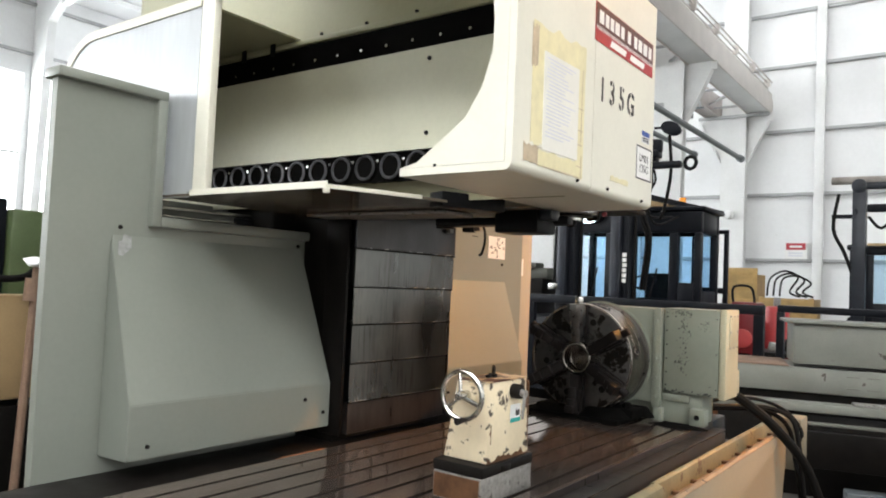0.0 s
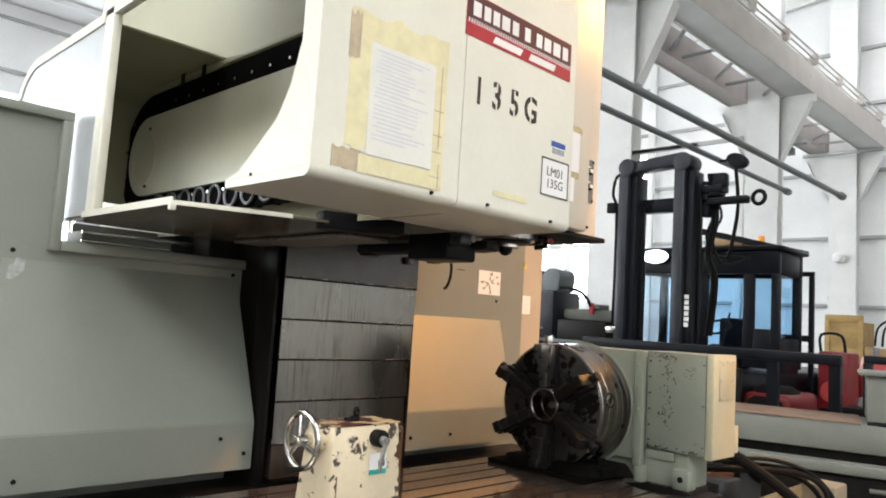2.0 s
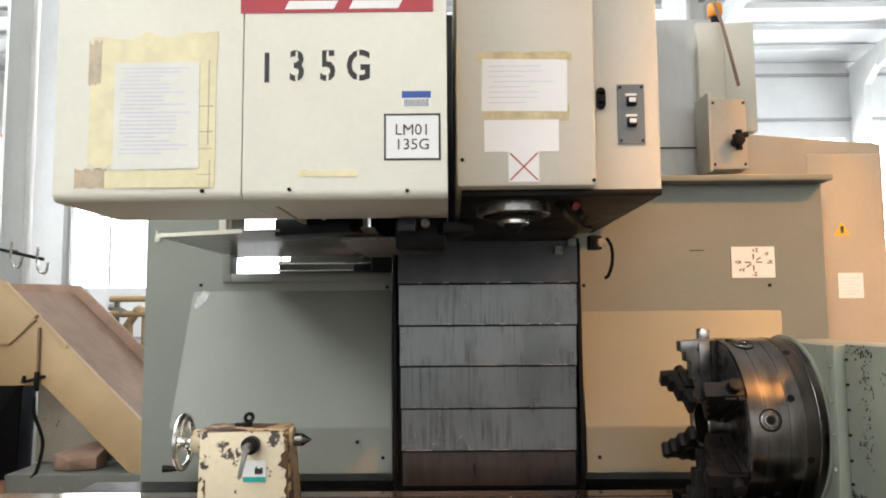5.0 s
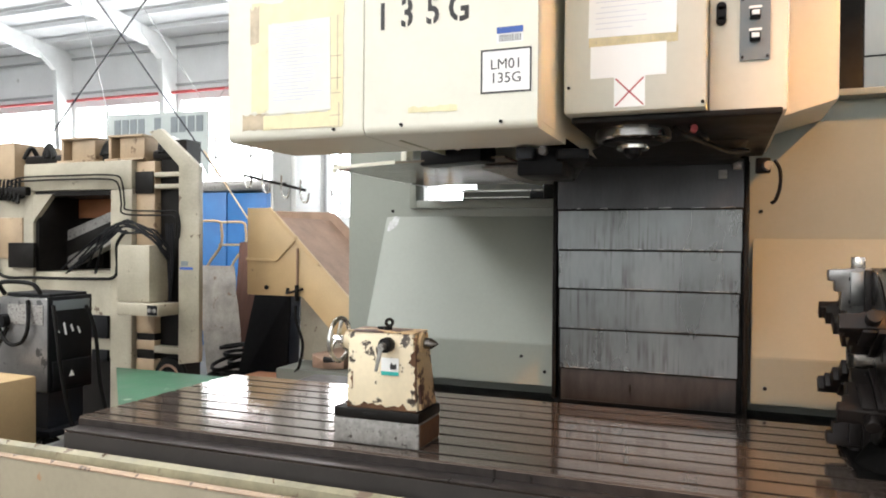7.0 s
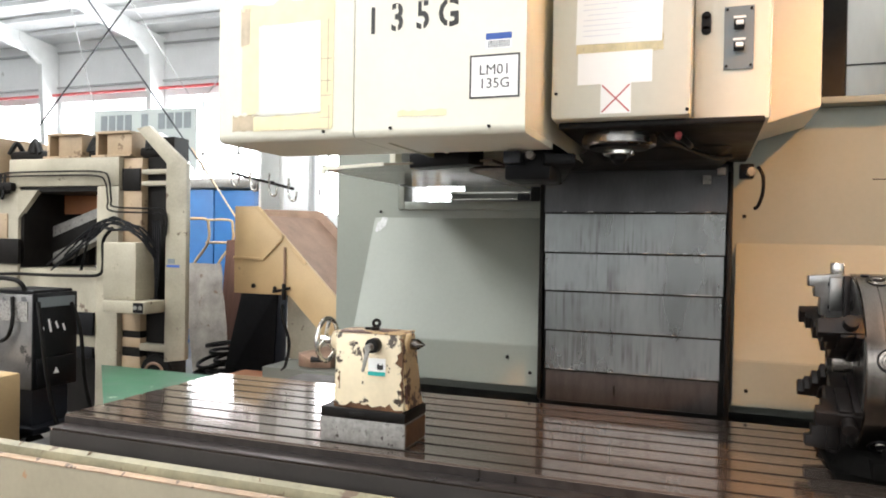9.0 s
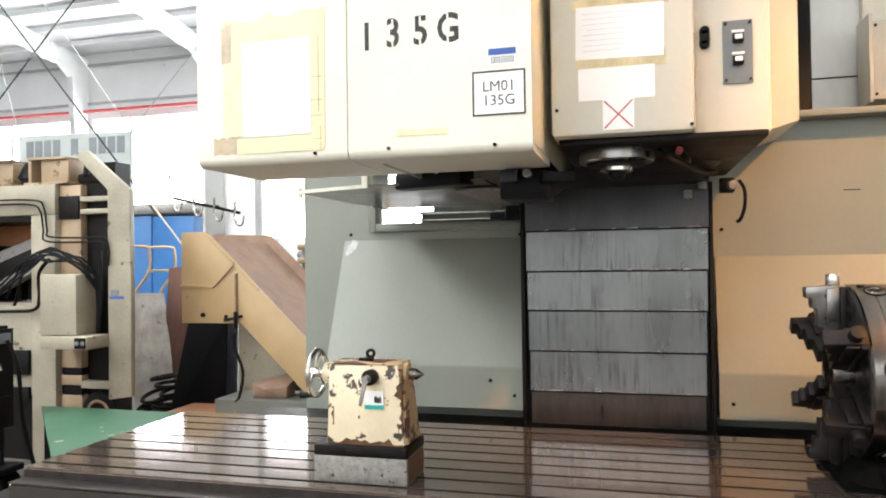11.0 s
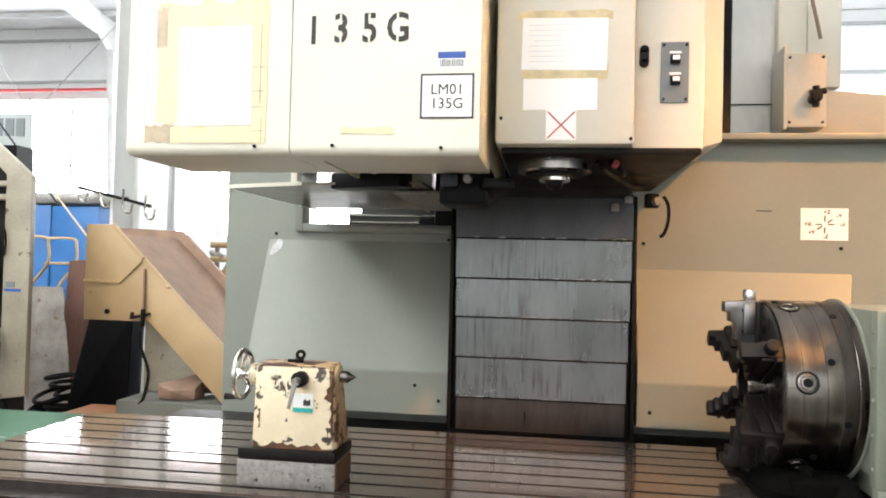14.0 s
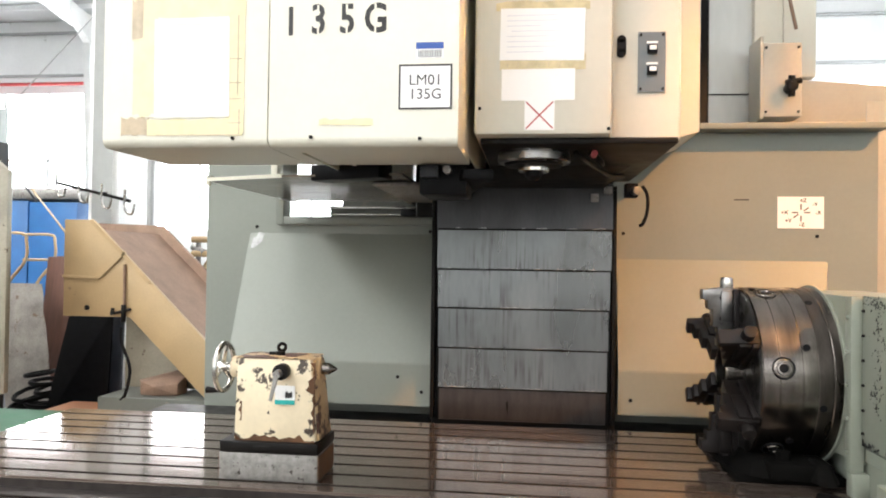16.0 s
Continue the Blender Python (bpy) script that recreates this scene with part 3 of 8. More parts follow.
for k, mside, lab in ((1, M_BEIGE, "beige steel crane runway girder with conductor rails"), (-1, M_BROWNBEAM, "brown steel crane runway girder of the next bay")):
    run = thing("crane_runway", (XCOL + k * 0.7, 0, 7.21), lab, "crane runway", "crane runways", "structure")
    xw = 1.06 if k > 0 else 0.86
    xa, xo = sorted((XCOL + k * 0.42, XCOL + k * (xw - 0.02)))
    xf = XCOL + k * xw
    r = B()
    box(r, xa, xo, YS + 8, YN - 0.5, 7.205, 7.24)
    part("soffit", r, M_STRUCT if k > 0 else M_BROWNBEAM, run)
    for xs in (xf, XCOL + k * 0.42):
        r = B()
        box(r, xs - 0.02, xs + 0.02, YS + 8, YN - 0.5, 7.18, 7.78, 0.006)
        part("web", r, mside, run)
    r = B()
    box(r, xa, xo, YS + 8, YN - 0.5, 7.785, 7.82)
    part("top_plate", r, mside, run)
    r = B()
    box(r, XCOL + k * 0.7 - 0.04, XCOL + k * 0.7 + 0.04, YS + 8, YN - 0.7, 7.825, 7.93, 0.01)
    part("rail", r, M_GIRT, run)
    r = B()
    cyl(r, (xf, YN - 0.49, 7.44), (XCOL + k * 0.5, YN - 0.49, 7.44), 0.22, 20)
    part("end_stop", r, M_BEIGE, run)
    for q in range(3):
        r = B()
        cyl(r, (xf - k * 0.03 + k * 0.05 * q, YS + 8, 7.88 + 0.09 * q), (xf - k * 0.03 + k * 0.05 * q, YN - 0.8, 7.88 + 0.09 * q), 0.018, 8)
        part("conductor_bar", r, M_BEIGE, run)
    for q in range(16):
        r = B()
        y = YN - 1.2 - 1.75 * q
        box(r, xf - 0.06, xf + 0.1, y - 0.03, y + 0.03, 7.83, 8.08, 0.005)
        part("hanger", r, M_BEIGE, run)
lace = thing("girder_lacing", (XCOL, 12.0, 7.3), "grey angle-iron lacing between the crane girders", "bracing", "", "structure")
for q in range(10):
    y = YN - 1.4 - 2.1 * q
    for a, b in (((XCOL - 0.84, y, 7.3), (XCOL + 1.03, y, 7.3)), ((XCOL - 0.84, y, 7.3), (XCOL + 1.03, y - 2.1, 7.3))):
        r = B()
        bar(r, a, b, 0.06, 0.06, 0.004)
        part("brace", r, M_GIRT, lace)
r = thing("collector_trolley", (-6.95, 21.2, 7.0), "small dark collector trolley hung below the girder", "trolley", "", "structure")
h = B()
box(h, -7.05, -6.85, 21.0, 21.4, 6.75, 6.95, 0.02)
box(h, -7.5, -6.5, 21.17, 21.23, 6.98, 7.03)
part("body", h, M_PANELGREY, r)
for x in (-7.4, -7.0, -6.6):
    h = B()
    cyl(h, (x, 21.2, 7.03), (x, 21.2, 7.2), 0.03, 10)
    part("hanger", h, M_GIRT, r)
tie = B()
box(tie, XCOL - 1.06, XCOL + 1.06, YN - 0.75, YN - 0.66, 7.1, 7.19)
solid("end_tie", tie, M_GIRT, "grey steel tie between the crane girders", "beam", "", "structure")

# long pipes carried under the crane runway
for x, z, y1, rad in ((-4.06, 4.46, 15.9, 0.05), (-4.75, 4.45, 15.0, 0.045)):
    bm = B()
    tube(bm, [(x, -3, z), (x, y1, z)], rad, 10, 1)
    cyl(bm, (x, y1 - 0.15, z), (x, y1, z), rad * 1.5, 12)
    p = solid("pipe", bm, M_PANELGREY, "dark steel pipe hung along the hall", "pipe", "hung pipes", "structure")
    for y in (FRAMES[2], FRAMES[3]):
        h = B()
        bar(h, (XCOL + 0.31, y, z + 0.1), (x, y, z + 0.1), 0.05, 0.06)
        part("hanger", h, M_GIRT, p)
lamp = thing("high_bay_lamp", (-13.06, 15.5, 9.1), "round high-bay lamp glowing warm white", "lamp")
h = B()
cyl(h, (-13.06, 15.5, 9.15), (-13.06, 15.5, 9.55), 0.3, 24, 0.1)
part("reflector", h, M_GIRT, lamp)
h = B()
cyl(h, (-13.06, 15.5, 9.1), (-13.06, 15.5, 9.14), 0.27, 24)
part("lens", h, M_LAMPGLOW, lamp)
h = B()
cyl(h, (-13.06, 15.5, 9.56), (-13.06, 15.5, 12.2), 0.015, 6)
part("cord", h, M_BLACK, lamp)
for x, y, z in ((2.6, 8.0, 6.9), (-0.3, 9.5, 6.7)):
    so = thing("sodium_lamp", (x, y, z), "high-bay sodium lamp on a hanging rod", "lamp", "sodium lamps")
    h = B()
    cyl(h, (x, y, z + 0.15), (x, y, z + 0.5), 0.26, 24, 0.1)
    part("reflector", h, M_GIRT, so)
    h = B()
    cyl(h, (x, y, z + 0.5), (x, y, EAVE + (RIDGE - EAVE) * (1 - (x - xr) / 20.0) + 0.02), 0.015, 6)
    part("rod", h, M_BLACK, so)

# ---- the vertical machining centre ----
mc = thing("machining_center", (-2.0, 2.4, 0.0), "large cream and grey vertical machining center with T-slot table", "machine tool")
TABLE_Z = 0.985

# T-slot table
SLOTS = [-1.085 - 0.1 * i for i in range(8)]
outline = [(-0.97, 0.79), (-0.97, 0.945), (-0.975, 0.95), (-1.015, 0.95), (-1.015, 0.943), (-1.028, 0.943), (-1.03, TABLE_Z)]
for x in SLOTS:
    outline += [(x + 0.009, TABLE_Z), (x + 0.009, TABLE_Z - 0.018), (x + 0.017, TABLE_Z - 0.018), (x + 0.017, TABLE_Z - 0.034), (x - 0.017, TABLE_Z - 0.034), (x - 0.017, TABLE_Z - 0.018), (x - 0.009, TABLE_Z - 0.018), (x - 0.009, TABLE_Z)]
outline += [(-1.868, TABLE_Z), (-1.87, 0.94), (-1.93, 0.94), (-1.93, 0.79)]
bm = B()
prism(bm, outline, "y", 0.735, 3.63)
table = part("table", bm, M_TABLE, mc, "dark oiled cast-iron table with T-slots")
# black strips laid in the slots paint the shade inside them
for x in SLOTS:
    bm = B()
    box(bm, x - 0.0088, x + 0.0088, 0.736, 3.629, TABLE_Z - 0.03, TABLE_Z - 0.005)
    part("slot", bm, M_SLUDGE, table, "black strip for the shade in a T-slot")
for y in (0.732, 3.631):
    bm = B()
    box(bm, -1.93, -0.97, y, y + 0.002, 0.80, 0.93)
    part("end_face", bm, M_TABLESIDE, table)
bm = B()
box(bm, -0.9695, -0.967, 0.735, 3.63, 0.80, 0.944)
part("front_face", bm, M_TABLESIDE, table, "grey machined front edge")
bm = B()
box(bm, -1.0275, -0.966, 0.733, 3.632, 0.9505, 0.9545, 0.001)
box(bm, -1.0298, -1.0276, 0.733, 3.632, 0.945, 0.978)
part("front_ledge", bm, M_RUSTSLAT, table, "dark brown oily ledge along the front edge")
bm = B()
box(bm, -2.15, -1.05, 0.3, 4.3, 0.12, 0.785, 0.02)
box(bm, -2.28, -0.98, 0.0, 4.55, 0.0, 0.12, 0.01)
part("bed", bm, M_DARKSTEEL, mc, "dark oily machine bed")
bm = B()
box(bm, -2.305, -1.94, 0.9, 3.9, 0.80, 0.925, 0.005)
part("chip_gutter", bm, M_DARKSTEEL, mc, "dark oily chip gutter")

bm = B()
hull(bm, [(-2.04, 2.85, 0.926), (-1.95, 2.85, 0.926), (-2.04, 3.6, 0.926), (-1.95, 3.6, 0.926), (-2.0, 3.0, 0.938), (-1.97, 3.5, 0.936)])
part("chip_heap", bm, M_RUST, mc, "rusty chips in the gutter")
# the orange colour stands in for lamp light that falls on the gutter
bm = B()
hull(bm, [(-2.045, 1.78, 0.926), (-1.945, 1.74, 0.926), (-2.045, 2.06, 0.926), (-1.945, 2.02, 0.926), (-2.04, 1.82, 0.933), (-1.95, 1.80, 0.936), (-2.04, 2.02, 0.933), (-1.95, 1.98, 0.936)])
part("chip_heap", bm, M_ORANGEBROWN, mc, "orange patch for warm lamp light on the gutter")
rnd = random.Random(23)
for k in range(9):
    y, x = 2.95 + 0.75 * rnd.random(), -1.90 - 0.04 * rnd.random()
    bm = B()
    hull(bm, [(x + 0.006 * rnd.uniform(-1, 1), y + 0.007 * rnd.uniform(-1, 1), 0.9405 + 0.008 * rnd.random()) for q in range(7)])
    part("metal_chip", bm, M_STEEL, mc, "bright metal chip")

# coolant trough along the front
bm = B()
prism(bm, [(-0.955, 0.25), (-0.955, 0.875), (-0.945, 0.9), (-0.925, 0.908), (-0.9, 0.9), (-0.89, 0.87), (-0.89, 0.25)], "y", -0.35, 2.6)
prism(bm, [(-0.955, 0.25), (-0.955, 0.89), (-0.95, 0.904), (-0.94, 0.908), (-0.928, 0.9), (-0.925, 0.88), (-0.925, 0.25)], "y", 2.6, 4.55)
trough = part("trough", bm, M_TROUGH, mc, "worn olive coolant trough rail")
bm = B()
box(bm, -0.889, -0.835, -0.35, 2.6, 0.80, 0.862, 0.004)
box(bm, -0.924, -0.835, 2.602, 4.5, 0.78, 0.835, 0.004)
part("ledge", bm, M_CHANNEL, trough, "rusty drip channel")
for k in range(8):
    bm = B()
    box(bm, -0.923, -0.836, 2.75 + 0.22 * k, 2.775 + 0.22 * k, 0.836, 0.85, 0.003)
    part("channel_rib", bm, M_RUST, trough)
bm = B()
prism(bm, [(-0.36, 0.18), (4.0, 0.18), (4.12, 0.5), (4.2, 0.72), (4.2, 0.86), (4.16, 0.893), (-0.36, 0.893)], "x", -0.834, -0.81, 0.006)
part("front_panel", bm, M_TROUGHFACE, trough, "cream front panel")
bm = B()
box(bm, -0.935, -0.78, 4.44, 4.62, 0.64, 0.925, 0.01)
part("end_block", bm, M_TROUGHFACE, trough, "cream end block")
bm = B()
prism(bm, [(-0.836, 0.8935), (-0.8345, 0.9), (-0.822, 0.903), (-0.809, 0.897), (-0.809, 0.8935)], "y", -0.36, 4.16)
part("panel_edge", bm, M_PEACHEDGE, trough, "worn peach upper edge")
rnd = random.Random(19)
for k in range(7):
    y, x = 0.1 + 2.2 * rnd.random(), -0.915 - 0.012 * rnd.random()
    bm = B()
    tube(bm, [(x, y, 0.9075), (x + 0.01, y + 0.012 * rnd.random(), 0.911), (x + 0.022, y + 0.03 * rnd.random(), 0.9055)], 0.0016, 6, 4)
    part("swarf", bm, M_RUST, trough)

# column guard with its notch
bm = B()
prism(bm, [(1.07, 0.02), (2.14, 0.02), (2.14, 1.775), (1.42, 1.775), (1.42, 2.19), (1.07, 2.19)], "x", -2.37, -2.33)
guard = part("column_guard", bm, M_GREY, mc, "grey-green painted sheet guard")
for n, b6 in (("top_trim", (1.06, 1.44, 2.19, 2.222)), ("side_trim", (1.405, 1.44, 1.745, 2.19)), ("bottom_trim", (1.44, 2.14, 1.745, 1.782))):
    bm = B()
    box(bm, -2.40, -2.30, b6[0], b6[1], b6[2], b6[3], 0.004)
    part(n, bm, M_GREY, guard, "grey folded edge trim")


def wedge(y0, y1, yt0, yt1, ztop, name):
    """A sheet cover that leans out from the guard, with an upright band at its foot."""
    w = B()
    v = [w.verts.new(q) for q in ((-2.329, yt0, ztop), (-2.329, yt1, ztop), (-2.13, y0, 1.165), (-2.13, y1, 1.165), (-2.13, y0, 0.99), (-2.13, y1, 0.99), (-2.329, yt0, 0.975), (-2.329, yt1, 0.975))]
    for f in ((0, 1, 3, 2), (2, 3, 5, 4), (0, 2, 4, 6), (1, 7, 5, 3), (4, 5, 7, 6), (0, 6, 7, 1)):
        w.faces.new([v[i] for i in f])
    bmesh.ops.recalc_face_normals(w, faces=w.faces[:])
    bmesh.ops.bevel(w, geom=w.edges[:], offset=0.003, segments=2, affect="EDGES")
    ob = part(name, w, M_GREY, mc, "grey-green sloping sheet cover")
    ob.data.set_sharp_from_angle(angle=radians(9))
    return ob


def screws(at, parent, r=0.008, axis=(1, 0, 0), mat=None):
    for q in at:
        s = B()
        a = Vector(axis)
        cyl(s, Vector(q) - a * 0.002, Vector(q) + a * 0.005, r, 10, r * 0.8)
        part("screw", s, mat or M_DARKSTEEL, parent)


cover_l = wedge(1.262, 2.137, 1.275, 2.12, 1.71, "way_guard")
screws([(-2.129, 1.33, 1.03), (-2.129, 2.0, 1.11), (-2.129, 2.10, 1.05)], cover_l)
screws([(-2.329, 1.306, 1.735), (-2.329, 2.10, 1.72)], guard)
bm = B()
prism(bm, [(1.288, 1.64), (1.305, 1.638), (1.34, 1.668), (1.345, 1.705), (1.318, 1.712), (1.31, 1.69), (1.296, 1.685)], "x", -2.3275, -2.326)
for v in bm.verts:
    v.co.x += max(0.0, 1.71 - v.co.z) * 0.199 / 0.545
part("sticker_remnant", bm, M_SCUFF, cover_l, "torn white sticker remnant")
bm = B()
prism(bm, [(2.885, 0.02), (3.945, 0.02), (3.945, 2.145), (2.885, 2.145)], "x", -2.35, -2.31)
rguard = part("column_guard", bm, M_GREY, mc, "grey-green painted sheet guard")
cover_r = wedge(2.89, 3.66, 2.90, 3.755, 1.62, "way_guard")
cover_r.location.x += 0.015
screws([(-2.113, 2.94, 1.05), (-2.113, 3.2, 1.05)], cover_r)
screws([(-2.309, 2.93, 1.72), (-2.309, 3.71, 1.715)], rguard)
bm = B()
box(bm, -2.50, -2.225, 2.88, 3.955, 2.146, 2.172, 0.004)
part("ledge", bm, M_GREY, rguard, "folded ledge over the guard")
bm = B()
box(bm, -2.312, -2.309, 3.38, 3.44, 1.862, 1.866)
part("scratch", bm, M_DARKSTEEL, rguard)

# axis direction plate
bm = B()
box(bm, -2.309, -2.3065, 3.553, 3.735, 1.747, 1.878)
plate = part("axis_plate", bm, M_WHITE, rguard, "white plate with axis directions")
cy, cz = 3.645, 1.812
bm = B()
for k in range(8):
    if k in (3, 7):
        continue
    a = k * math.pi / 4
    if k in (1, 5):
        a = math.radians(35 if k == 1 else 215)
    d = Vector((0, math.cos(a), math.sin(a)))
    bar(bm, Vector((-2.3055, cy, cz)) + d * 0.012, Vector((-2.3055, cy, cz)) + d * 0.036, 0.002, 0.005)
part("axis_marks", bm, M_INK, plate)
for t, dy, dz in (("+Z", 0.008, 0.05), ("-Z", 0.004, -0.05), ("+X", -0.065, 0.0), ("-X", 0.068, 0.0), ("-Y", 0.055, 0.034), ("+Y", -0.05, -0.034)):
    lettering("axis_letter", t, 0.022, M_INK, Matrix.Translation((-2.3055, cy + dy, cz + dz)) @ FACE_X, plate, bold=0.0006)

# column body, back wall of the throat, cabinets behind
bm = B()
box(bm, -3.5, -2.4, 2.02, 3.3, 0.02, 2.95, 0.02)
box(bm, -2.4, -2.12, 2.145, 2.88, 0.02, 1.9)
part("column", bm, M_DARKSTEEL, mc, "dark cast column")
bm = B()
box(bm, -4.4, -3.6, 2.14, 3.1, 0.02, 2.35, 0.02)
part("hydraulic_unit", bm, M_DARKSTEEL, mc, "grey unit behind the column")
bm = B()
box(bm, -3.2, -2.43, 3.95, 4.285, 0.02, 2.30, 0.01)
hull(bm, [(x, y, z) for x in (-3.19, -2.436) for y, z in ((3.62, 2.2), (4.285, 2.2), (3.62, 2.40), (4.285, 2.345))], 0.006)
cab = part("electrical_cabinet", bm, M_CABINET, mc, "grey-beige electrical cabinet")
bm = B()
prism(bm, [(4.055, 1.935), (4.125, 1.935), (4.09, 1.995)], "x", -2.43, -2.428)
part("warning_triangle", bm, M_YELLOW, cab, "yellow warning triangle")
bm = B()
prism(bm, [(4.085, 1.945), (4.095, 1.945), (4.098, 1.975), (4.082, 1.975)], "x", -2.428, -2.427)
part("warning_mark", bm, M_INK, cab)
bm = B()
box(bm, -2.43, -2.428, 4.06, 4.17, 1.66, 1.77)
tag = part("notice", bm, M_WHITE, cab, "small printed notice")
for k in range(6):
    bm = B()
    box(bm, -2.428, -2.4275, 4.07, 4.155 - 0.02 * (k % 2), 1.745 - 0.014 * k, 1.749 - 0.014 * k)
    part("print_line", bm, M_PRINT, tag)
bm = B()
box(bm, -2.56, -2.5, 2.9, 3.61, 2.173, 2.95, 0.005)
part("back_panel", bm, M_SHEET, mc, "bare sheet back panel")
bm = B()
box(bm, -2.499, -2.494, 2.95, 3.49, 2.345, 2.35)
part("seam", bm, M_DARKSTEEL, mc)
bm = B()
box(bm, -2.62, -2.46, 3.62, 3.76, 2.41, 2.92, 0.01)
box(bm, -2.499, -2.46, 3.50, 3.62, 2.55, 2.92, 0.005)
knob = B()
box(knob, -2.499, -2.48, 3.07, 3.10, 2.352, 2.385, 0.004)
part("stop_knob", knob, M_BLACK, mc)
tall = part("duct", bm, M_HEAD, mc, "tall beige sheet duct")
bm = B()
box(bm, -2.48, -2.33, 3.492, 3.655, 2.215, 2.525, 0.005)
cb = part("valve_box", bm, M_BOXGREY, mc, "small beige box with an air regulator")
bm = B()
box(bm, -2.46, -2.30, 3.478, 3.4915, 2.20, 2.545, 0.003)
part("side_plate", bm, M_BOXGREY, cb)
bm = B()
cyl(bm, (-2.33, 3.60, 2.33), (-2.27, 3.60, 2.33), 0.022, 14, bevel=0.004)
cyl(bm, (-2.29, 3.60, 2.29), (-2.29, 3.60, 2.375), 0.014, 12)
cyl(bm, (-2.285, 3.575, 2.345), (-2.285, 3.635, 2.355), 0.013, 12)
part("regulator", bm, M_DARKSTEEL, cb, "dark air regulator")
screws([(-2.329, 3.51, 2.235), (-2.329, 3.64, 2.235), (-2.329, 3.51, 2.505), (-2.329, 3.64, 2.505)], cb, 0.006)
bm = B()
tube(bm, [(-2.42, 3.57, 2.99), (-2.40, 3.60, 2.85), (-2.39, 3.65, 2.60)], 0.008)
part("cable", bm, M_BROWN, mc)
bm = B()
cyl(bm, (-2.5, 3.60, 2.921), (-2.5, 3.60, 2.96), 0.02, 12)
part("beacon_base", bm, M_BLACK, mc)
bm = B()
cyl(bm, (-2.5, 3.60, 2.96), (-2.5, 3.60, 3.02), 0.033, 18, bevel=0.008)
part("beacon", bm, M_AMBER, mc, "amber warning beacon")

# telescopic way cover
edges_z = [1.90, 1.72, 1.56, 1.405, 1.245, 1.085, 0.955]
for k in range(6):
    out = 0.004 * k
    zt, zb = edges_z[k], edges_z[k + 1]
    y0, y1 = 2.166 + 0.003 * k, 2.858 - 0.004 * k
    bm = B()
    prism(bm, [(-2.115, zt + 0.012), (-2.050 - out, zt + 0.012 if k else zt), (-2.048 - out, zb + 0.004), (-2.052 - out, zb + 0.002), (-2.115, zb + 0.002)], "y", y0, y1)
    # the top plate's darker steel paints in the shade under the head
    part("way_cover_plate", bm, (M_SLATSHADE, M_SLAT, M_SLAT, M_SLAT, M_SLAT, M_RUSTSLAT)[k], mc, "sliding steel way cover plate")
    rnd = random.Random(50 + k)
    for q in range(9 if k < 5 else 0):
        bm = B()
        y = y0 + 0.03 + (y1 - y0 - 0.06) * rnd.random()
        w, hgt = 0.006 + 0.05 * rnd.random() ** 2, 0.0015 + 0.003 * rnd.random()
        prism(bm, [(y - w, zb + 0.0035), (y + w, zb + 0.0035), (y + w * 0.7, zb + 0.0035 + hgt), (y - w * 0.5, zb + 0.0035 + hgt * 0.7)], "x", -2.0482 - out, -2.0472 - out)
        part("scuff", bm, M_SCUFF, mc, "pale scuffed edge")
    bm = B()
    box(bm, -2.052 - out, -2.047 - out, y0 + 0.001, y1 - 0.001, zb - 0.003, zb + 0.003)
    part("wiper", bm, M_RUBBER, mc, "black rubber wiper")
for y in (2.15, 2.868):
    bm = B()
    box(bm, -2.20, -2.075, y - 0.008, y + 0.008, 0.955, 1.88, 0.003)
    part("side_rail", bm, M_DARKSTEEL, mc, "dark way rail")

# spindle head
bm = B()
box(bm, -2.06, -1.08, 2.385, 2.745, 1.93, 3.05, 0.012)
head = part("spindle_head", bm, M_HEAD, mc, "beige sheet-clad spindle head")
bm = B()
box(bm, -2.10, -1.17, 2.746, 2.936, 1.926, 3.05, 0.012)
part("side_casing", bm, M_HEAD, head)
bm = B()
hull(bm, [(-1.86, 2.9, 2.0), (-1.86, 3.14, 2.07), (-2.488, 2.9, 2.175), (-2.488, 3.14, 2.175), (-2.3, 2.9, 2.0), (-2.3, 3.14, 2.07), (-1.86, 2.9, 3.05), (-1.86, 3.14, 3.05), (-2.488, 2.9, 3.05), (-2.488, 3.14, 3.05)], 0.008)
part("rear_casing", bm, M_HEAD, head)
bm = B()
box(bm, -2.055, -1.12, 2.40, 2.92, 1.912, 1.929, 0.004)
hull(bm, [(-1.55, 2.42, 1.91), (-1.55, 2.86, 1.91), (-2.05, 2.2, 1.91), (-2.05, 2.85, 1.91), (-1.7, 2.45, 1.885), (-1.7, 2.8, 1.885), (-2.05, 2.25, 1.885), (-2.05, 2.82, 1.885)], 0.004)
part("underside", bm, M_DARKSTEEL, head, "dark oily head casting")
sx, sy = -1.28, 2.545
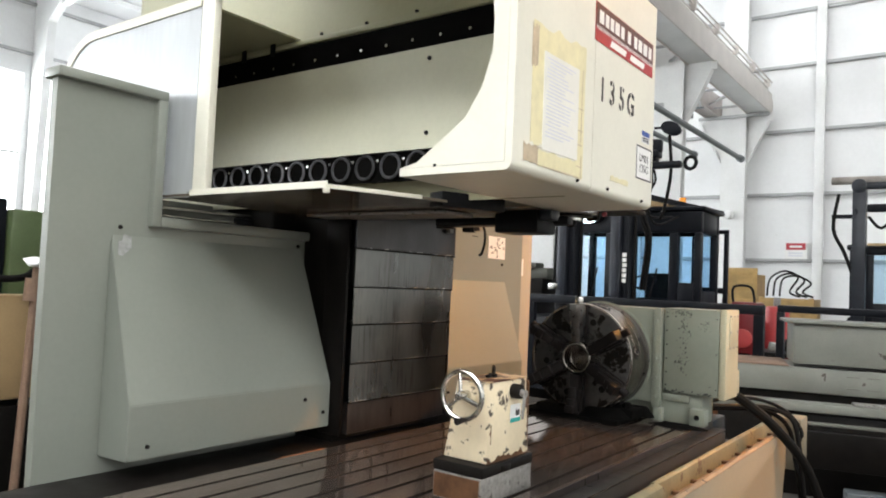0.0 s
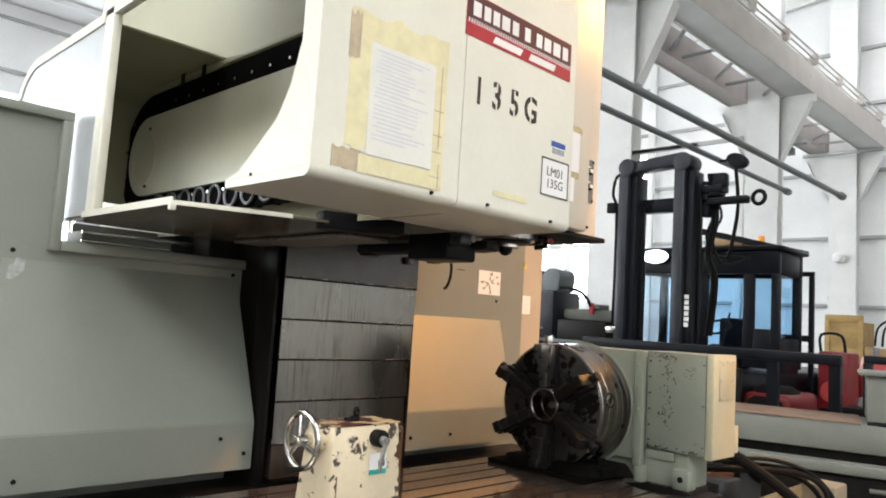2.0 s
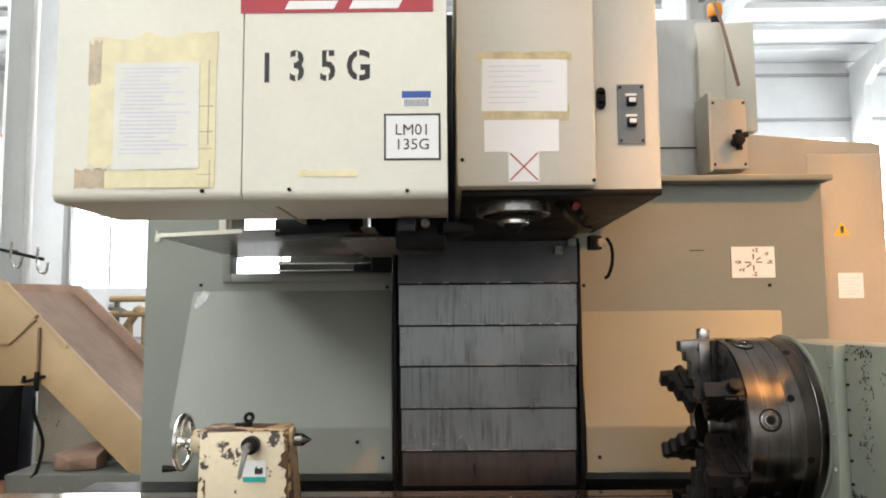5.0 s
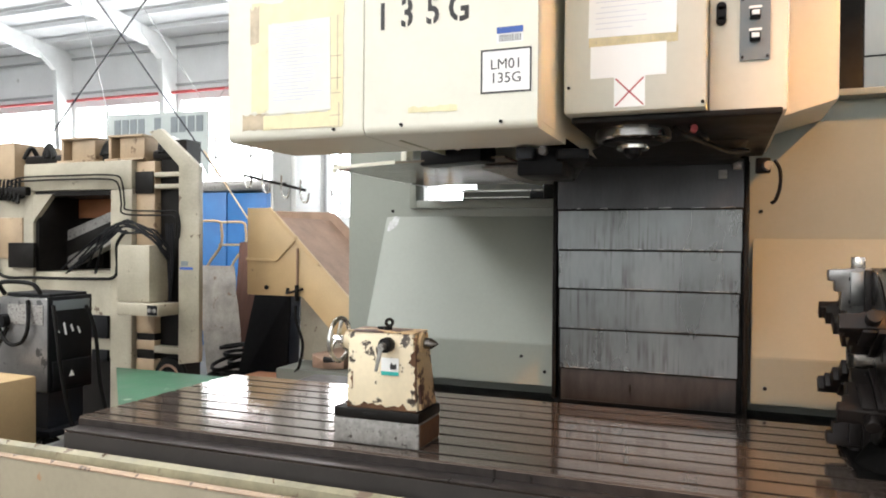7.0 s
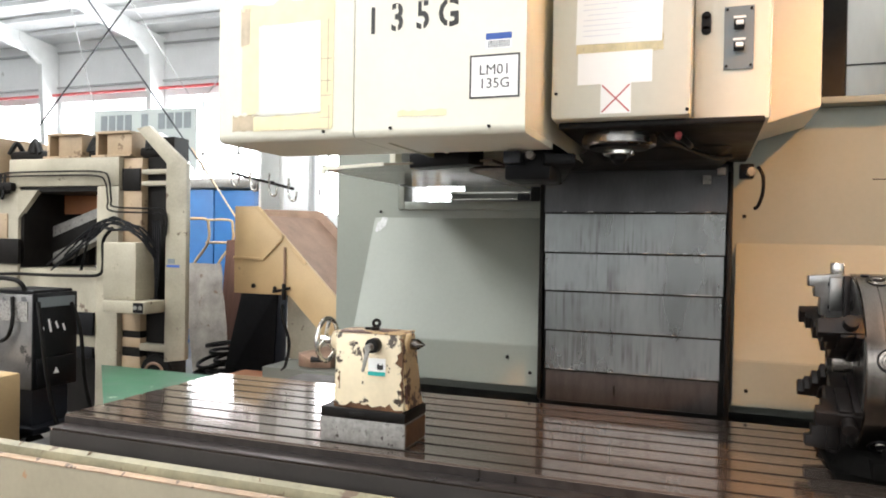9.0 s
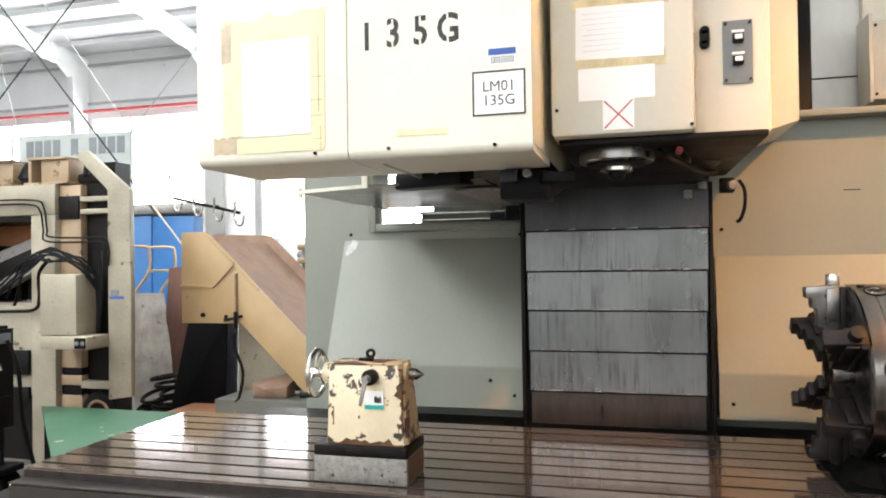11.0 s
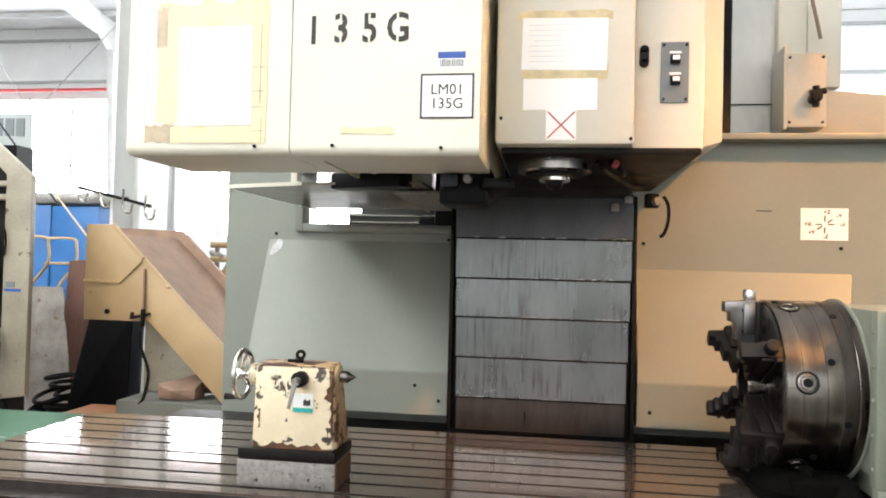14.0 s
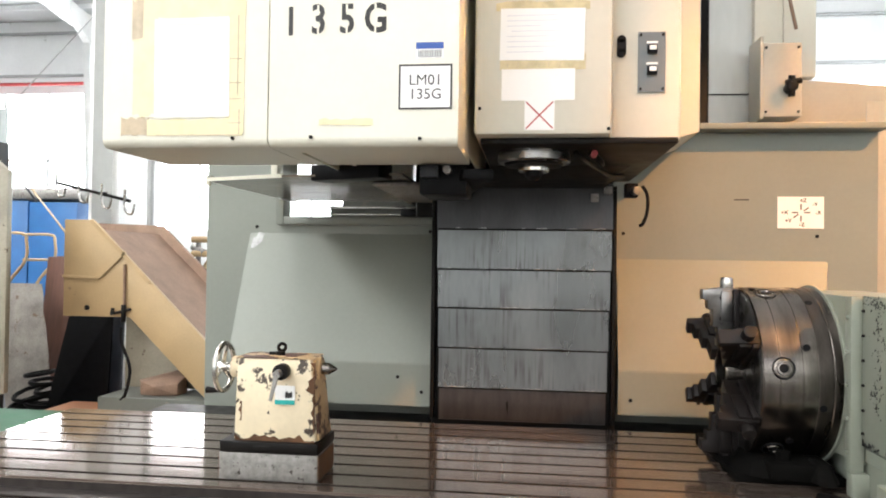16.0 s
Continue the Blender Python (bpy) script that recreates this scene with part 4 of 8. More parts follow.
for n, profile, mat, lab in (("spindle_nose", ((0.100, 1.914), (0.100, 1.906), (0.104, 1.904), (0.104, 1.884), (0.100, 1.880), (0.085, 1.880)), M_NOSE, "ground steel spindle nose"),
                             ("nose_face", ((0.086, 1.8805), (0.082, 1.872), (0.052, 1.868), (0.044, 1.868)), M_DARKSTEEL, ""),
                             ("drive_ring", ((0.045, 1.8695), (0.045, 1.858), (0.041, 1.855), (0.022, 1.855)), M_STEEL, ""),
                             ("tool_socket", ((0.026, 1.8555), (0.024, 1.843), (0.012, 1.832), (0.003, 1.829)), M_BLACK, "")):
    bm = B()
    rows = [[bm.verts.new((sx + r * math.cos(2 * math.pi * q / 56), sy + r * math.sin(2 * math.pi * q / 56), z)) for r, z in profile] for q in range(56)]
    for q in range(56):
        for e in range(len(profile) - 1):
            bm.faces.new((rows[q][e], rows[(q + 1) % 56][e], rows[(q + 1) % 56][e + 1], rows[q][e + 1]))
    bm.faces.new([r[0] for r in rows])
    bm.faces.new([r[-1] for r in rows])
    part(n, bm, mat, head, lab).data.set_sharp_from_angle(angle=radians(18))
bm = B()
tube(bm, [(sx + 0.06, 2.66, 1.905), (sx + 0.03, 2.68, 1.89), (sx - 0.12, 2.72, 1.89), (sx - 0.32, 2.80, 1.88), (sx - 0.5, 2.86, 1.90)], 0.008)
part("coolant_pipe", bm, M_DARKSTEEL, head)
bm = B()
tube(bm, [(sx + 0.05, 2.70, 1.91), (sx + 0.03, 2.73, 1.885), (sx - 0.02, 2.74, 1.88)], 0.009)
part("coolant_nozzle", bm, M_DARKSTEEL, head)
bm = B()
cyl(bm, (-1.22, 2.71, 1.895), (-1.205, 2.712, 1.901), 0.009, 14)
part("red_cap", bm, M_REDPRINT, head, "red plastic cap")
bm = B()
box(bm, -2.04, -1.99, 2.895, 2.945, 1.845, 1.90, 0.006)
lsw = part("limit_switch", bm, M_BLACK, head)
bm = B()
cyl(bm, (-1.99, 2.93, 1.868), (-1.955, 2.935, 1.868), 0.016, 16, bevel=0.003)
part("plunger", bm, M_CAST, lsw, "pale grey switch plunger")
bm = B()
tube(bm, [(-1.96, 2.955, 1.885), (-1.955, 2.972, 1.85), (-1.955, 2.972, 1.79), (-1.96, 2.958, 1.745), (-1.965, 2.945, 1.735)], 0.0065, 8, 6)
part("lever", bm, M_BLACK, lsw, "black curved switch lever")
bm = B()
box(bm, -2.045, -2.02, 2.77, 2.80, 1.83, 1.862, 0.003)
box(bm, -2.045, -2.015, 2.82, 2.85, 1.862, 1.89, 0.003)
part("sensor_block", bm, M_CAST, head)


def sheet(name, x, y0, y1, z0, z1, mat, parent, lift=0.0012, label="", tilt=0.0):
    s = B()
    box(s, 0, lift, y0 - (y0 + y1) / 2, y1 - (y0 + y1) / 2, z0 - (z0 + z1) / 2, z1 - (z0 + z1) / 2)
    s.transform(Matrix.Translation((x, (y0 + y1) / 2, (z0 + z1) / 2)) @ Matrix.Rotation(radians(tilt), 4, "X"))
    return part(name, s, mat, parent, label)


def ragged(name, x, y0, y1, z0, z1, mat, parent, label="", seed=1, bite=0.25):
    """A torn strip of tape with an uneven outline."""
    rnd = random.Random(seed)
    w, h = y1 - y0, z1 - z0
    k = 9
    poly = [(y0 + w * i / k, z0 + h * 0.5 * bite * rnd.random()) for i in range(k + 1)] + [(y1 - w * i / k, z1 - h * bite * rnd.random()) for i in range(k + 1)]
    s = B()
    prism(s, poly, "x", x, x + 0.0004 + 0.00006 * seed)
    return part(name, s, mat, parent, label)


def print_lines(parent, x, y0, y1, z0, z1, n, seed, mat=None, h=0.0035):
    rnd = random.Random(seed)
    for k in range(n):
        z = z1 - (z1 - z0) * (k + 0.5) / n
        s = B()
        y = y0 + (0.012 if rnd.random() < 0.2 else 0)
        box(s, x, x + 0.0004, y, y + (y1 - y) * rnd.uniform(0.45, 1.0), z, z + h)
        part("print_line", s, mat or M_PRINT, parent)


hx = -1.0795
ragged("tape", hx, 2.44, 2.685, 2.255, 2.285, M_TAPEDARK, head, "yellowed masking tape", 5)
ragged("tape", hx, 2.452, 2.675, 2.098, 2.145, M_TAPEDARK, head, "yellowed masking tape", 6, 0.15)
rnd = random.Random(77)
for k in range(16):
    y = 2.455 + 0.0135 * k + 0.006 * rnd.random()
    z = 2.103 if k % 2 else 2.262
    bm = B()
    bar(bm, (hx + 0.0022, y, z), (hx + 0.0022, y + 0.006 * (rnd.random() - 0.5), z + 0.008 + 0.012 * rnd.random()), 0.0006, 0.0012)
    part("tape_crease", bm, M_TAPEBROWN, head)
p1 = sheet("notice", hx + 0.001, 2.452, 2.672, 2.125, 2.262, M_PAPER, head, label="taped paper notice", tilt=-1)
print_lines(p1, hx + 0.0025, 2.47, 2.65, 2.14, 2.25, 8, 3, h=0.002)
sheet("notice", hx, 2.457, 2.648, 2.02, 2.103, M_PAPER, head, label="blank white paper slip")
xl = sheet("cross_label", hx, 2.518, 2.596, 1.942, 2.02, M_PAPER, head, label="pink label crossed through")
for a, b in (((2.522, 1.946), (2.592, 2.016)), ((2.592, 1.946), (2.522, 2.016))):
    bm = B()
    bar(bm, (hx + 0.0016, *a), (hx + 0.0016, *b), 0.0008, 0.004)
    part("stroke", bm, M_REDPRINT, xl)
bp = sheet("button_panel", -1.1698, 2.820, 2.892, 2.058, 2.220, M_PANELGREY, head, 0.006, "grey plate with two push buttons")
for z in (2.115, 2.172):
    bm = B()
    box(bm, -1.164, -1.150, 2.843, 2.869, z - 0.012, z + 0.012, 0.003)
    part("push_button", bm, M_BLACK, bp)
    bm = B()
    box(bm, -1.1505, -1.147, 2.848, 2.866, z - 0.004, z + 0.008, 0.001)
    part("button_cap", bm, M_WHITE, bp)
    bm = B()
    box(bm, -1.1637, -1.163, 2.842, 2.872, z + 0.017, z + 0.023)
    part("button_print", bm, M_WHITE, bp)
screws([(-1.1635, y, z) for y in (2.827, 2.885) for z in (2.066, 2.212)], bp, 0.004)
bm = B()
for z in (2.165, 2.20):
    cyl(bm, (-1.172, 2.776, z), (-1.158, 2.776, z), 0.0125, 16, bevel=0.003)
box(bm, -1.172, -1.158, 2.764, 2.788, 2.165, 2.20)
part("recess_pull", bm, M_BLACK, head, "black recessed pull")
screws([(hx, 2.40, 2.0), (hx, 2.735, 1.945)], head, 0.005)

# tool magazine housing
CYP_BACK = 1.955
MX, MY0, MY1, MZ0, MZ1 = -0.89, 1.455, 2.362, 1.872, 2.56
for y0, y1 in ((MY0, 1.8885), (1.8915, MY1)):
    bm = B()
    arc = [(MX - 0.022 + 0.022 * math.sin(a), MZ0 + 0.022 - 0.022 * math.cos(a)) for a in np.linspace(0, math.pi / 2, 6)]
    prism(bm, [(-1.235, MZ0), *arc, (MX, MZ1), (MX - 0.02, MZ1), (MX - 0.02, MZ0 + 0.02), (-1.235, MZ0 + 0.02)], "y", y0, y1)
    if y0 == MY0:
        mag = part("tool_magazine", bm, M_CREAM, mc, "cream sheet-metal tool magazine housing")
    else:
        part("front_panel", bm, M_CREAM, mag)
bm = B()
prism(bm, [(MX - 0.021, MZ0 + 0.021), (-1.235, MZ0 + 0.021), (-1.18, 1.905), (-1.13, 1.94), (-1.03, 2.01), (-0.985, 2.08), (-0.955, 2.17), (-0.955, 2.25), (-0.965, 2.35), (-0.97, MZ1 - 0.021), (MX - 0.021, MZ1 - 0.021)], "y", MY0, MY0 + 0.004)
part("side_panel", bm, M_CREAM, mag)
# raised roof and fascia, added out of view to keep light off the panel
bm = B()
box(bm, -2.2, MX - 0.021, MY0 + 0.001, CYP_BACK, 3.1, 3.12, 0.003)
box(bm, -2.2, MX - 0.021, MY0, MY0 + 0.03, MZ1 - 0.03, 3.1, 0.003)
box(bm, -2.2, MX - 0.021, CYP_BACK, MY1, MZ1 - 0.02, MZ1, 0.003)
box(bm, MX - 0.021, MX, MY0, CYP_BACK, MZ1 + 0.001, 3.12, 0.003)
part("roof", bm, M_CREAM, mag)
bm = B()
box(bm, -2.0, MX - 0.021, MY1 - 0.004, MY1, MZ0 + 0.021, MZ1 - 0.021)
part("side_panel", bm, M_CREAM, mag)
bm = B()
box(bm, -2.4, -0.95, 2.0, 2.01, 1.88, MZ1 - 0.022)
part("inner_wall", bm, M_CREAM, mag)
bm = B()
box(bm, -2.16, -2.088, MY0, MY0 + 0.03, 1.868, MZ1, 0.004)
part("post", bm, M_CREAM, mag, "cream corner post")
cz0 = [(-3.13 + 0.25 - 0.25 * math.cos(a), 2.53 - 0.25 + 0.25 * math.sin(a)) for a in np.linspace(0, math.pi / 2, 10)]
bm = B()
prism(bm, [(-2.165, 1.868), (-2.165, 2.53), *cz0[::-1], (-3.13, 2.20), (-2.41, 2.20), (-2.41, 1.85), (-2.19, 1.85), (-2.19, 1.868)], "y", MY0 + 0.004, MY0 + 0.012)
part("rear_panel", bm, M_BRUSHED, mag, "scuffed bare metal side panel")
bm = B()
path = [(-3.13, 2.2)] + cz0 + [(-2.165, 2.53)]
for a, b in zip(path, path[1:]):
    bar(bm, (a[0], MY0 + 0.006, a[1]), (b[0], MY0 + 0.006, b[1]), 0.016, 0.035)
part("rear_edge", bm, M_CREAM, mag)
bm = B()
cz1 = [(-2.88 - 0.242 * math.cos(a), 2.28 + 0.242 * math.sin(a)) for a in np.linspace(0, math.pi / 2, 10)]
prism(bm, path + [(-2.165, 2.522)] + cz1[::-1] + [(-3.122, 2.2)], "y", MY0 + 0.025, CYP_BACK - 0.013)
part("rear_roof", bm, M_PANELSHADE, mag, "sheet roof over the chain, olive with painted shade")

# chain of tool pots behind its cover
CYP = 1.875
zc, rr, rb_, xe = 2.2125, 0.1725, 0.28, -2.76


def round_ended(bm, r, y0, y1):
    end = [(xe - r * math.sin(a), zc + r * math.cos(a)) for a in np.linspace(0, math.pi, 20)]
    prism(bm, [(-1.0, zc + r), *end, (-1.0, zc - r)], "y", y0, y1)


bm = B()
round_ended(bm, rr, CYP, CYP + 0.012)
cov = part("chain_cover", bm, M_CREAMSHADE, mag, "cream chain cover with rounded end")
screws([(-1.483, CYP - 0.001, 2.344), (-1.483, CYP - 0.001, 2.092), (-2.733, CYP - 0.001, 2.33), (-2.733, CYP - 0.001, 2.08)], cov, 0.008, (0, -1, 0))
bm = B()
ring(bm, (xe - 0.01, CYP - 0.001, zc - 0.01), (0, 1, 0), 0.115, 0.0022, 40, 6)
part("pressed_ring", bm, M_CREAMSHADE, cov)
bm = B()
round_ended(bm, rb_ - 0.004, CYP + 0.014, CYP + 0.02)
part("chain_backing", bm, M_SLUDGE, mag, "black chain backing")
bm = B()
box(bm, -3.4, -1.0, CYP + 0.068, CYP + 0.076, 1.87, 3.09, 0.001)
box(bm, -3.0, -2.992, 1.468, CYP + 0.067, 2.02, 2.5, 0.001)
bp_in = part("inner_panel", bm, M_PANELSHADE, mag, "inner panel, cream darkened to olive for shade")
bm = B()
box(bm, xe, -1.0, CYP + 0.004, CYP + 0.067, zc + rb_, zc + rb_ + 0.022, 0.003)
part("chain_guide", bm, M_PANELSHADE, bp_in)
screws([(-2.8 + 0.2395 * k, CYP + 0.067, 2.548) for k in range(7)], bp_in, 0.008, (0, -1, 0))
for x in (-2.47, -2.29):
    bm = B()
    box(bm, x - 0.014, x + 0.014, CYP + 0.0, CYP + 0.003, zc + rb_ - 0.02, zc + rb_ + 0.03)
    part("clip", bm, M_BLACK, mag)
pot = B()
cyl(pot, (0, CYP + 0.002, 0), (0, CYP + 0.054, 0), 0.05, 20)
pot_me = mesh_of(pot, "pot", M_SLUDGE)
rim = B()
ring(rim, (0, CYP + 0.001, 0), (0, 1, 0), 0.042, 0.0055, 24, 6)
rim_me = mesh_of(rim, "pot_rim", M_RIM)
stud = B()
cyl(stud, (0, CYP - 0.004, 0), (0, CYP + 0.03, 0), 0.0055, 10)
stud_me = mesh_of(stud, "stud", M_STEEL)
for i in range(13):
    o = new("tool_pot", pot_me)
    o.parent, o.location = mag, Vector((-2.585 + 0.1185 * i, 0, 1.99)) - base_of(mag)
    q = new("pot_rim", rim_me)
    q.parent, q.location = o, Vector((0, 0, 0))
    q = new("stud", stud_me)
    q.parent, q.location = o, Vector((0.058, 0.006, 0.022))
for x, z in [(-2.52 + 0.1195 * i, 2.42) for i in range(13)] + [(xe - 0.226 * math.cos(a), zc + 0.226 * math.sin(a)) for a in (-1.0, -0.4, 0.2, 0.8)]:
    q = new("stud", stud_me)
    q.parent, q.location = mag, Vector((x, 0.006, z)) - base_of(mag)

# tray under the magazine
bm = B()
prism(bm, [(-2.33, 1.452), (-1.5, 1.452), (-1.39, 1.75), (-1.34, 2.15), (-2.33, 2.15)], "z", 1.853, 1.861)
tray = part("drip_tray", bm, M_TRAY, mag, "bare metal drip tray")
bm = B()
box(bm, -2.16, -1.5, 1.447, 1.452, 1.853, 1.873)
part("tray_lip", bm, M_CREAM, tray)
bm = B()
bar(bm, (-1.5, 1.452, 1.858), (-1.39, 1.75, 1.858), 0.004, 0.012)
part("tray_lip", bm, M_CREAM, tray)
bm = B()
box(bm, -1.512, -1.497, 1.444, 1.462, 1.838, 1.858, 0.003)
part("tray_foot", bm, M_CREAM, tray)
screws([(-1.12, 1.457, 1.875 + 0.02), (-0.889, 2.0, 1.895), (-0.889, 1.80, 1.893), (-0.889, 2.27, 1.89)], mag, 0.005)

# tool change arm
bm = B()
box(bm, -1.42, -1.24, 2.215, 2.355, 1.785, 1.868, 0.01)
arm = part("tool_change_arm", bm, M_BLACK, mc, "black tool change arm")
bm = B()
bar(bm, (-1.70, 2.26, 1.826), (-1.20, 2.39, 1.842), 0.09, 0.03, 0.006)
part("arm_bar", bm, M_BLACK, arm)
bm = B()
cyl(bm, (-1.68, 2.27, 1.806), (-1.68, 2.27, 1.845), 0.035, 18)
part("gripper", bm, M_DARKSTEEL, arm)
bm = B()
cyl(bm, (-1.235, 2.30, 1.855), (-1.205, 2.30, 1.855), 0.012, 14)
part("sensor", bm, M_CAST, arm)
bm = B()
box(bm, -1.24, -1.19, 2.225, 2.275, 1.83, 1.866, 0.004)
part("gripper_jaw", bm, M_MAST, arm)
bm = B()
bar(bm, (-1.42, 1.86, 1.866), (-1.33, 2.10, 1.866), 0.08, 0.05, 0.006)
part("pot_bracket", bm, M_BLACK, arm)
bm = B()
box(bm, -2.2, -1.5, 2.02, 2.2, 1.838, 1.850, 0.004)
part("transfer_rail", bm, M_CAST, arm)
bm = B()
box(bm, -2.72, -2.55, 1.56, 2.14, 1.790, 1.796, 0.002)
box(bm, -2.556, -2.55, 1.585, 2.14, 1.796, 1.849, 0.002)
box(bm, -2.72, -2.714, 1.60, 2.14, 1.796, 1.885, 0.002)
box(bm, -2.714, -2.556, 1.585, 1.591, 1.796, 1.845, 0.002)
box(bm, -2.7, -2.45, 1.98, 2.14, 1.70, 1.789, 0.006)
chute = part("chip_chute", bm, M_BEDGREY, mag, "dull grey chute behind the tray")
for z, r in ((1.806, 0.005), (1.838, 0.006)):
    bm = B()
    cyl(bm, (-2.54, 1.58, z), (-2.54, 2.12, z), r, 12)
    part("guide_rod", bm, M_STEEL, chute, "bright steel guide rod")
bm = B()
box(bm, -2.556, -2.53, 1.93, 2.02, 1.80, 1.83, 0.003)
part("chute_clamp", bm, M_BLACK, chute)
bm = B()
box(bm, -2.5, -2.41, 2.04, 2.14, 1.785, 1.87, 0.006)
part("drive_end", bm, M_BLACK, mag)

# marks on the magazine's front
fx = MX + 0.0005
ragged("tape", fx, 1.535, 1.83, 2.19, 2.272, M_TAPE, mag, "yellowed masking tape", 11)
ragged("tape", fx, 1.535, 1.60, 1.945, 2.255, M_TAPE, mag, "yellowed masking tape", 12, 0.1)
ragged("tape", fx, 1.782, 1.828, 1.90, 2.255, M_TAPE, mag, "yellowed masking tape", 13, 0.1)
ragged("tape", fx, 1.505, 1.58, 1.90, 1.95, M_TAPEBROWN, mag, "brown tape remnant", 14, 0.18)
ragged("tape", fx, 1.53, 1.56, 2.14, 2.255, M_TAPEBROWN, mag, "brown tape remnant", 15, 0.15)
ragged("tape", fx, 1.575, 1.825, 1.898, 1.948, M_TAPE, mag, "yellowed masking tape", 16, 0.2)
ragged("tape", fx, 2.02, 2.155, 1.922, 1.942, M_TAPE, mag, "faint strip of yellow tape", 17, 0.3)
for z in (1.93, 1.99, 2.03, 2.09):
    bm = B()
    box(bm, fx + 0.001, fx + 0.0015, 1.788, 1.822, z, z + 0.0025)
    part("tape_edge", bm, M_TAPEBROWN, mag)
for y0, y1, z0, z1 in ((1.6, 1.815, 1.9, 1.9025), (1.815, 1.8175, 1.9, 1.965), (1.545, 1.6, 1.945, 1.9465), (1.81, 1.8125, 2.0, 2.2)):
    bm = B()
    box(bm, fx + 0.0016, fx + 0.002, y0, y1, z0, z1)
    part("tape_edge", bm, M_TAPEBROWN, mag)
p2 = sheet("notice", fx + 0.0012, 1.592, 1.79, 1.945, 2.196, M_FADEDPAPER, mag, label="faded typed notice under tape", tilt=0.6)
print_lines(p2, fx + 0.0026, 1.606, 1.77, 1.975, 2.185, 22, 8, h=0.0032)
sg = sheet("maker_sign", fx, 1.882, 2.332, 2.312, 2.425, M_REDSIGN, mag, 0.0015, "red and maroon maker's sign")
sheet("sign_band", fx + 0.0016, 1.884, 2.330, 2.352, 2.423, M_DARKSIGN, sg, 0.0004)
for k in range(46):
    bm = B()
    box(bm, fx + 0.002, fx + 0.0023, 1.89 + 0.0096 * k, 1.894 + 0.0096 * k, 2.346, 2.358)
    part("hatch", bm, M_WHITE, sg)
rnd = random.Random(4)
y = 1.905
for w in (0.042, 0.036, 0.036, 0.045, 0.036, 0.0, 0.034, 0.0, 0.037, 0.044, 0.046, 0.036):
    if w:
        bm = B()
        box(bm, fx + 0.002, fx + 0.0024, y, y + w * 0.72, 2.368, 2.406, 0.0)
        part("sign_bar", bm, M_WHITE, sg)
    y += (w or 0.018) * 0.98
for y0, y1 in ((1.985, 2.10), (2.135, 2.25)):
    bm = B()
    prism(bm, [(y0, 2.320), (y1, 2.320), (y1 + 0.01, 2.340), (y0 + 0.01, 2.340)], "x", fx + 0.0016, fx + 0.002)
    part("sign_bar", bm, M_WHITE, sg)
for ch, y in (("1", 1.945), ("3", 2.015), ("5", 2.087), ("G", 2.158)):
    if ch == "1":
        bm = B()
        box(bm, fx, fx + 0.0006, y - 0.0055, y + 0.0055, 2.146, 2.217)
        part("stencil_digit", bm, M_INK, mag)
    else:
        lettering("stencil_digit", ch, 0.099, M_INK, Matrix.Translation((fx, y, 2.181)) @ FACE_X, mag, 0.0005, 0.0022, 0.82)
        bm = B()
        box(bm, fx + 0.0004, fx + 0.0012, y - 0.0035, y + 0.0015, 2.143, 2.163)
        part("stencil_bridge", bm, M_CREAM, mag)
        bm = B()
        box(bm, fx + 0.0004, fx + 0.0012, y - 0.0035, y + 0.0015, 2.199, 2.219)
        part("stencil_bridge", bm, M_CREAM, mag)
lm = sheet("asset_label", fx, 2.217, 2.347, 1.960, 2.069, M_WHITE, mag, 0.0008, "white label with a black border")
for b4 in ((2.217, 2.347, 1.960, 1.9645), (2.217, 2.347, 2.0645, 2.069), (2.217, 2.2215, 1.9645, 2.0645), (2.3425, 2.347, 1.9645, 2.0645)):
    sheet("border", fx + 0.0009, *b4, M_INK, lm, 0.0004)
lettering("label_text", "LM01", 0.036, M_INK, Matrix.Translation((fx + 0.001, 2.282, 2.030)) @ FACE_X, lm, 0.0003, 0.0)
lettering("label_text", "135G", 0.036, M_INK, Matrix.Translation((fx + 0.001, 2.282, 1.996)) @ FACE_X, lm, 0.0003, 0.0)
bs = sheet("barcode_sticker", fx, 2.258, 2.325, 2.083, 2.122, M_WHITE, mag, 0.0006, "small barcode sticker with blue band")
sheet("blue_band", fx + 0.0007, 2.258, 2.325, 2.106, 2.122, M_BLUEPRINT, bs, 0.0003)
for k in range(14):
    sheet("barcode_bar", fx + 0.0007, 2.264 + 0.0041 * k, 2.266 + 0.0041 * k, 2.086, 2.103, M_INK if k % 3 else M_PANELGREY, bs, 0.0003)

# ---- tailstock on its riser ----
ts = thing("tailstock", (-1.17, 1.83, TABLE_Z), "chipped cream tailstock with chrome handwheel on the table", "tailstock")
bm = B()
box(bm, -1.255, -1.092, 1.690, 1.970, TABLE_Z, 1.060, 0.003)
rb = part("riser_block", bm, M_CAST, ts, "speckled cast-iron riser block")
bm = B()
box(bm, -1.25, -1.097, 1.9702, 1.9725, 0.99, 1.056)
part("rusted_side", bm, M_RUST, rb)
bm = B()
box(bm, -1.25, -1.097, 1.6875, 1.6898, 0.99, 1.056)
part("rusted_side", bm, M_RUST, rb)
bm = B()
box(bm, -1.26, -1.088, 1.692, 1.972, 1.0605, 1.092, 0.005)
box(bm, -1.10, -1.086, 1.79, 1.84, 1.066, 1.082, 0.003)
part("foot", bm, M_DARKSTEEL, ts)
bm = B()
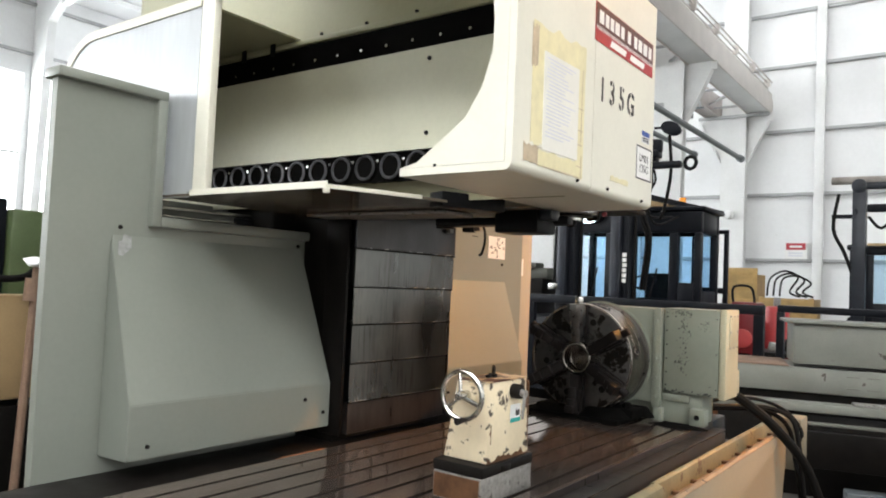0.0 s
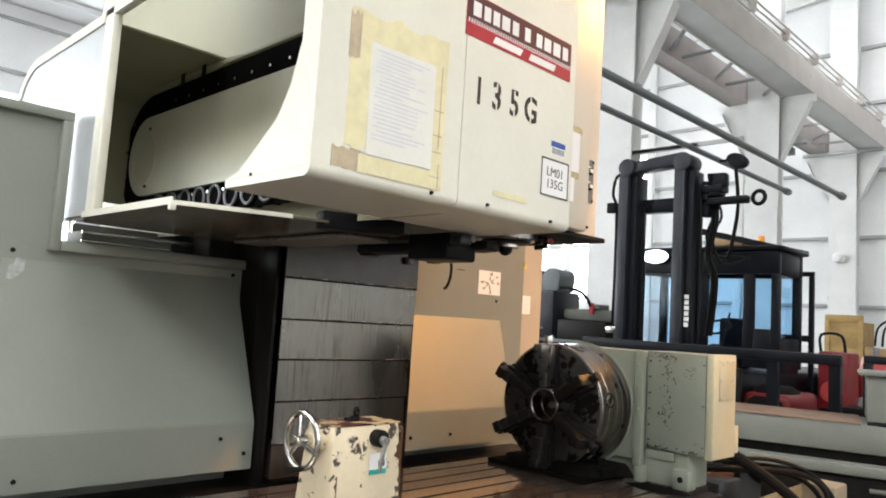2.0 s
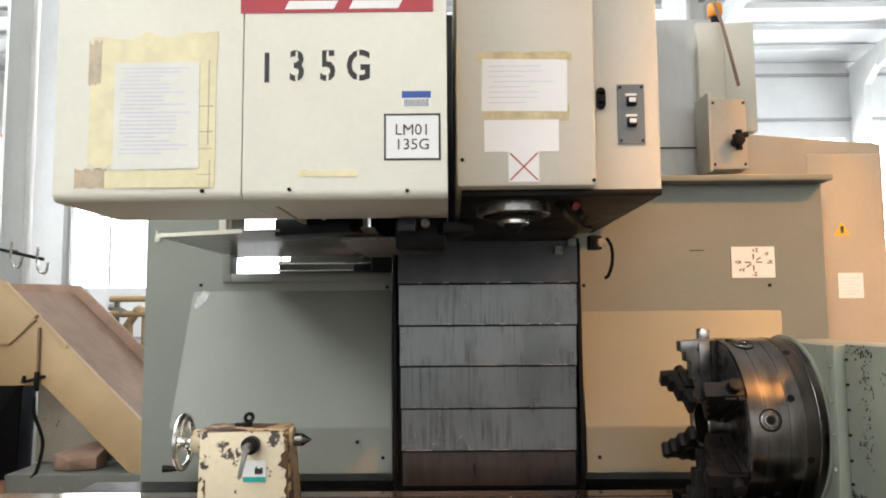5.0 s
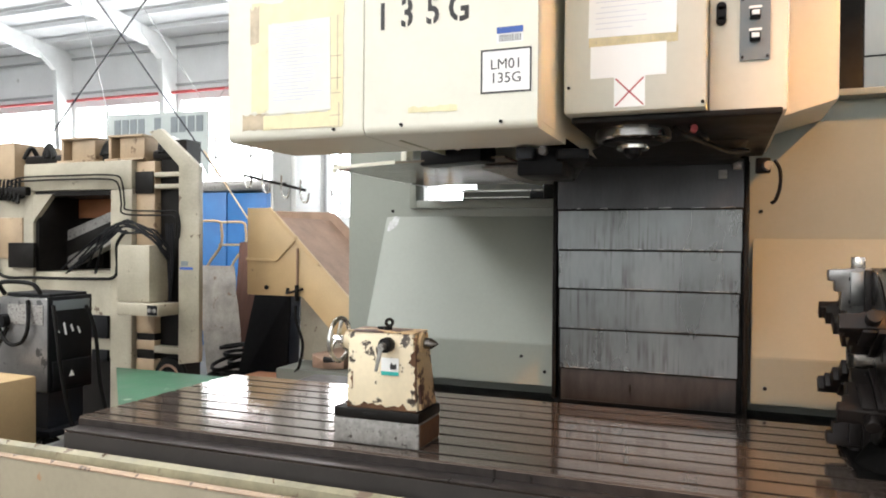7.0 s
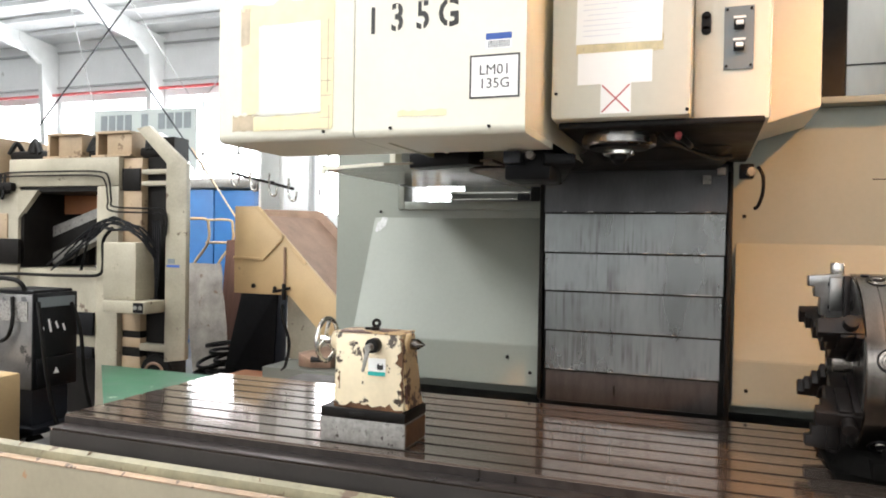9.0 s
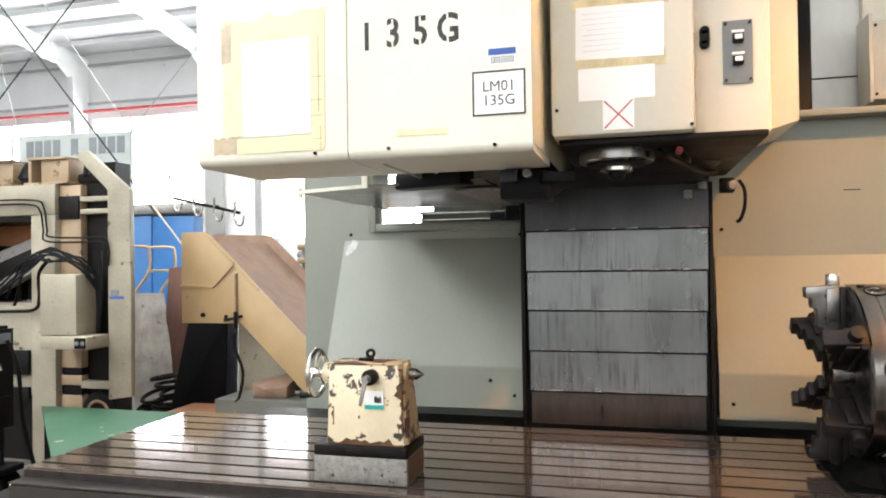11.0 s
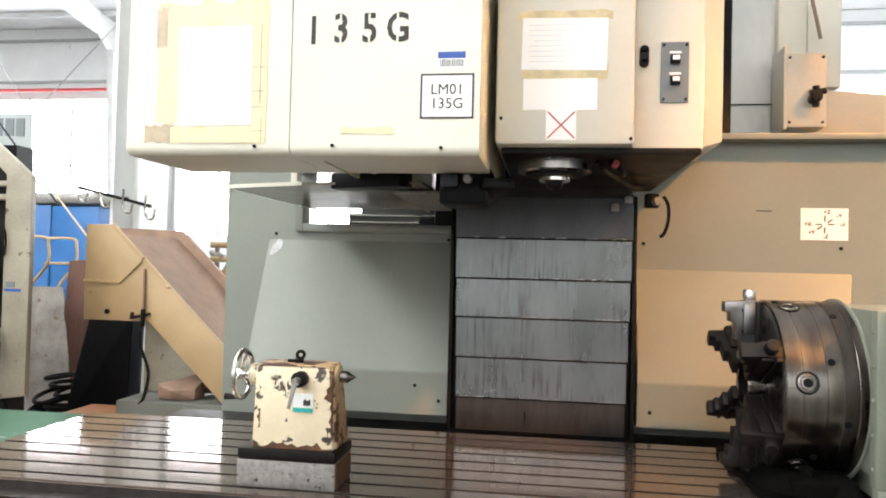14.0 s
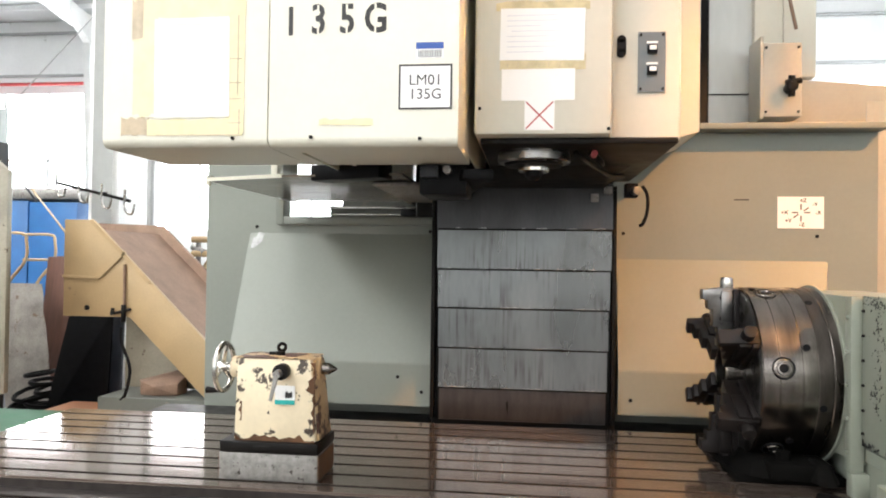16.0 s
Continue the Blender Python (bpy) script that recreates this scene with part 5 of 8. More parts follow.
hull(bm, [(-1.10, 1.728, 1.0925), (-1.10, 1.962, 1.0925), (-1.25, 1.728, 1.0925), (-1.25, 1.962, 1.0925), (-1.102, 1.745, 1.20), (-1.102, 1.952, 1.20), (-1.22, 1.745, 1.20), (-1.22, 1.952, 1.20), (-1.105, 1.733, 1.318), (-1.105, 1.945, 1.318), (-1.215, 1.733, 1.318), (-1.215, 1.945, 1.318)], 0.006)
part("body", bm, M_CREAM_CHIPPED, ts)
bm = B()
box(bm, -1.216, -1.104, 1.732, 1.948, 1.3185, 1.3215, 0.001)
part("top_edge", bm, M_RUSTCHIP, ts, "worn top with bare brown edges")
bm = B()
cyl(bm, (-1.155, 1.945, 1.288), (-1.155, 1.962, 1.288), 0.033, 24, bevel=0.004)
hull(bm, [(-1.235, 1.955, 1.095), (-1.115, 1.955, 1.095), (-1.235, 1.9685, 1.095), (-1.115, 1.9685, 1.095), (-1.205, 1.94, 1.316), (-1.118, 1.94, 1.316), (-1.205, 1.9515, 1.316), (-1.118, 1.9515, 1.316), (-1.21, 1.9575, 1.2), (-1.116, 1.9575, 1.2)], 0.003)
part("end_plate", bm, M_RUSTCHIP, ts, "flaking cream end plate with rust-red patches")
bm = B()
cyl(bm, (-1.155, 1.962, 1.288), (-1.155, 1.982, 1.288), 0.0165, 20)
cyl(bm, (-1.155, 1.982, 1.288), (-1.155, 2.006, 1.288), 0.0165, 20, 0.0008)
part("center", bm, M_CHUCK, ts, "pointed steel center")
bm = B()
cyl(bm, (-1.155, 1.700, 1.286), (-1.155, 1.735, 1.286), 0.03, 24, bevel=0.006)
part("bearing_boss", bm, M_CREAM_CHIPPED, ts)
bm = B()
ring(bm, (-1.155, 1.675, 1.284), (0, 1, 0), 0.066, 0.0075, 40, 10)
wheel = part("handwheel", bm, M_STEEL, ts, "polished handwheel")
bm = B()
cyl(bm, (-1.155, 1.655, 1.284), (-1.155, 1.702, 1.284), 0.013, 16, bevel=0.003)
part("hub", bm, M_STEEL, wheel)
for k in range(3):
    a = math.radians(100 + 120 * k)
    bm = B()
    bar(bm, (-1.155, 1.668, 1.284), (-1.155 + 0.064 * math.cos(a), 1.675, 1.284 + 0.064 * math.sin(a)), 0.007, 0.013, 0.002)
    part("spoke", bm, M_STEEL, wheel)
bm = B()
a = math.radians(-75)
hxk, hzk = -1.155 + 0.066 * math.cos(a), 1.284 + 0.066 * math.sin(a)
cyl(bm, (hxk, 1.672, hzk), (hxk, 1.630, hzk), 0.006, 12, 0.010)
part("crank_handle", bm, M_DARKSTEEL, wheel, "dark crank handle")
bm = B()
cyl(bm, (-1.106, 1.866, 1.286), (-1.075, 1.866, 1.286), 0.022, 22, bevel=0.003)
part("clamp_boss", bm, M_DARKSTEEL, ts, "dark clamp boss")
bm = B()
cyl(bm, (-1.075, 1.864, 1.284), (-1.058, 1.862, 1.282), 0.011, 16)
hull(bm, [(-1.066, 1.856, 1.286), (-1.066, 1.870, 1.286), (-1.058, 1.856, 1.286), (-1.058, 1.870, 1.286), (-1.062, 1.842, 1.212), (-1.062, 1.851, 1.21), (-1.056, 1.842, 1.212), (-1.056, 1.851, 1.21)], 0.002)
part("clamp_lever", bm, M_CAST, ts, "steel clamp lever")
bm = B()
cyl(bm, (-1.16, 1.838, 1.322), (-1.16, 1.838, 1.333), 0.013, 16)
ring(bm, (-1.16, 1.842, 1.344), (1, 0.5, 0), 0.010, 0.0048, 20, 8)
box(bm, -1.166, -1.154, 1.806, 1.832, 1.322, 1.331, 0.002)
part("eyebolt", bm, M_DARKSTEEL, ts)
for nm, y0, y1, z0, z1, sd, bt in (("paint_wear", 1.732, 1.958, 1.0925, 1.118, 41, 0.9), ("paint_wear", 1.925, 1.957, 1.11, 1.31, 42, 0.3), ("paint_wear", 1.735, 1.75, 1.12, 1.2, 43, 0.4)):
    rnd = random.Random(sd)
    n = 16
    if y1 - y0 > z1 - z0:
        poly = [(y0, z0), (y1, z0)] + [(y1 - (y1 - y0) * i / n, z0 + (z1 - z0) * (0.12 + 0.88 * rnd.random() ** 2)) for i in range(n + 1)]
    else:
        poly = [(y1, z0), (y1, z1)] + [(y1 - (y1 - y0) * (0.1 + 0.9 * rnd.random() ** 2), z1 - (z1 - z0) * i / n) for i in range(n + 1)]
    q = B()
    prism(q, poly, "x", -1.106, -1.0995 if z1 < 1.12 else -1.1012)
    part(nm, q, M_RUST, ts, "bare oily edge where paint is gone")
pl = sheet("data_plate", -1.0995, 1.845, 1.902, 1.195, 1.247, M_WHITE, ts, 0.0012, "worn white and teal data plate")
sheet("plate_band", -1.0982, 1.845, 1.902, 1.195, 1.207, M_TEAL, pl, 0.0004)
ragged("plate_stain", -1.0982, 1.875, 1.895, 1.212, 1.235, M_INK, pl, "", 22, 0.4)

# ---- dividing head with its large chuck ----
dh = thing("dividing_head", (-1.4, 3.5, TABLE_Z), "pale green dividing head with a large six-jaw chuck", "dividing head")
CX, CZ, CY = -1.52, 1.268, 3.18
bm = B()
box(bm, -1.70, -1.215, 3.40, 3.62, 1.07, 1.515, 0.004)
part("housing", bm, M_HEADSTOCK, dh)
bm = B()
cyl(bm, (CX, 3.391, CZ), (CX, 3.3995, CZ), 0.268, 72, bevel=0.002)
part("flange", bm, M_HEADSTOCK, dh)
bm = B()
box(bm, -1.246, -1.206, 3.384, 3.42, 1.05, 1.518, 0.005)
rib = part("rib", bm, M_HEADSTOCK, dh)
screws([(-1.226, 3.383, z) for z in (1.10, 1.19, 1.28, 1.37, 1.46)], rib, 0.007, (0, -1, 0), M_HEADSTOCK)
bm = B()
box(bm, -1.20, -0.945, 3.408, 3.61, 1.125, 1.522, 0.006)
gear = part("gear_case", bm, M_HEADSTOCK, dh)
screws([(-1.185, 3.407, z) for z in (1.16, 1.22, 1.285, 1.35, 1.415, 1.48)], gear, 0.004, (0, -1, 0))
screws([(-0.955, 3.407, z) for z in (1.16, 1.32, 1.48)], gear, 0.003, (0, -1, 0))
bm = B()
box(bm, -0.944, -0.913, 3.405, 3.612, 1.118, 1.526, 0.005)
box(bm, -0.945, -0.915, 3.612, 3.652, 1.13, 1.24, 0.004)
endp = part("end_cover", bm, M_ENDCOVER, dh, "cream end cover")
bm = B()
box(bm, -0.913, -0.909, 3.45, 3.575, 1.345, 1.505, 0.002)
hatch = part("hatch_plate", bm, M_ENDCOVER, endp)
screws([(-0.909, y, z) for y in (3.458, 3.51, 3.567) for z in (1.353, 1.497)] + [(-0.909, 3.458, 1.425), (-0.909, 3.567, 1.425)], hatch, 0.0045, (1, 0, 0), M_GIRT)
bm = B()
box(bm, -1.80, -1.02, 3.43, 3.60, TABLE_Z, 1.124, 0.006)
box(bm, -1.235, -1.195, 3.385, 3.43, TABLE_Z, 1.05, 0.005)
base = part("base", bm, M_HEADSTOCK, dh)
bm = B()
box(bm, -1.065, -0.995, 3.385, 3.45, 0.988, 1.065, 0.005)
box(bm, -1.195, -1.075, 3.415, 3.429, 1.085, 1.12, 0.003)
foot = part("foot", bm, M_HEADSTOCK, base, "bolted foot")
bm = B()
cyl(bm, (-1.03, 3.3855, 1.028), (-1.03, 3.381, 1.028), 0.012, 16)
part("bolt_hole", bm, M_BLACK, foot)
bm = B()
box(bm, -1.80, -1.30, 3.12, 3.42, TABLE_Z, 1.004, 0.002)
box(bm, -1.46, -1.26, 3.2, 3.37, 1.004, 1.05, 0.006)
box(bm, -1.75, -1.52, 3.18, 3.39, 1.004, 1.03, 0.006)
cyl(bm, (-1.31, 3.25, 1.05), (-1.31, 3.25, 1.075), 0.02, 6)
part("clamp", bm, M_SLUDGE, dh, "black oily table clamp")
rag_rng = random.Random(5)
bm = B()
ring_pts = []
for k in range(18):
    a = 2 * math.pi * k / 18
    ring_pts.append((-1.1 + (0.12 + 0.03 * rag_rng.random()) * math.cos(a), 3.33 + (0.045 + 0.02 * rag_rng.random()) * math.sin(a), TABLE_Z + 0.001))
hull(bm, ring_pts + [(p[0] * 0.4 - 1.1 * 0.6, p[1] * 0.4 + 3.33 * 0.6, TABLE_Z + 0.014) for p in ring_pts], 0.002)
solid("oily_rag", bm, M_SLUDGE, "black oily rag lying on the table", "rag", "oily rags")
for cx_, cy_, wx, wy, hz in ((-1.40, 3.2, 0.15, 0.07, 0.04), (-1.62, 3.18, 0.13, 0.06, 0.03), (-1.29, 3.34, 0.08, 0.04, 0.05)):
    bm = B()
    low = [(cx_ + wx * (0.85 + 0.3 * rag_rng.random()) * math.cos(a), cy_ + wy * (0.8 + 0.4 * rag_rng.random()) * math.sin(a), 1.006) for a in np.linspace(0, 6.0, 16)]
    hull(bm, low + [(cx_ + (p[0] - cx_) * (0.45 + 0.3 * rag_rng.random()), cy_ + (p[1] - cy_) * 0.5, 1.006 + hz * (0.7 + 0.4 * rag_rng.random())) for p in low], 0.004)
    solid("oily_rag", bm, M_SLUDGE, "crumpled black oily rag on the clamp plate", "rag", "oily rags")


def chips(owner, name, mat, n, seed, spot, label=""):
    """Small upright paint scars on a face that looks along -y; spot gives (x, z, height)."""
    rng = random.Random(seed)
    q = B()
    y = 3.4075
    for k in range(n):
        x, z, h = spot(rng)
        w = 0.0012 + 0.0035 * rng.random()
        lean = (rng.random() - 0.5) * 0.6 * h
        pts = [(x - w, z), (x + w * 0.6, z + 0.1 * h), (x + w + lean, z + 0.6 * h), (x + lean, z + h), (x - 0.7 * w + lean * 0.5, z + 0.5 * h)]
        q.faces.new([q.verts.new((a, y, b)) for a, b in pts][::-1])
    r = bmesh.ops.extrude_face_region(q, geom=list(q.faces))
    bmesh.ops.translate(q, verts=[v for v in r["geom"] if isinstance(v, bmesh.types.BMVert)], vec=(0, -0.0006, 0))
    bmesh.ops.recalc_face_normals(q, faces=q.faces)
    ob = part(name, q, mat, owner, label)
    return tagged(ob, kind="stuff")


chips(gear, "paint_scar", M_INK, 85, 3, lambda r: (-1.108 + r.gauss(0, 0.017), 1.5 - 0.3 * r.random() ** 1.6, 0.003 + 0.014 * r.random() ** 3), "black scratches through the paint")
chips(gear, "paint_scar", M_INK, 16, 9, lambda r: (-1.01 + r.gauss(0, 0.02), 1.42 + 0.05 * r.random(), 0.003 + 0.006 * r.random() ** 2))
chips(gear, "edge_wear", M_INK, 60, 4, lambda r: (-1.19 + 0.22 * r.random() ** 1.5, 1.127 + 0.012 * r.random() ** 2, 0.003 + 0.007 * r.random()), "worn black lower edge")
chips(gear, "edge_wear", M_INK, 22, 8, lambda r: (-1.19 + 0.12 * r.random(), 1.495 + 0.02 * r.random(), 0.003 + 0.006 * r.random()))
# chuck body: a turned profile round the spindle
def turned(bm, profile, c, seg=64, capped=True):
    """Turns (radius, y) pairs round an axis along y."""
    rows = []
    for i in range(seg):
        a = 2 * math.pi * i / seg
        rows.append([bm.verts.new((c[0] + q * math.cos(a), y, c[1] + q * math.sin(a))) for q, y in profile])
    k = len(profile)
    for i in range(seg):
        A, Bq = rows[i], rows[(i + 1) % seg]
        for j in range(k - 1):
            bm.faces.new((A[j], Bq[j], Bq[j + 1], A[j + 1]))
    if capped:
        bm.faces.new([r[0] for r in rows])
        bm.faces.new([r[-1] for r in rows][::-1])
    return bm


bm = B()
turned(bm, [(0.062, CY + 0.10), (0.062, CY), (0.254, CY), (0.258, CY + 0.004), (0.258, CY + 0.045), (0.2568, CY + 0.046), (0.2568, CY + 0.047), (0.258, CY + 0.048), (0.258, CY + 0.105), (0.2565, CY + 0.106), (0.2565, CY + 0.1072), (0.258, CY + 0.108), (0.258, CY + 0.148)], (CX, CZ), 96)
chuck = part("chuck", bm, M_CHUCK, dh, "worn steel chuck body")
bm = B()
turned(bm, [(0.2, CY + 0.1485), (0.258, CY + 0.1485), (0.2595, CY + 0.15), (0.2595, CY + 0.183), (0.258, CY + 0.185), (0.258, CY + 0.188), (0.2595, CY + 0.19), (0.2595, CY + 0.2105), (0.2, CY + 0.2105)], (CX, CZ), 96)
part("adapter_plate", bm, M_CHUCKREAR, chuck, "dark steel adapter plate")
for a, yy in ((23, 0.12), (-14, 0.16), (58, 0.16), (80, 0.03), (-40, 0.09)):
    e = Vector((math.cos(radians(a)), 0, math.sin(radians(a))))
    o = Vector((CX, CY + yy, CZ))
    bm = B()
    cyl(bm, o + e * 0.25, o + e * 0.2612, 0.010, 16)
    part("grub_hole", bm, M_BLACK, chuck)
for k in range(6):
    a = math.radians(90 + 60 * k)
    d, s = Vector((math.cos(a), 0, math.sin(a))), Vector((-math.sin(a), 0, math.cos(a)))
    m = Matrix((s, Vector((0, -1, 0)), d)).transposed().to_4x4()
    m = Matrix.Translation((CX, CY, CZ)) @ m
    j = B()
    prism(j, [(0.0, 0.075), (0.062, 0.075), (0.062, 0.135), (0.078, 0.135), (0.078, 0.188), (0.093, 0.188), (0.093, 0.218), (0.109, 0.218), (0.109, 0.25), (0.034, 0.256), (0.0, 0.256)], "x", -0.022, 0.022, 0.003)
    j.transform(m)
    # only the top jaw, its base and screw take the lit, lighter steel
    jaw = part("jaw", j, M_JAWLIT if k == 0 else M_JAW, chuck)
    for q, (y, z) in enumerate(((0.02, 0.10), (0.05, 0.16), (0.05, 0.225))):
        j = B()
        cyl(j, (-0.0245, y, z), (0.0245, y, z), 0.009, 12)
        j.transform(m)
        part("jaw_pin", j, M_BLACK, jaw)
    j = B()
    box(j, -0.034, 0.034, 0.0, 0.02, 0.085, 0.252, 0.004)
    j.transform(m)
    part("jaw_slide", j, M_JAW, chuck)
    j = B()
    box(j, -0.030, 0.030, 0.0205, 0.055, 0.15, 0.247, 0.004)
    j.transform(m)
    part("jaw_base", j, M_JAWLIT if k == 0 else M_JAW, chuck)
    j = B()
    cyl(j, (0, 0.032, 0.25), (0, 0.032, 0.288), 0.0185, 18, bevel=0.002)
    j.transform(m)
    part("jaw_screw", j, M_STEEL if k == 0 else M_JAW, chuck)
    a2 = a + math.radians(40)
    e = Vector((math.cos(a2), 0, math.sin(a2)))
    j = B()
    o = Vector((CX, CY + 0.055, CZ))
    ring(j, o + e * 0.257, e, 0.029, 0.0028, 32, 8)
    part("pinion_groove", j, M_BLACK, chuck)
    j = B()
    cyl(j, o + e * 0.250, o + e * 0.2592, 0.027, 28, bevel=0.002)
    ring(j, o + e * 0.2592, e, 0.018, 0.0025, 24, 6)
    part("pinion_boss", j, M_CHUCK, chuck)
    j = B()
    cyl(j, o + e * 0.255, o + e * 0.2602, 0.0125, 16)
    part("square_socket", j, M_BLACK, chuck)
    j = B()
    cyl(j, (CX + 0.18 * e.x, CY - 0.004, CZ + 0.18 * e.z), (CX + 0.18 * e.x, CY + 0.01, CZ + 0.18 * e.z), 0.016, 14)
    part("face_screw", j, M_DARKSTEEL, chuck)
bm = B()
turned(bm, [(0.0735, CY + 0.002), (0.0735, CY - 0.0025), (0.246, CY - 0.0025), (0.25, CY + 0.001)], (CX, CZ), 72, False)
part("face_plate", bm, M_FACE, chuck, "dark oily chuck face")
bm = B()
sleeve = [(0.0605, CY + 0.098), (0.0605, CY + 0.05), (0.057, CY + 0.048), (0.057, CY + 0.02), (0.0605, CY + 0.018), (0.0605, CY - 0.046), (0.064, CY - 0.05), (0.070, CY - 0.05), (0.073, CY - 0.046), (0.073, CY)]
rows = [[bm.verts.new((CX + q * math.cos(2 * math.pi * i / 56), y, CZ + q * math.sin(2 * math.pi * i / 56))) for q, y in sleeve] for i in range(56)]
for i in range(56):
    for k in range(len(sleeve) - 1):
        bm.faces.new((rows[i][k], rows[(i + 1) % 56][k], rows[(i + 1) % 56][k + 1], rows[i][k + 1]))
part("bore_sleeve", bm, M_CHUCK, chuck, "bright steel sleeve round the open bore")

# hoses and scraps at the end of the table
for rad, pts in ((0.024, [(-0.96, 3.62, 1.14), (-0.90, 3.72, 1.08), (-0.80, 3.95, 0.93), (-0.70, 4.2, 0.70), (-0.62, 4.4, 0.35), (-0.55, 4.6, 0.05), (-0.5, 4.9, 0.03)]),
                 (0.013, [(-1.2, 3.9, 1.0), (-1.05, 4.1, 1.0), (-0.92, 4.3, 0.985), (-0.82, 4.38, 0.93), (-0.78, 4.38, 0.8), (-0.75, 4.4, 0.5), (-0.7, 4.6, 0.03)]),
                 (0.010, [(-1.15, 3.95, 1.03), (-1.0, 4.2, 1.04), (-0.86, 4.36, 0.98), (-0.77, 4.40, 0.86), (-0.80, 4.38, 0.72), (-0.72, 4.42, 0.4), (-0.66, 4.6, 0.03)]),
                 (0.012, [(-1.25, 4.0, 0.97), (-1.1, 4.2, 0.97), (-0.95, 4.36, 0.96), (-0.84, 4.40, 0.88), (-0.80, 4.41, 0.7), (-0.74, 4.46, 0.3), (-0.68, 4.7, 0.03)])):
    bm = B()
    tube(bm, pts, rad, 10, 6)
    solid("hose", bm, M_RUBBER, "black rubber hose hanging from the dividing head" if rad > 0.02 else "thin black cable drooping over the trough end", "hose" if rad > 0.02 else "cable", "hoses")
bm = B()
box(bm, -1.30, -1.12, 3.95, 4.2, 0.0, 0.93, 0.01)
solid("junction_post", bm, M_MAST, "grey junction box on a post beside the table", "junction box")
bm = B()
bar(bm, (-1.5, 3.75, 0.80), (-1.2, 4.25, 0.95), 0.06, 0.05, 0.004)
bar(bm, (-1.3, 3.72, 0.80), (-1.5, 4.3, 0.95), 0.09, 0.04, 0.004)
solid("scrap_bars", bm, M_RUST, "rusty steel bars lying beyond the table end", "scrap")

# ---- things beyond the machine, towards the north wall ----
def plain(bm_parts, owner, mat, name, label=""):
    s = B()
    for b6 in bm_parts:
        box(s, *b6)
    return part(name, s, mat, owner, label)


fl = thing("forklift", (-3.7, 9.8, 0), "heavy black and red forklift with glazed cab, mast towards the machine", "forklift")
for x0 in (-4.19, -3.495):
    s = B()
    prism(s, [(x0, 8.0), (x0 + 0.12, 8.0), (x0 + 0.12, 8.26), (x0 + 0.09, 8.26), (x0 + 0.09, 8.03), (x0 + 0.03, 8.03), (x0 + 0.03, 8.26), (x0, 8.26)], "z", 0.25, 3.5, 0.005)
    mast = part("mast_post", s, M_MAST, fl)
    s = B()
    prism(s, [(x0 + 0.125, 8.06), (x0 + 0.205, 8.06), (x0 + 0.205, 8.3), (x0 + 0.185, 8.3), (x0 + 0.185, 8.09), (x0 + 0.145, 8.09), (x0 + 0.145, 8.3), (x0 + 0.125, 8.3)], "z", 0.25, 3.4, 0.004)
    part("inner_rail", s, M_TRUCKBLACK, mast)
    s = B()
    cyl(s, (x0 + 0.09, 7.992, 3.5), (x0 + 0.09, 8.27, 3.5), 0.105, 28, bevel=0.012)
    part("end_cap", s, M_MAST, mast)
    s = B()
    cyl(s, (x0 + 0.225, 8.2, 0.8), (x0 + 0.225, 8.2, 3.1), 0.015, 12)
    part("lift_ram", s, M_DARKSTEEL, mast)
    for z in (0.9,):
        s = B()
        box(s, x0 - 0.012, x0 + 0.21, 7.985, 8.28, z, z + 0.05, 0.006)
        part("mast_strap", s, M_MAST, mast)
s = B()
hull(s, [(-4.1, 8.02, 3.43), (-3.4, 8.02, 3.47), (-4.1, 8.02, 3.56), (-3.4, 8.02, 3.62), (-4.1, 8.2, 3.43), (-3.4, 8.2, 3.47), (-4.1, 8.2, 3.56), (-3.4, 8.2, 3.62)], 0.02)
part("mast_crossbar", s, M_MAST, fl)
for b6 in ((-3.99, -3.49, 8.2, 8.34, 2.98, 3.14), (-3.97, -3.5, 8.1, 8.25, 0.4, 1.45)):
    s = B()
    box(s, *b6, 0.02)
    part("mast_crossbar", s, M_TRUCKBLACK, fl)
s = B()
tube(s, [(-4.2, 8.1, 3.46), (-4.28, 8.08, 3.4), (-4.30, 8.06, 3.2), (-4.24, 8.05, 3.0), (-4.23, 8.05, 2.2), (-4.24, 8.05, 1.6)], 0.018, 8, 5)
part("mast_hose", s, M_RUBBER, fl)
s = B()
box(s, -4.36, -4.24, 8.02, 8.1, 2.98, 3.1, 0.01)
part("mast_valve", s, M_BLACK, fl)
s = B()
box(s, -4.28, -4.15, 7.97, 8.0, 1.56, 1.64, 0.02)
part("head_lamp", s, M_STEEL, fl, "bright round head lamp")
for k, (dx, dz) in enumerate(((0.0, 0.0), (0.045, 0.0))):
    s = B()
    tube(s, [(-3.24 + dx, 8.32, 3.4), (-3.19 + dx, 8.34, 2.9), (-3.25 + dx, 8.32, 2.5), (-3.18 + dx, 8.34, 2.2), (-3.26 + dx, 8.4, 1.6)], 0.022, 8, 5)
    part("mast_hose", s, M_RUBBER, fl)
s = B()
box(s, -3.28, -2.76, 8.2, 8.3, 3.03, 3.11, 0.02)
box(s, -3.26, -3.02, 8.15, 8.35, 3.16, 3.24, 0.02)
part("lamp_arm", s, M_TRUCKBLACK, fl)
s = B()
ring(s, (-2.66, 8.25, 3.08), (0.2, 1, 0), 0.07, 0.022, 20, 8)
part("work_light", s, M_BLACK, fl)
s = B()
hull(s, [(-2.9 + 0.12 * math.cos(a), 8.24 + dy, 3.5 + 0.085 * math.sin(a) - 0.03 * math.cos(a)) for a in np.linspace(0, 5.8, 14) for dy in (0, 0.05)], 0.006)
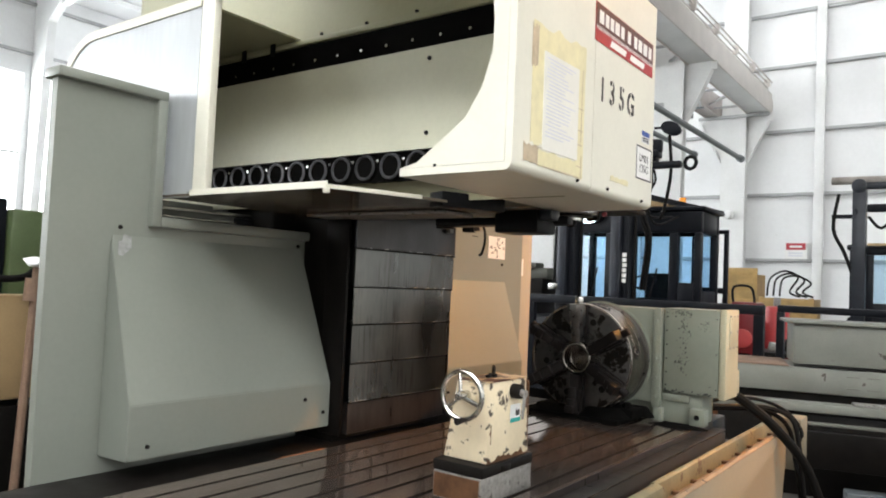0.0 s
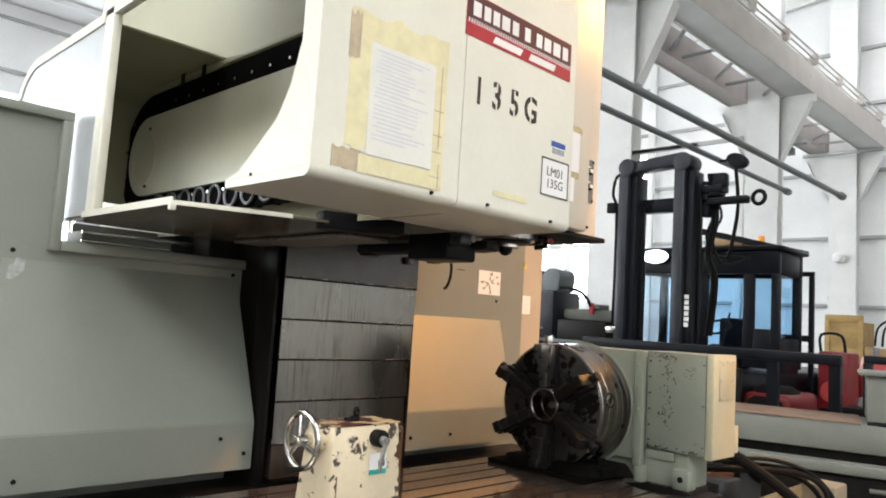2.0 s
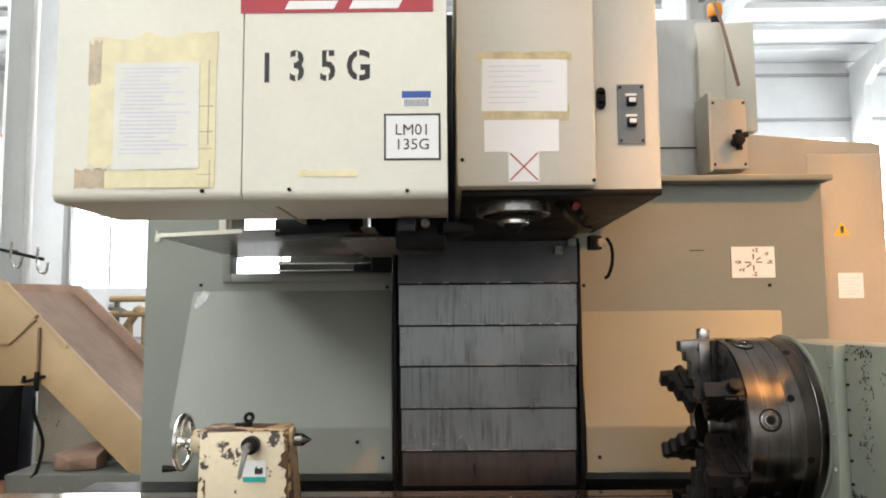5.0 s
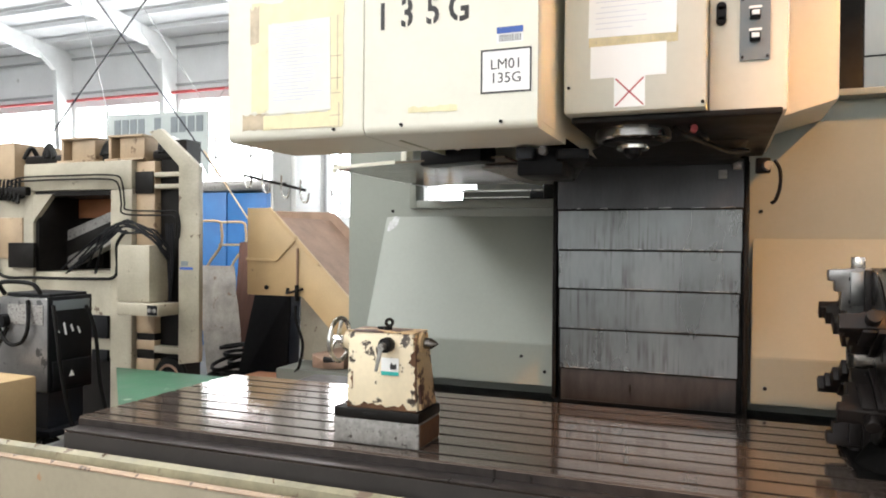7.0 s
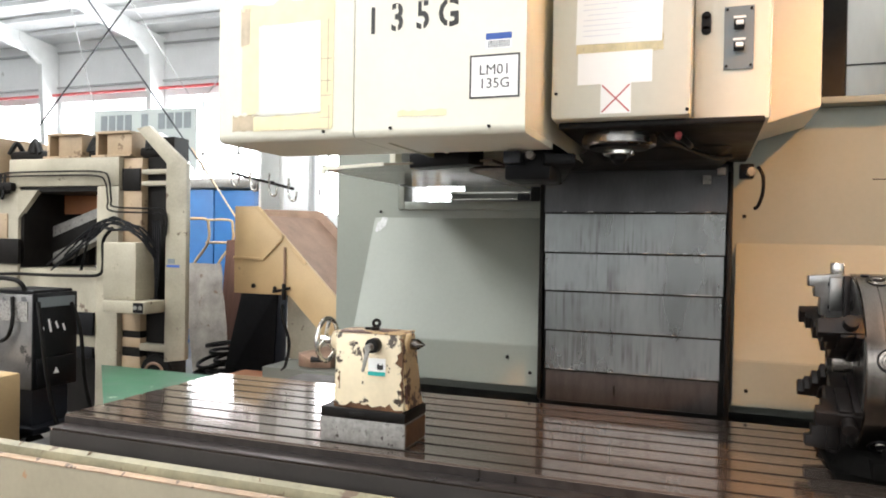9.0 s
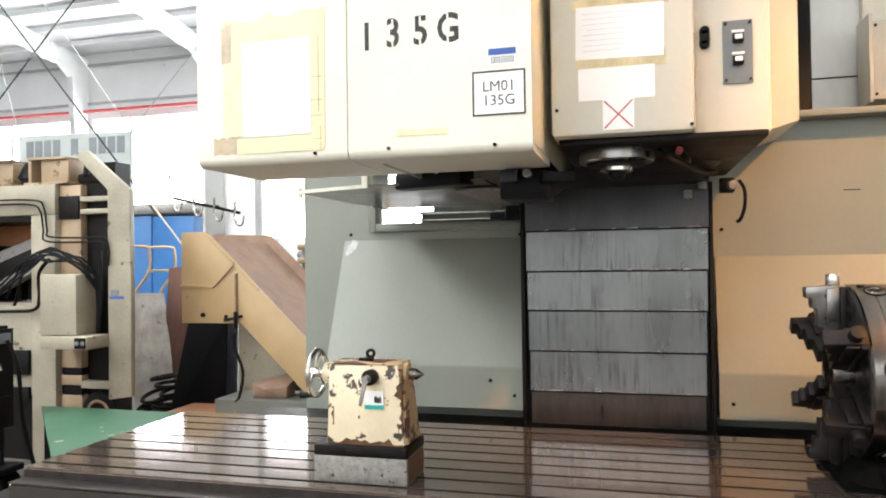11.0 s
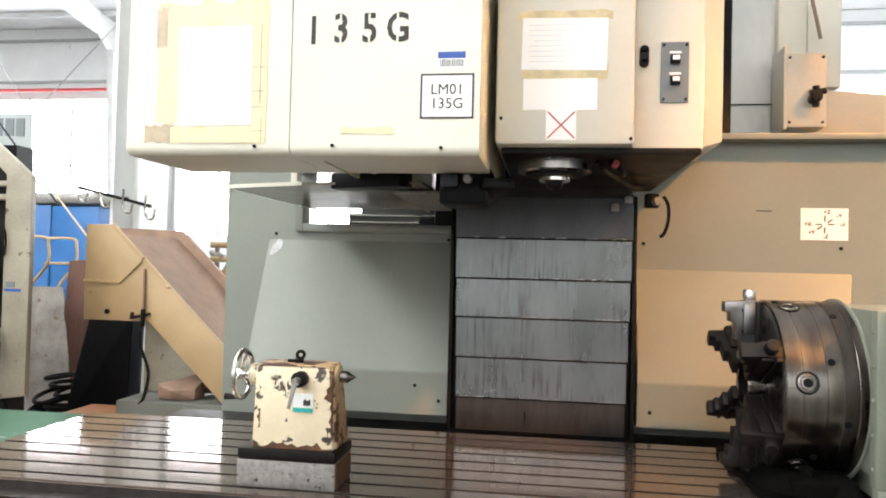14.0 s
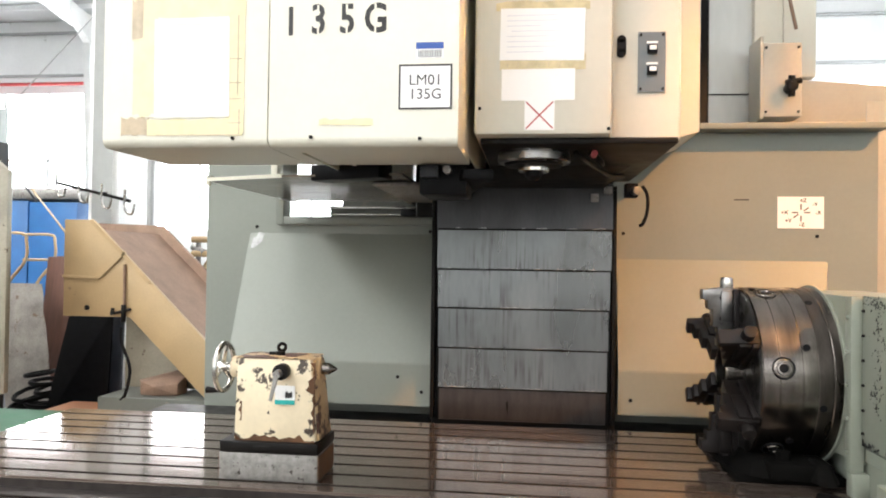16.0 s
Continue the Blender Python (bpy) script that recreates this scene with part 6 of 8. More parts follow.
cyl(s, (-3.1, 8.27, 3.52), (-2.9, 8.27, 3.52), 0.015, 8)
part("mirror", s, M_TRUCKBLACK, fl)
s = B()
tube(s, [(-2.92, 8.27, 3.42), (-2.9, 8.3, 3.0), (-2.98, 8.35, 2.6), (-3.05, 8.4, 2.45)], 0.02)
part("mast_hose", s, M_RUBBER, fl)
for k, w in enumerate((0.05, 0.055, 0.05, 0.055, 0.05, 0.05)):
    s = B()
    z = 1.68 + 0.06 * k
    box(s, -3.36, -3.36 + w, 8.052, 8.058, z, z + 0.046)
    part("maker_bar", s, M_WHITE, fl, "white lettering bar on the mast")
s = B()
box(s, -3.28, -3.2, 8.2, 8.34, 2.9, 3.3, 0.02)
box(s, -3.21, -3.05, 8.18, 8.34, 3.12, 3.2, 0.02)
box(s, -3.17, -3.0, 8.2, 8.32, 3.22, 3.38, 0.03)
part("valve_block", s, M_TRUCKBLACK, fl)
for k in range(2):
    s = B()
    x = -3.24 + 0.07 * k
    tube(s, [(x, 8.3, 3.3 - 0.1 * k), (x + 0.07, 8.35, 3.0 - 0.08 * k), (x - 0.05, 8.4, 2.7), (x + 0.03, 8.5, 2.5 - 0.1 * k), (x + 0.1, 9.1, 2.55)], 0.014, 8, 5)
    part("mast_hose", s, M_RUBBER, fl)
s = B()
box(s, -4.5, -1.75, 7.84, 7.94, 1.40, 1.50, 0.01)
carr = part("carriage", s, M_TRUCKBLACK, fl, "black load carriage")
s = B()
box(s, -4.5, -1.75, 7.84, 7.94, 0.35, 0.5, 0.01)
part("lower_bar", s, M_TRUCKBLACK, carr)
for x in (-4.45, -3.95, -3.3, -2.85, -2.35, -1.8):
    s = B()
    box(s, x - 0.05, x + 0.05, 7.86, 7.93, 0.5, 1.4)
    part("upright", s, M_TRUCKBLACK, carr)
for x in (-4.0, -2.7):
    s = B()
    box(s, x - 0.08, x + 0.08, 7.0, 7.84, 0.06, 0.12, 0.01)
    box(s, x - 0.08, x + 0.08, 7.78, 7.838, 0.12, 1.3, 0.01)
    part("fork", s, M_DARKSTEEL, carr)
# cab behind the mast
cab_bars = ((-4.78, -4.67, 9.45, 9.55, 1.25, 2.38), (-4.2, -3.76, 9.45, 9.55, 1.25, 2.38), (-3.3, -3.18, 9.45, 9.55, 1.25, 2.38), (-2.97, -2.88, 9.45, 9.55, 1.25, 2.38),
            (-4.78, -4.68, 10.15, 10.25, 1.25, 2.38), (-2.98, -2.88, 10.15, 10.25, 1.25, 2.38), (-4.78, -2.88, 9.45, 9.55, 2.381, 2.66), (-4.78, -2.88, 10.15, 10.25, 2.381, 2.66),
            (-4.78, -4.68, 9.551, 10.149, 2.381, 2.66), (-2.98, -2.88, 9.551, 10.149, 2.381, 2.66), (-2.98, -2.88, 9.551, 10.149, 1.2, 1.62), (-3.179, -2.971, 9.46, 9.54, 1.25, 1.72))
s = B()
for b6 in cab_bars:
    box(s, *b6, 0.012)
cab = part("cab_frame", s, M_TRUCKBLACK, fl, "black cab frame")
for b6 in ((-4.669, -4.201, 9.495, 9.505, 1.27, 2.38), (-3.759, -3.301, 9.495, 9.505, 1.27, 2.38), (-3.179, -2.971, 9.495, 9.505, 1.721, 2.38), (-2.935, -2.925, 9.551, 10.149, 1.621, 2.38), (-4.67, -2.98, 10.195, 10.205, 1.3, 2.38)):
    s = B()
    box(s, *b6)
    g = part("window", s, M_GLASS, cab, "clear blue-tinted cab glass")
    g.visible_shadow = False
for x in (-3.6, -4.45):
    s = B()
    bar(s, (x, 9.47, 1.3), (x + 0.14, 9.47, 1.9), 0.012, 0.02)
    part("wiper", s, M_BLACK, cab)
s = B()
box(s, -4.85, -2.82, 9.4, 10.3, 2.661, 2.72, 0.03)
part("cab_roof", s, M_TRUCKBLACK, fl)
s = B()
box(s, -3.75, -3.3, 9.42, 9.9, 2.721, 2.84, 0.03)
part("roof_unit", s, M_TAN, fl, "tan roof unit")
s = B()
bar(s, (-3.5, 8.4, 2.80), (-2.95, 10.6, 2.74), 0.06, 0.06)
part("stay", s, M_TRUCKBLACK, fl)
s = B()
cyl(s, (-3.35, 10.1, 2.721), (-3.35, 10.1, 2.92), 0.055, 16, 0.045)
part("beacon", s, M_AMBER, fl, "orange warning beacon")
# made-up glowing oval and its mount, for daylight showing through the cab
s = B()
cyl(s, (0, 9.37, 0), (0, 9.45, 0), 0.1, 32, bevel=0.01)
s.transform(Matrix.Translation((-4.44, 0, 2.6)) @ Matrix.Diagonal((2.1, 1, 1, 1)))
glow_back = part("work_lamp", s, M_TRUCKBLACK, cab)
s = B()
cyl(s, (0, 9.362, 0), (0, 9.369, 0), 0.088, 32)
s.transform(Matrix.Translation((-4.44, 0, 2.6)) @ Matrix.Diagonal((2.1, 1, 1, 1)))
part("lens", s, M_WINDOWGLOW, glow_back, "glowing oval for the bright windows beyond")
s = B()
box(s, -3.9, -3.4, 9.75, 10.1, 1.2, 1.5, 0.06)
box(s, -3.85, -3.45, 10.03, 10.13, 1.45, 1.85, 0.04)
part("seat", s, M_BLACK, fl)
s = B()
ring(s, (-3.8, 9.85, 1.72), (0, -0.5, 0.87), 0.18, 0.015, 24, 8)
part("steering_wheel", s, M_BLACK, fl)
s = B()
for b6 in ((-3.3, -2.8, 10.4, 10.46, 2.43, 2.49), (-3.3, -2.8, 10.4, 10.46, 0.9, 0.96), (-2.86, -2.8, 10.4, 10.46, 0.958, 2.432), (-3.3, -3.24, 10.4, 10.46, 0.958, 2.432), (-3.242, -2.858, 10.4, 10.46, 1.6, 1.68)):
    box(s, *b6, 0.01)
part("guard_frame", s, M_TRUCKBLACK, fl)
s = B()
box(s, -4.9, -3.0, 8.5, 12.6, 0.55, 1.22, 0.08)
part("chassis", s, M_TRUCKBLACK, fl)
s = B()
box(s, -3.0, -2.5, 8.75, 9.7, 0.75, 1.02, 0.08, 4)
part("fender", s, M_TRUCKRED, fl, "red fender")
s = B()
box(s, -3.0, -2.55, 11.2, 12.6, 0.7, 1.25, 0.12, 4)
part("fender", s, M_TRUCKRED, fl, "red fender")
for x in (-2.75, -4.85):
    for y in (9.1, 12.0):
        s = B()
        cyl(s, (x - 0.2, y, 0.55), (x + 0.2, y, 0.55), 0.55, 32, bevel=0.08)
        tyre = part("wheel", s, M_RUBBER, fl)
        s = B()
        cyl(s, (x + 0.17, y, 0.55), (x + 0.215, y, 0.55), 0.27, 24, bevel=0.02)
        part("rim", s, M_TRUCKRED, tyre)

# second forklift farther off
fb = thing("forklift", (-1.3, 14.6, 0), "black forklift with raised mast near the north wall", "forklift")
for x in (-1.74, -0.96):
    s = B()
    prism(s, [(x, 13.95), (x + 0.2, 13.95), (x + 0.2, 14.2), (x + 0.165, 14.2), (x + 0.165, 13.985), (x + 0.035, 13.985), (x + 0.035, 14.2), (x, 14.2)], "z", 0.15, 3.5, 0.005)
    mp = part("mast_post", s, M_MAST, fb)
    s = B()
    cyl(s, (x + 0.1, 13.94, 3.53), (x + 0.1, 14.2, 3.53), 0.12, 24, bevel=0.012)
    part("end_cap", s, M_MAST, mp)
s = B()
box(s, -1.62, -0.88, 13.96, 14.12, 3.47, 3.59, 0.02)
part("mast_crossbar", s, M_MAST, fb)
s = B()
box(s, -1.53, -0.97, 14.0, 14.15, 3.09, 3.22, 0.02)
part("mast_crossbar", s, M_TRUCKBLACK, fb)
s = B()
box(s, -1.53, -0.97, 14.02, 14.12, 2.36, 2.5, 0.02)
part("mast_crossbar", s, M_TRUCKBLACK, fb)
for b6 in ((-1.53, -1.42, 14.02, 14.1, 0.4, 2.355), (-1.06, -0.97, 14.02, 14.1, 0.4, 2.355), (-1.419, -1.061, 14.02, 14.1, 0.4, 1.55)):
    s = B()
    box(s, *b6, 0.008)
    part("dash_panel", s, M_TRUCKBLACK, fb)
s = B()
cyl(s, (-2.15, 14.6, 3.72), (-0.2, 14.6, 3.70), 0.07, 20)
part("mast_roller", s, M_STONE, fb, "pale grey roll across the mast top")
s = B()
box(s, -2.06, -1.745, 14.0, 14.06, 2.98, 3.05, 0.01)
part("lamp_arm", s, M_TRUCKBLACK, fb)
s = B()
tube(s, [(-1.95, 14.0, 3.4), (-2.02, 13.95, 2.8), (-1.85, 13.95, 2.4), (-1.72, 14.0, 2.0)], 0.03)
tube(s, [(-1.5, 14.0, 3.0), (-1.3, 13.9, 2.8), (-1.1, 14.0, 3.05)], 0.025)
part("mast_hose", s, M_RUBBER, fb)
s = B()
box(s, -1.95, -0.5, 15.0, 16.8, 0.5, 1.3, 0.1)
for x in (-1.85, -0.6):
    for y in (15.1, 16.6):
        box(s, x - 0.05, x + 0.05, y - 0.05, y + 0.05, 1.3, 2.5)
box(s, -1.95, -0.5, 15.0, 16.7, 2.5, 2.6, 0.03)
part("body", s, M_TRUCKBLACK, fb)
s = B()
box(s, -1.8, -0.65, 15.04, 15.05, 1.32, 2.48)
g = part("window", s, M_GLASS, fb)
g.visible_shadow = False
for x in (-1.85, -0.7):
    for y in (14.7, 16.3):
        s = B()
        cyl(s, (x - 0.15, y, 0.42), (x + 0.15, y, 0.42), 0.42, 28, bevel=0.05)
        part("wheel", s, M_RUBBER, fb)
s = B()
box(s, -1.5, -1.02, 13.9, 14.0, 2.51, 2.55)
box(s, -1.2, -1.08, 13.9, 13.98, 2.551, 2.64, 0.02)
part("shelf", s, M_TAN, fb)

# beds of other machines
bed = thing("machine_bed", (-1.7, 6.9, 0), "long worn grey-green machine bed with slideways", "machine bed")
plain([(-2.6, 1.6, 6.75, 7.5, 0.785, 1.0, 0.012)], bed, M_BEDPALE, "slide")
plain([(-2.6, -1.34, 6.74, 7.5, 1.001, 1.012, 0.003)], bed, M_BROWN, "slide_top", "dusty brown top")
sad = plain([(-1.3, -0.25, 6.85, 7.45, 1.02, 1.37, 0.012), (-1.36, -0.2, 6.8, 7.5, 1.371, 1.40, 0.008)], bed, M_BEDPALE, "saddle")
plain([(-0.2, 1.6, 6.78, 7.4, 1.001, 1.12, 0.02)], bed, M_BEDWORN, "slide_end")
# near-black filling paints the shade of the gap between the slides
plain([(-2.55, 1.6, 6.8, 7.45, 0.66, 0.784)], bed, M_DARKSTEEL, "way_gap", "slot between the slides, coloured black for shade")
plain([(-2.2, 1.6, 6.35, 6.52, 0.675, 0.75, 0.012)], bed, M_BEDPALE, "lower_slide")
plain([(-0.9, -0.62, 6.38, 6.5, 0.751, 0.772, 0.008)], bed, M_CAST, "stop_bracket")
plain([(-0.6, -0.5, 6.25, 6.349, 0.632, 0.70, 0.01)], bed, M_DARKSTEEL, "stop_block")
# the base's shade is put into its near-black colour
plain([(-2.0, 1.5, 6.4, 7.3, 0.0, 0.66, 0.01)], bed, M_DARKSTEEL, "base", "base coloured dark for its shade")
plain([(-1.3, 1.2, 6.12, 6.2, 0.612, 0.63, 0.004)], bed, M_BEDWORN, "ledge")
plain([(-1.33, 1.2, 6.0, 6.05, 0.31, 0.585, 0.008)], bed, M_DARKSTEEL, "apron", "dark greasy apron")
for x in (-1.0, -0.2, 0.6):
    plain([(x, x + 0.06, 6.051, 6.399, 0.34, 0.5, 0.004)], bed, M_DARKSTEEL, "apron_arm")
for x in (-0.9, -0.75):
    for z in (0.84, 0.94):
        plain([(x, x + 0.1, 6.744, 6.75, z, z + 0.01)], bed, M_BEDWORN, "scale_strip")
plain([(-1.0, -0.55, 5.98, 6.15, 0.0, 0.16, 0.01)], bed, M_PANELGREY, "floor_tray", "grey steel tray on the floor")
s = B()
tube(s, [(-1.3, 6.78, 1.005), (-0.95, 6.74, 1.012), (-0.7, 6.77, 1.006), (-0.3, 6.75, 1.012)], 0.009, 8, 6)
part("cable", s, M_RUBBER, bed)
s = B()
tube(s, [(-0.45, 6.8, 1.03), (-0.5, 6.79, 1.15), (-0.43, 6.78, 1.22), (-0.37, 6.79, 1.15), (-0.4, 6.8, 1.03)], 0.02, 8, 6)
part("cable_loop", s, M_RUBBER, bed)
bed.rotation_euler[2] = radians(16)
rack = thing("steel_rack", (-0.8, 9.0, 0), "low black steel stock rack", "rack")
plain([(-1.85, 0.6, 8.95, 9.05, 1.42, 1.50, 0.008)], rack, M_TRUCKBLACK, "top_rail")
for x in (-1.82, -0.6, 0.55):
    plain([(x - 0.04, x + 0.04, 8.96, 9.04, 0, 1.42, 0.005)], rack, M_TRUCKBLACK, "leg")
plain([(-1.78, 0.51, 8.97, 9.03, 0.5, 0.57)], rack, M_TRUCKBLACK, "lower_rail")
# control terminal by the bed
ct = thing("control_terminal", (-0.3, 5.3, 0), "grey control terminal with a lit cyan screen", "terminal")
plain([(-0.40, 0.1, 5.2, 5.5, 0.74, 1.125, 0.015)], ct, M_BEDWORN, "casing")
plain([(-0.365, 0.06, 5.192, 5.199, 0.85, 1.10)], ct, M_BLACK, "bezel")
plain([(-0.335, 0.03, 5.186, 5.191, 0.875, 1.085)], ct, M_SCREEN, "screen", "lit cyan screen")
plain([(-0.365, 0.06, 5.13, 5.199, 0.76, 0.83, 0.005)], ct, M_DARKSTEEL, "keypad")
plain([(-0.38, 0.1, 5.16, 5.5, 0.60, 0.738, 0.01)], ct, M_BEDWORN, "lower_case")
plain([(-0.2, -0.1, 5.3, 5.42, 0, 0.6, 0.01)], ct, M_BEDGREY, "stand")
wb = thing("wooden_crate", (-0.17, 4.6, 0), "open raw timber crate on the floor", "crate")
for b6 in ((-0.39, 0.3, 4.60, 4.63, 0.0, 0.50, 0.003), (-0.39, -0.36, 4.63, 5.05, 0.0, 0.50, 0.003), (0.27, 0.3, 4.63, 5.05, 0.0, 0.50, 0.003), (-0.36, 0.27, 4.63, 5.05, 0.40, 0.43, 0.003)):
    plain([b6], wb, M_WOOD, "board")

# crates and hoses by the north wall
for k, b6 in enumerate(((-4.35, -3.68, 15.9, 16.7, 0.0, 2.05), (-3.62, -2.6, 15.8, 16.7, 0.0, 1.58), (-3.1, -2.5, 15.6, 15.78, 0.0, 1.3))):
    c = thing("crate", ((b6[0] + b6[1]) / 2, (b6[2] + b6[3]) / 2, 0), "yellow-tan timber crate by the wall", "crate", "crates by the wall")
    plain([(b6[0] + 0.02, b6[1] - 0.02, b6[2] + 0.02, b6[3] - 0.02, 0.0, b6[5] - 0.02)], c, M_WOOD, "body")
    for z in np.arange(0.1, b6[5], 0.32):
        plain([(b6[0], b6[1], b6[2], b6[2] + 0.019, z, z + 0.14, 0.004)], c, M_WOOD, "slat")
    for x in (b6[0], b6[1] - 0.09):
        plain([(x, x + 0.09, b6[2] - 0.02, b6[2] - 0.001, 0.0, b6[5], 0.004)], c, M_WOOD, "batten")
for k in range(3):
    s = B()
    x = -3.2 + 0.12 * k
    tube(s, [(x - 0.3, 15.95, 1.60), (x - 0.25, 15.98, 1.95), (x, 16.05, 2.12 - 0.05 * k), (x + 0.25, 16.1, 2.0 - 0.06 * k), (x + 0.1, 16.1, 1.7), (x + 0.3, 16.1, 1.6)], 0.02, 8, 6)
    solid("hose", s, M_RUBBER, "dark coiled hose lying on a crate", "hose", "hoses on the crate")
sgn = thing("wall_sign", (-4.45, 23.85, 2.9), "small red and white safety sign on the wall girt", "sign")
plain([(-4.75, -4.15, 23.84, 23.87, 2.75, 3.25)], sgn, M_WHITE, "board")
plain([(-4.72, -4.18, 23.835, 23.839, 3.02, 3.22)], sgn, M_REDSIGN, "red_band")
plain([(-4.62, -4.28, 23.83, 23.834, 3.09, 3.15)], sgn, M_WHITE, "print_bar")
for z in (2.82, 2.9):
    plain([(-4.65, -4.25, 23.835, 23.839, z, z + 0.04)], sgn, M_PRINT, "print_bar")
wl = thing("wall_bell", (-7.0, 23.68, 3.9), "round white alarm bell on the wall", "bell")
s = B()
cyl(s, (-6.25, 23.0, 4.05), (-6.25, 23.36, 4.05), 0.13, 24, bevel=0.03)
part("gong", s, M_STRUCT, wl)
cart = thing("red_compressor", (-2.63, 10.5, 0), "red wheeled compressor with tube handle beside the forklift", "compressor")
plain([(-2.78, -2.43, 10.5, 11.0, 0.35, 1.5, 0.04)], cart, M_TRUCKRED, "housing")
s = B()
tube(s, [(-2.75, 10.55, 1.48), (-2.75, 10.55, 1.7), (-2.52, 10.55, 1.7), (-2.47, 10.55, 1.48)], 0.018, 8, 5)
part("handle", s, M_DARKSTEEL, cart)
s = B()
cyl(s, (-2.6, 10.44, 1.0), (-2.6, 10.499, 1.0), 0.13, 28, bevel=0.02)
part("fan_cover", s, M_RED_PIPE, cart, "bright red round cover")
plain([(-2.74, -2.5, 10.49, 10.499, 0.62, 0.8)], cart, M_DARKSTEEL, "grille")
for x in (-2.84, -2.37):
    s = B()
    cyl(s, (x - 0.05, 10.7, 0.28), (x + 0.05, 10.7, 0.28), 0.28, 24, bevel=0.02)
    part("wheel", s, M_RUBBER, cart)
tank = thing("gas_cylinder", (-2.2, 11.5, 0), "short red gas cylinder standing on the floor", "cylinder")
s = B()
cyl(s, (-2.38, 11.5, 0.02), (-2.38, 11.5, 1.45), 0.17, 28, bevel=0.06)
part("body", s, M_RED_PIPE, tank)
s = B()
cyl(s, (-2.38, 11.5, 1.45), (-2.38, 11.5, 1.58), 0.05, 16, bevel=0.01)
part("valve", s, M_CAST, tank)
bench = thing("tool_bench", (-1.9, 9.6, 0), "low dark bench cluttered with grey parts", "bench")
plain([(-2.2, -1.2, 9.4, 10.0, 0.86, 0.92, 0.006)], bench, M_DARKSTEEL, "top")
for x in (-2.15, -1.25):
    for y in (9.45, 9.95):
        plain([(x - 0.03, x + 0.03, y - 0.03, y + 0.03, 0, 0.86)], bench, M_DARKSTEEL, "leg")
for k in range(5):
    x = -2.05 + 0.2 * k
    q = B()
    cyl(q, (x, 9.7, 0.92), (x + 0.02, 9.7, 1.02 + 0.05 * (k * 7 % 3)), 0.06 + 0.015 * (k % 2), 14, bevel=0.01)
    solid("machine_part", q, (M_CAST, M_DARKSTEEL, M_BLUE)[k % 3], "small turned machine part on the bench", "machine part", "parts on the bench")

# dark lathe in the next bay, with its motor, a swung arm and machine parts heaped on its far end
la = thing("lathe", (-7.2, 9.4, 0), "dark oily lathe with pale blue headstock and grey motor", "lathe")
plain([(-9.7, -5.0, 9.02, 9.8, 0.0, 1.38, 0.02)], la, M_DARKSTEEL, "bed")
plain([(-9.7, -5.0, 8.98, 9.02, 1.385, 1.425, 0.006)], la, M_PANELGREY, "rail", "worn grey slide rail")
plain([(-5.75, -4.95, 9.06, 9.7, 1.38, 1.70, 0.02)], la, M_DARKSTEEL, "saddle", "black oily saddle")
plain([(-5.75, -4.95, 9.2, 9.6, 1.701, 1.86, 0.03), (-5.3, -5.12, 9.15, 9.4, 1.86, 1.93, 0.02)], la, M_BEDGREY, "carriage", "grey carriage")
plain([(-6.85, -6.43, 9.0, 9.7, 1.25, 2.15, 0.025)], la, M_PALEBLUE, "headstock", "pale blue-grey headstock cover")
plain([(-6.429, -5.82, 9.04, 9.7, 1.381, 2.1, 0.025)], la, M_MAST, "gearbox", "dark gearbox")
plain([(-6.2, -5.98, 9.02, 9.038, 1.55, 1.58, 0.003)], la, M_PANELGREY, "name_strip")
plain([(-7.05, -6.851, 9.02, 9.6, 1.25, 2.14, 0.02)], la, M_OLIVE, "end_cover", "olive end cover")
s = B()
prism(s, [(-6.13, 2.101), (-5.8, 2.101), (-5.77, 2.32), (-5.81, 2.40), (-5.89, 2.43), (-6.02, 2.42), (-6.08, 2.34)], "y", 9.1, 9.5, 0.02)
motor = part("motor_housing", s, M_PANELGREY, la, "grey slanted motor housing")
s = B()
cyl(s, (-6.09, 9.2, 2.35), (-6.24, 9.18, 2.33), 0.055, 16, 0.075, bevel=0.01)
part("lamp_head", s, M_BLACK, motor, "small black lamp head")
s = B()
cyl(s, (-6.241, 9.18, 2.33), (-6.25, 9.179, 2.329), 0.062, 16)
part("lamp_glass", s, M_WHITE, motor, "white lamp glass")
for pts, r in (([(-5.78, 9.15, 2.15), (-5.6, 9.1, 2.14), (-5.4, 9.1, 2.09), (-5.28, 9.1, 1.98), (-5.25, 9.15, 1.86)], 0.022), ([(-6.24, 9.2, 2.3), (-6.45, 9.15, 2.24), (-6.8, 9.1, 2.2), (-7.0, 9.1, 2.17), (-7.02, 9.1, 2.14)], 0.016)):
    s = B()
    tube(s, pts, r)
    part("cable", s, M_RUBBER, la)
s = B()
cyl(s, (-5.25, 9.15, 1.80), (-5.25, 9.15, 1.95), 0.035, 12, bevel=0.006)
part("plug", s, M_REDSIGN, la, "red plug")
s = B()
cyl(s, (-7.06, 8.98, 2.03), (-7.06, 9.03, 2.03), 0.075, 20, bevel=0.015)
hub = part("crank_hub", s, M_BLACK, la, "black crank hub")
s = B()
bar(s, (-7.05, 8.965, 2.0), (-7.04, 8.96, 1.42), 0.018, 0.022, 0.004)
part("crank_arm", s, M_BLACK, hub)
s = B()
prism(s, [(-8.08, 1.80), (-7.75, 1.82), (-7.06, 1.80), (-7.06, 2.10), (-7.45, 2.07), (-7.8, 1.96), (-8.08, 1.86)], "y", 9.05, 9.3, 0.03)
part("swing_arm", s, M_BEDPALE, la, "olive tapered swing arm")
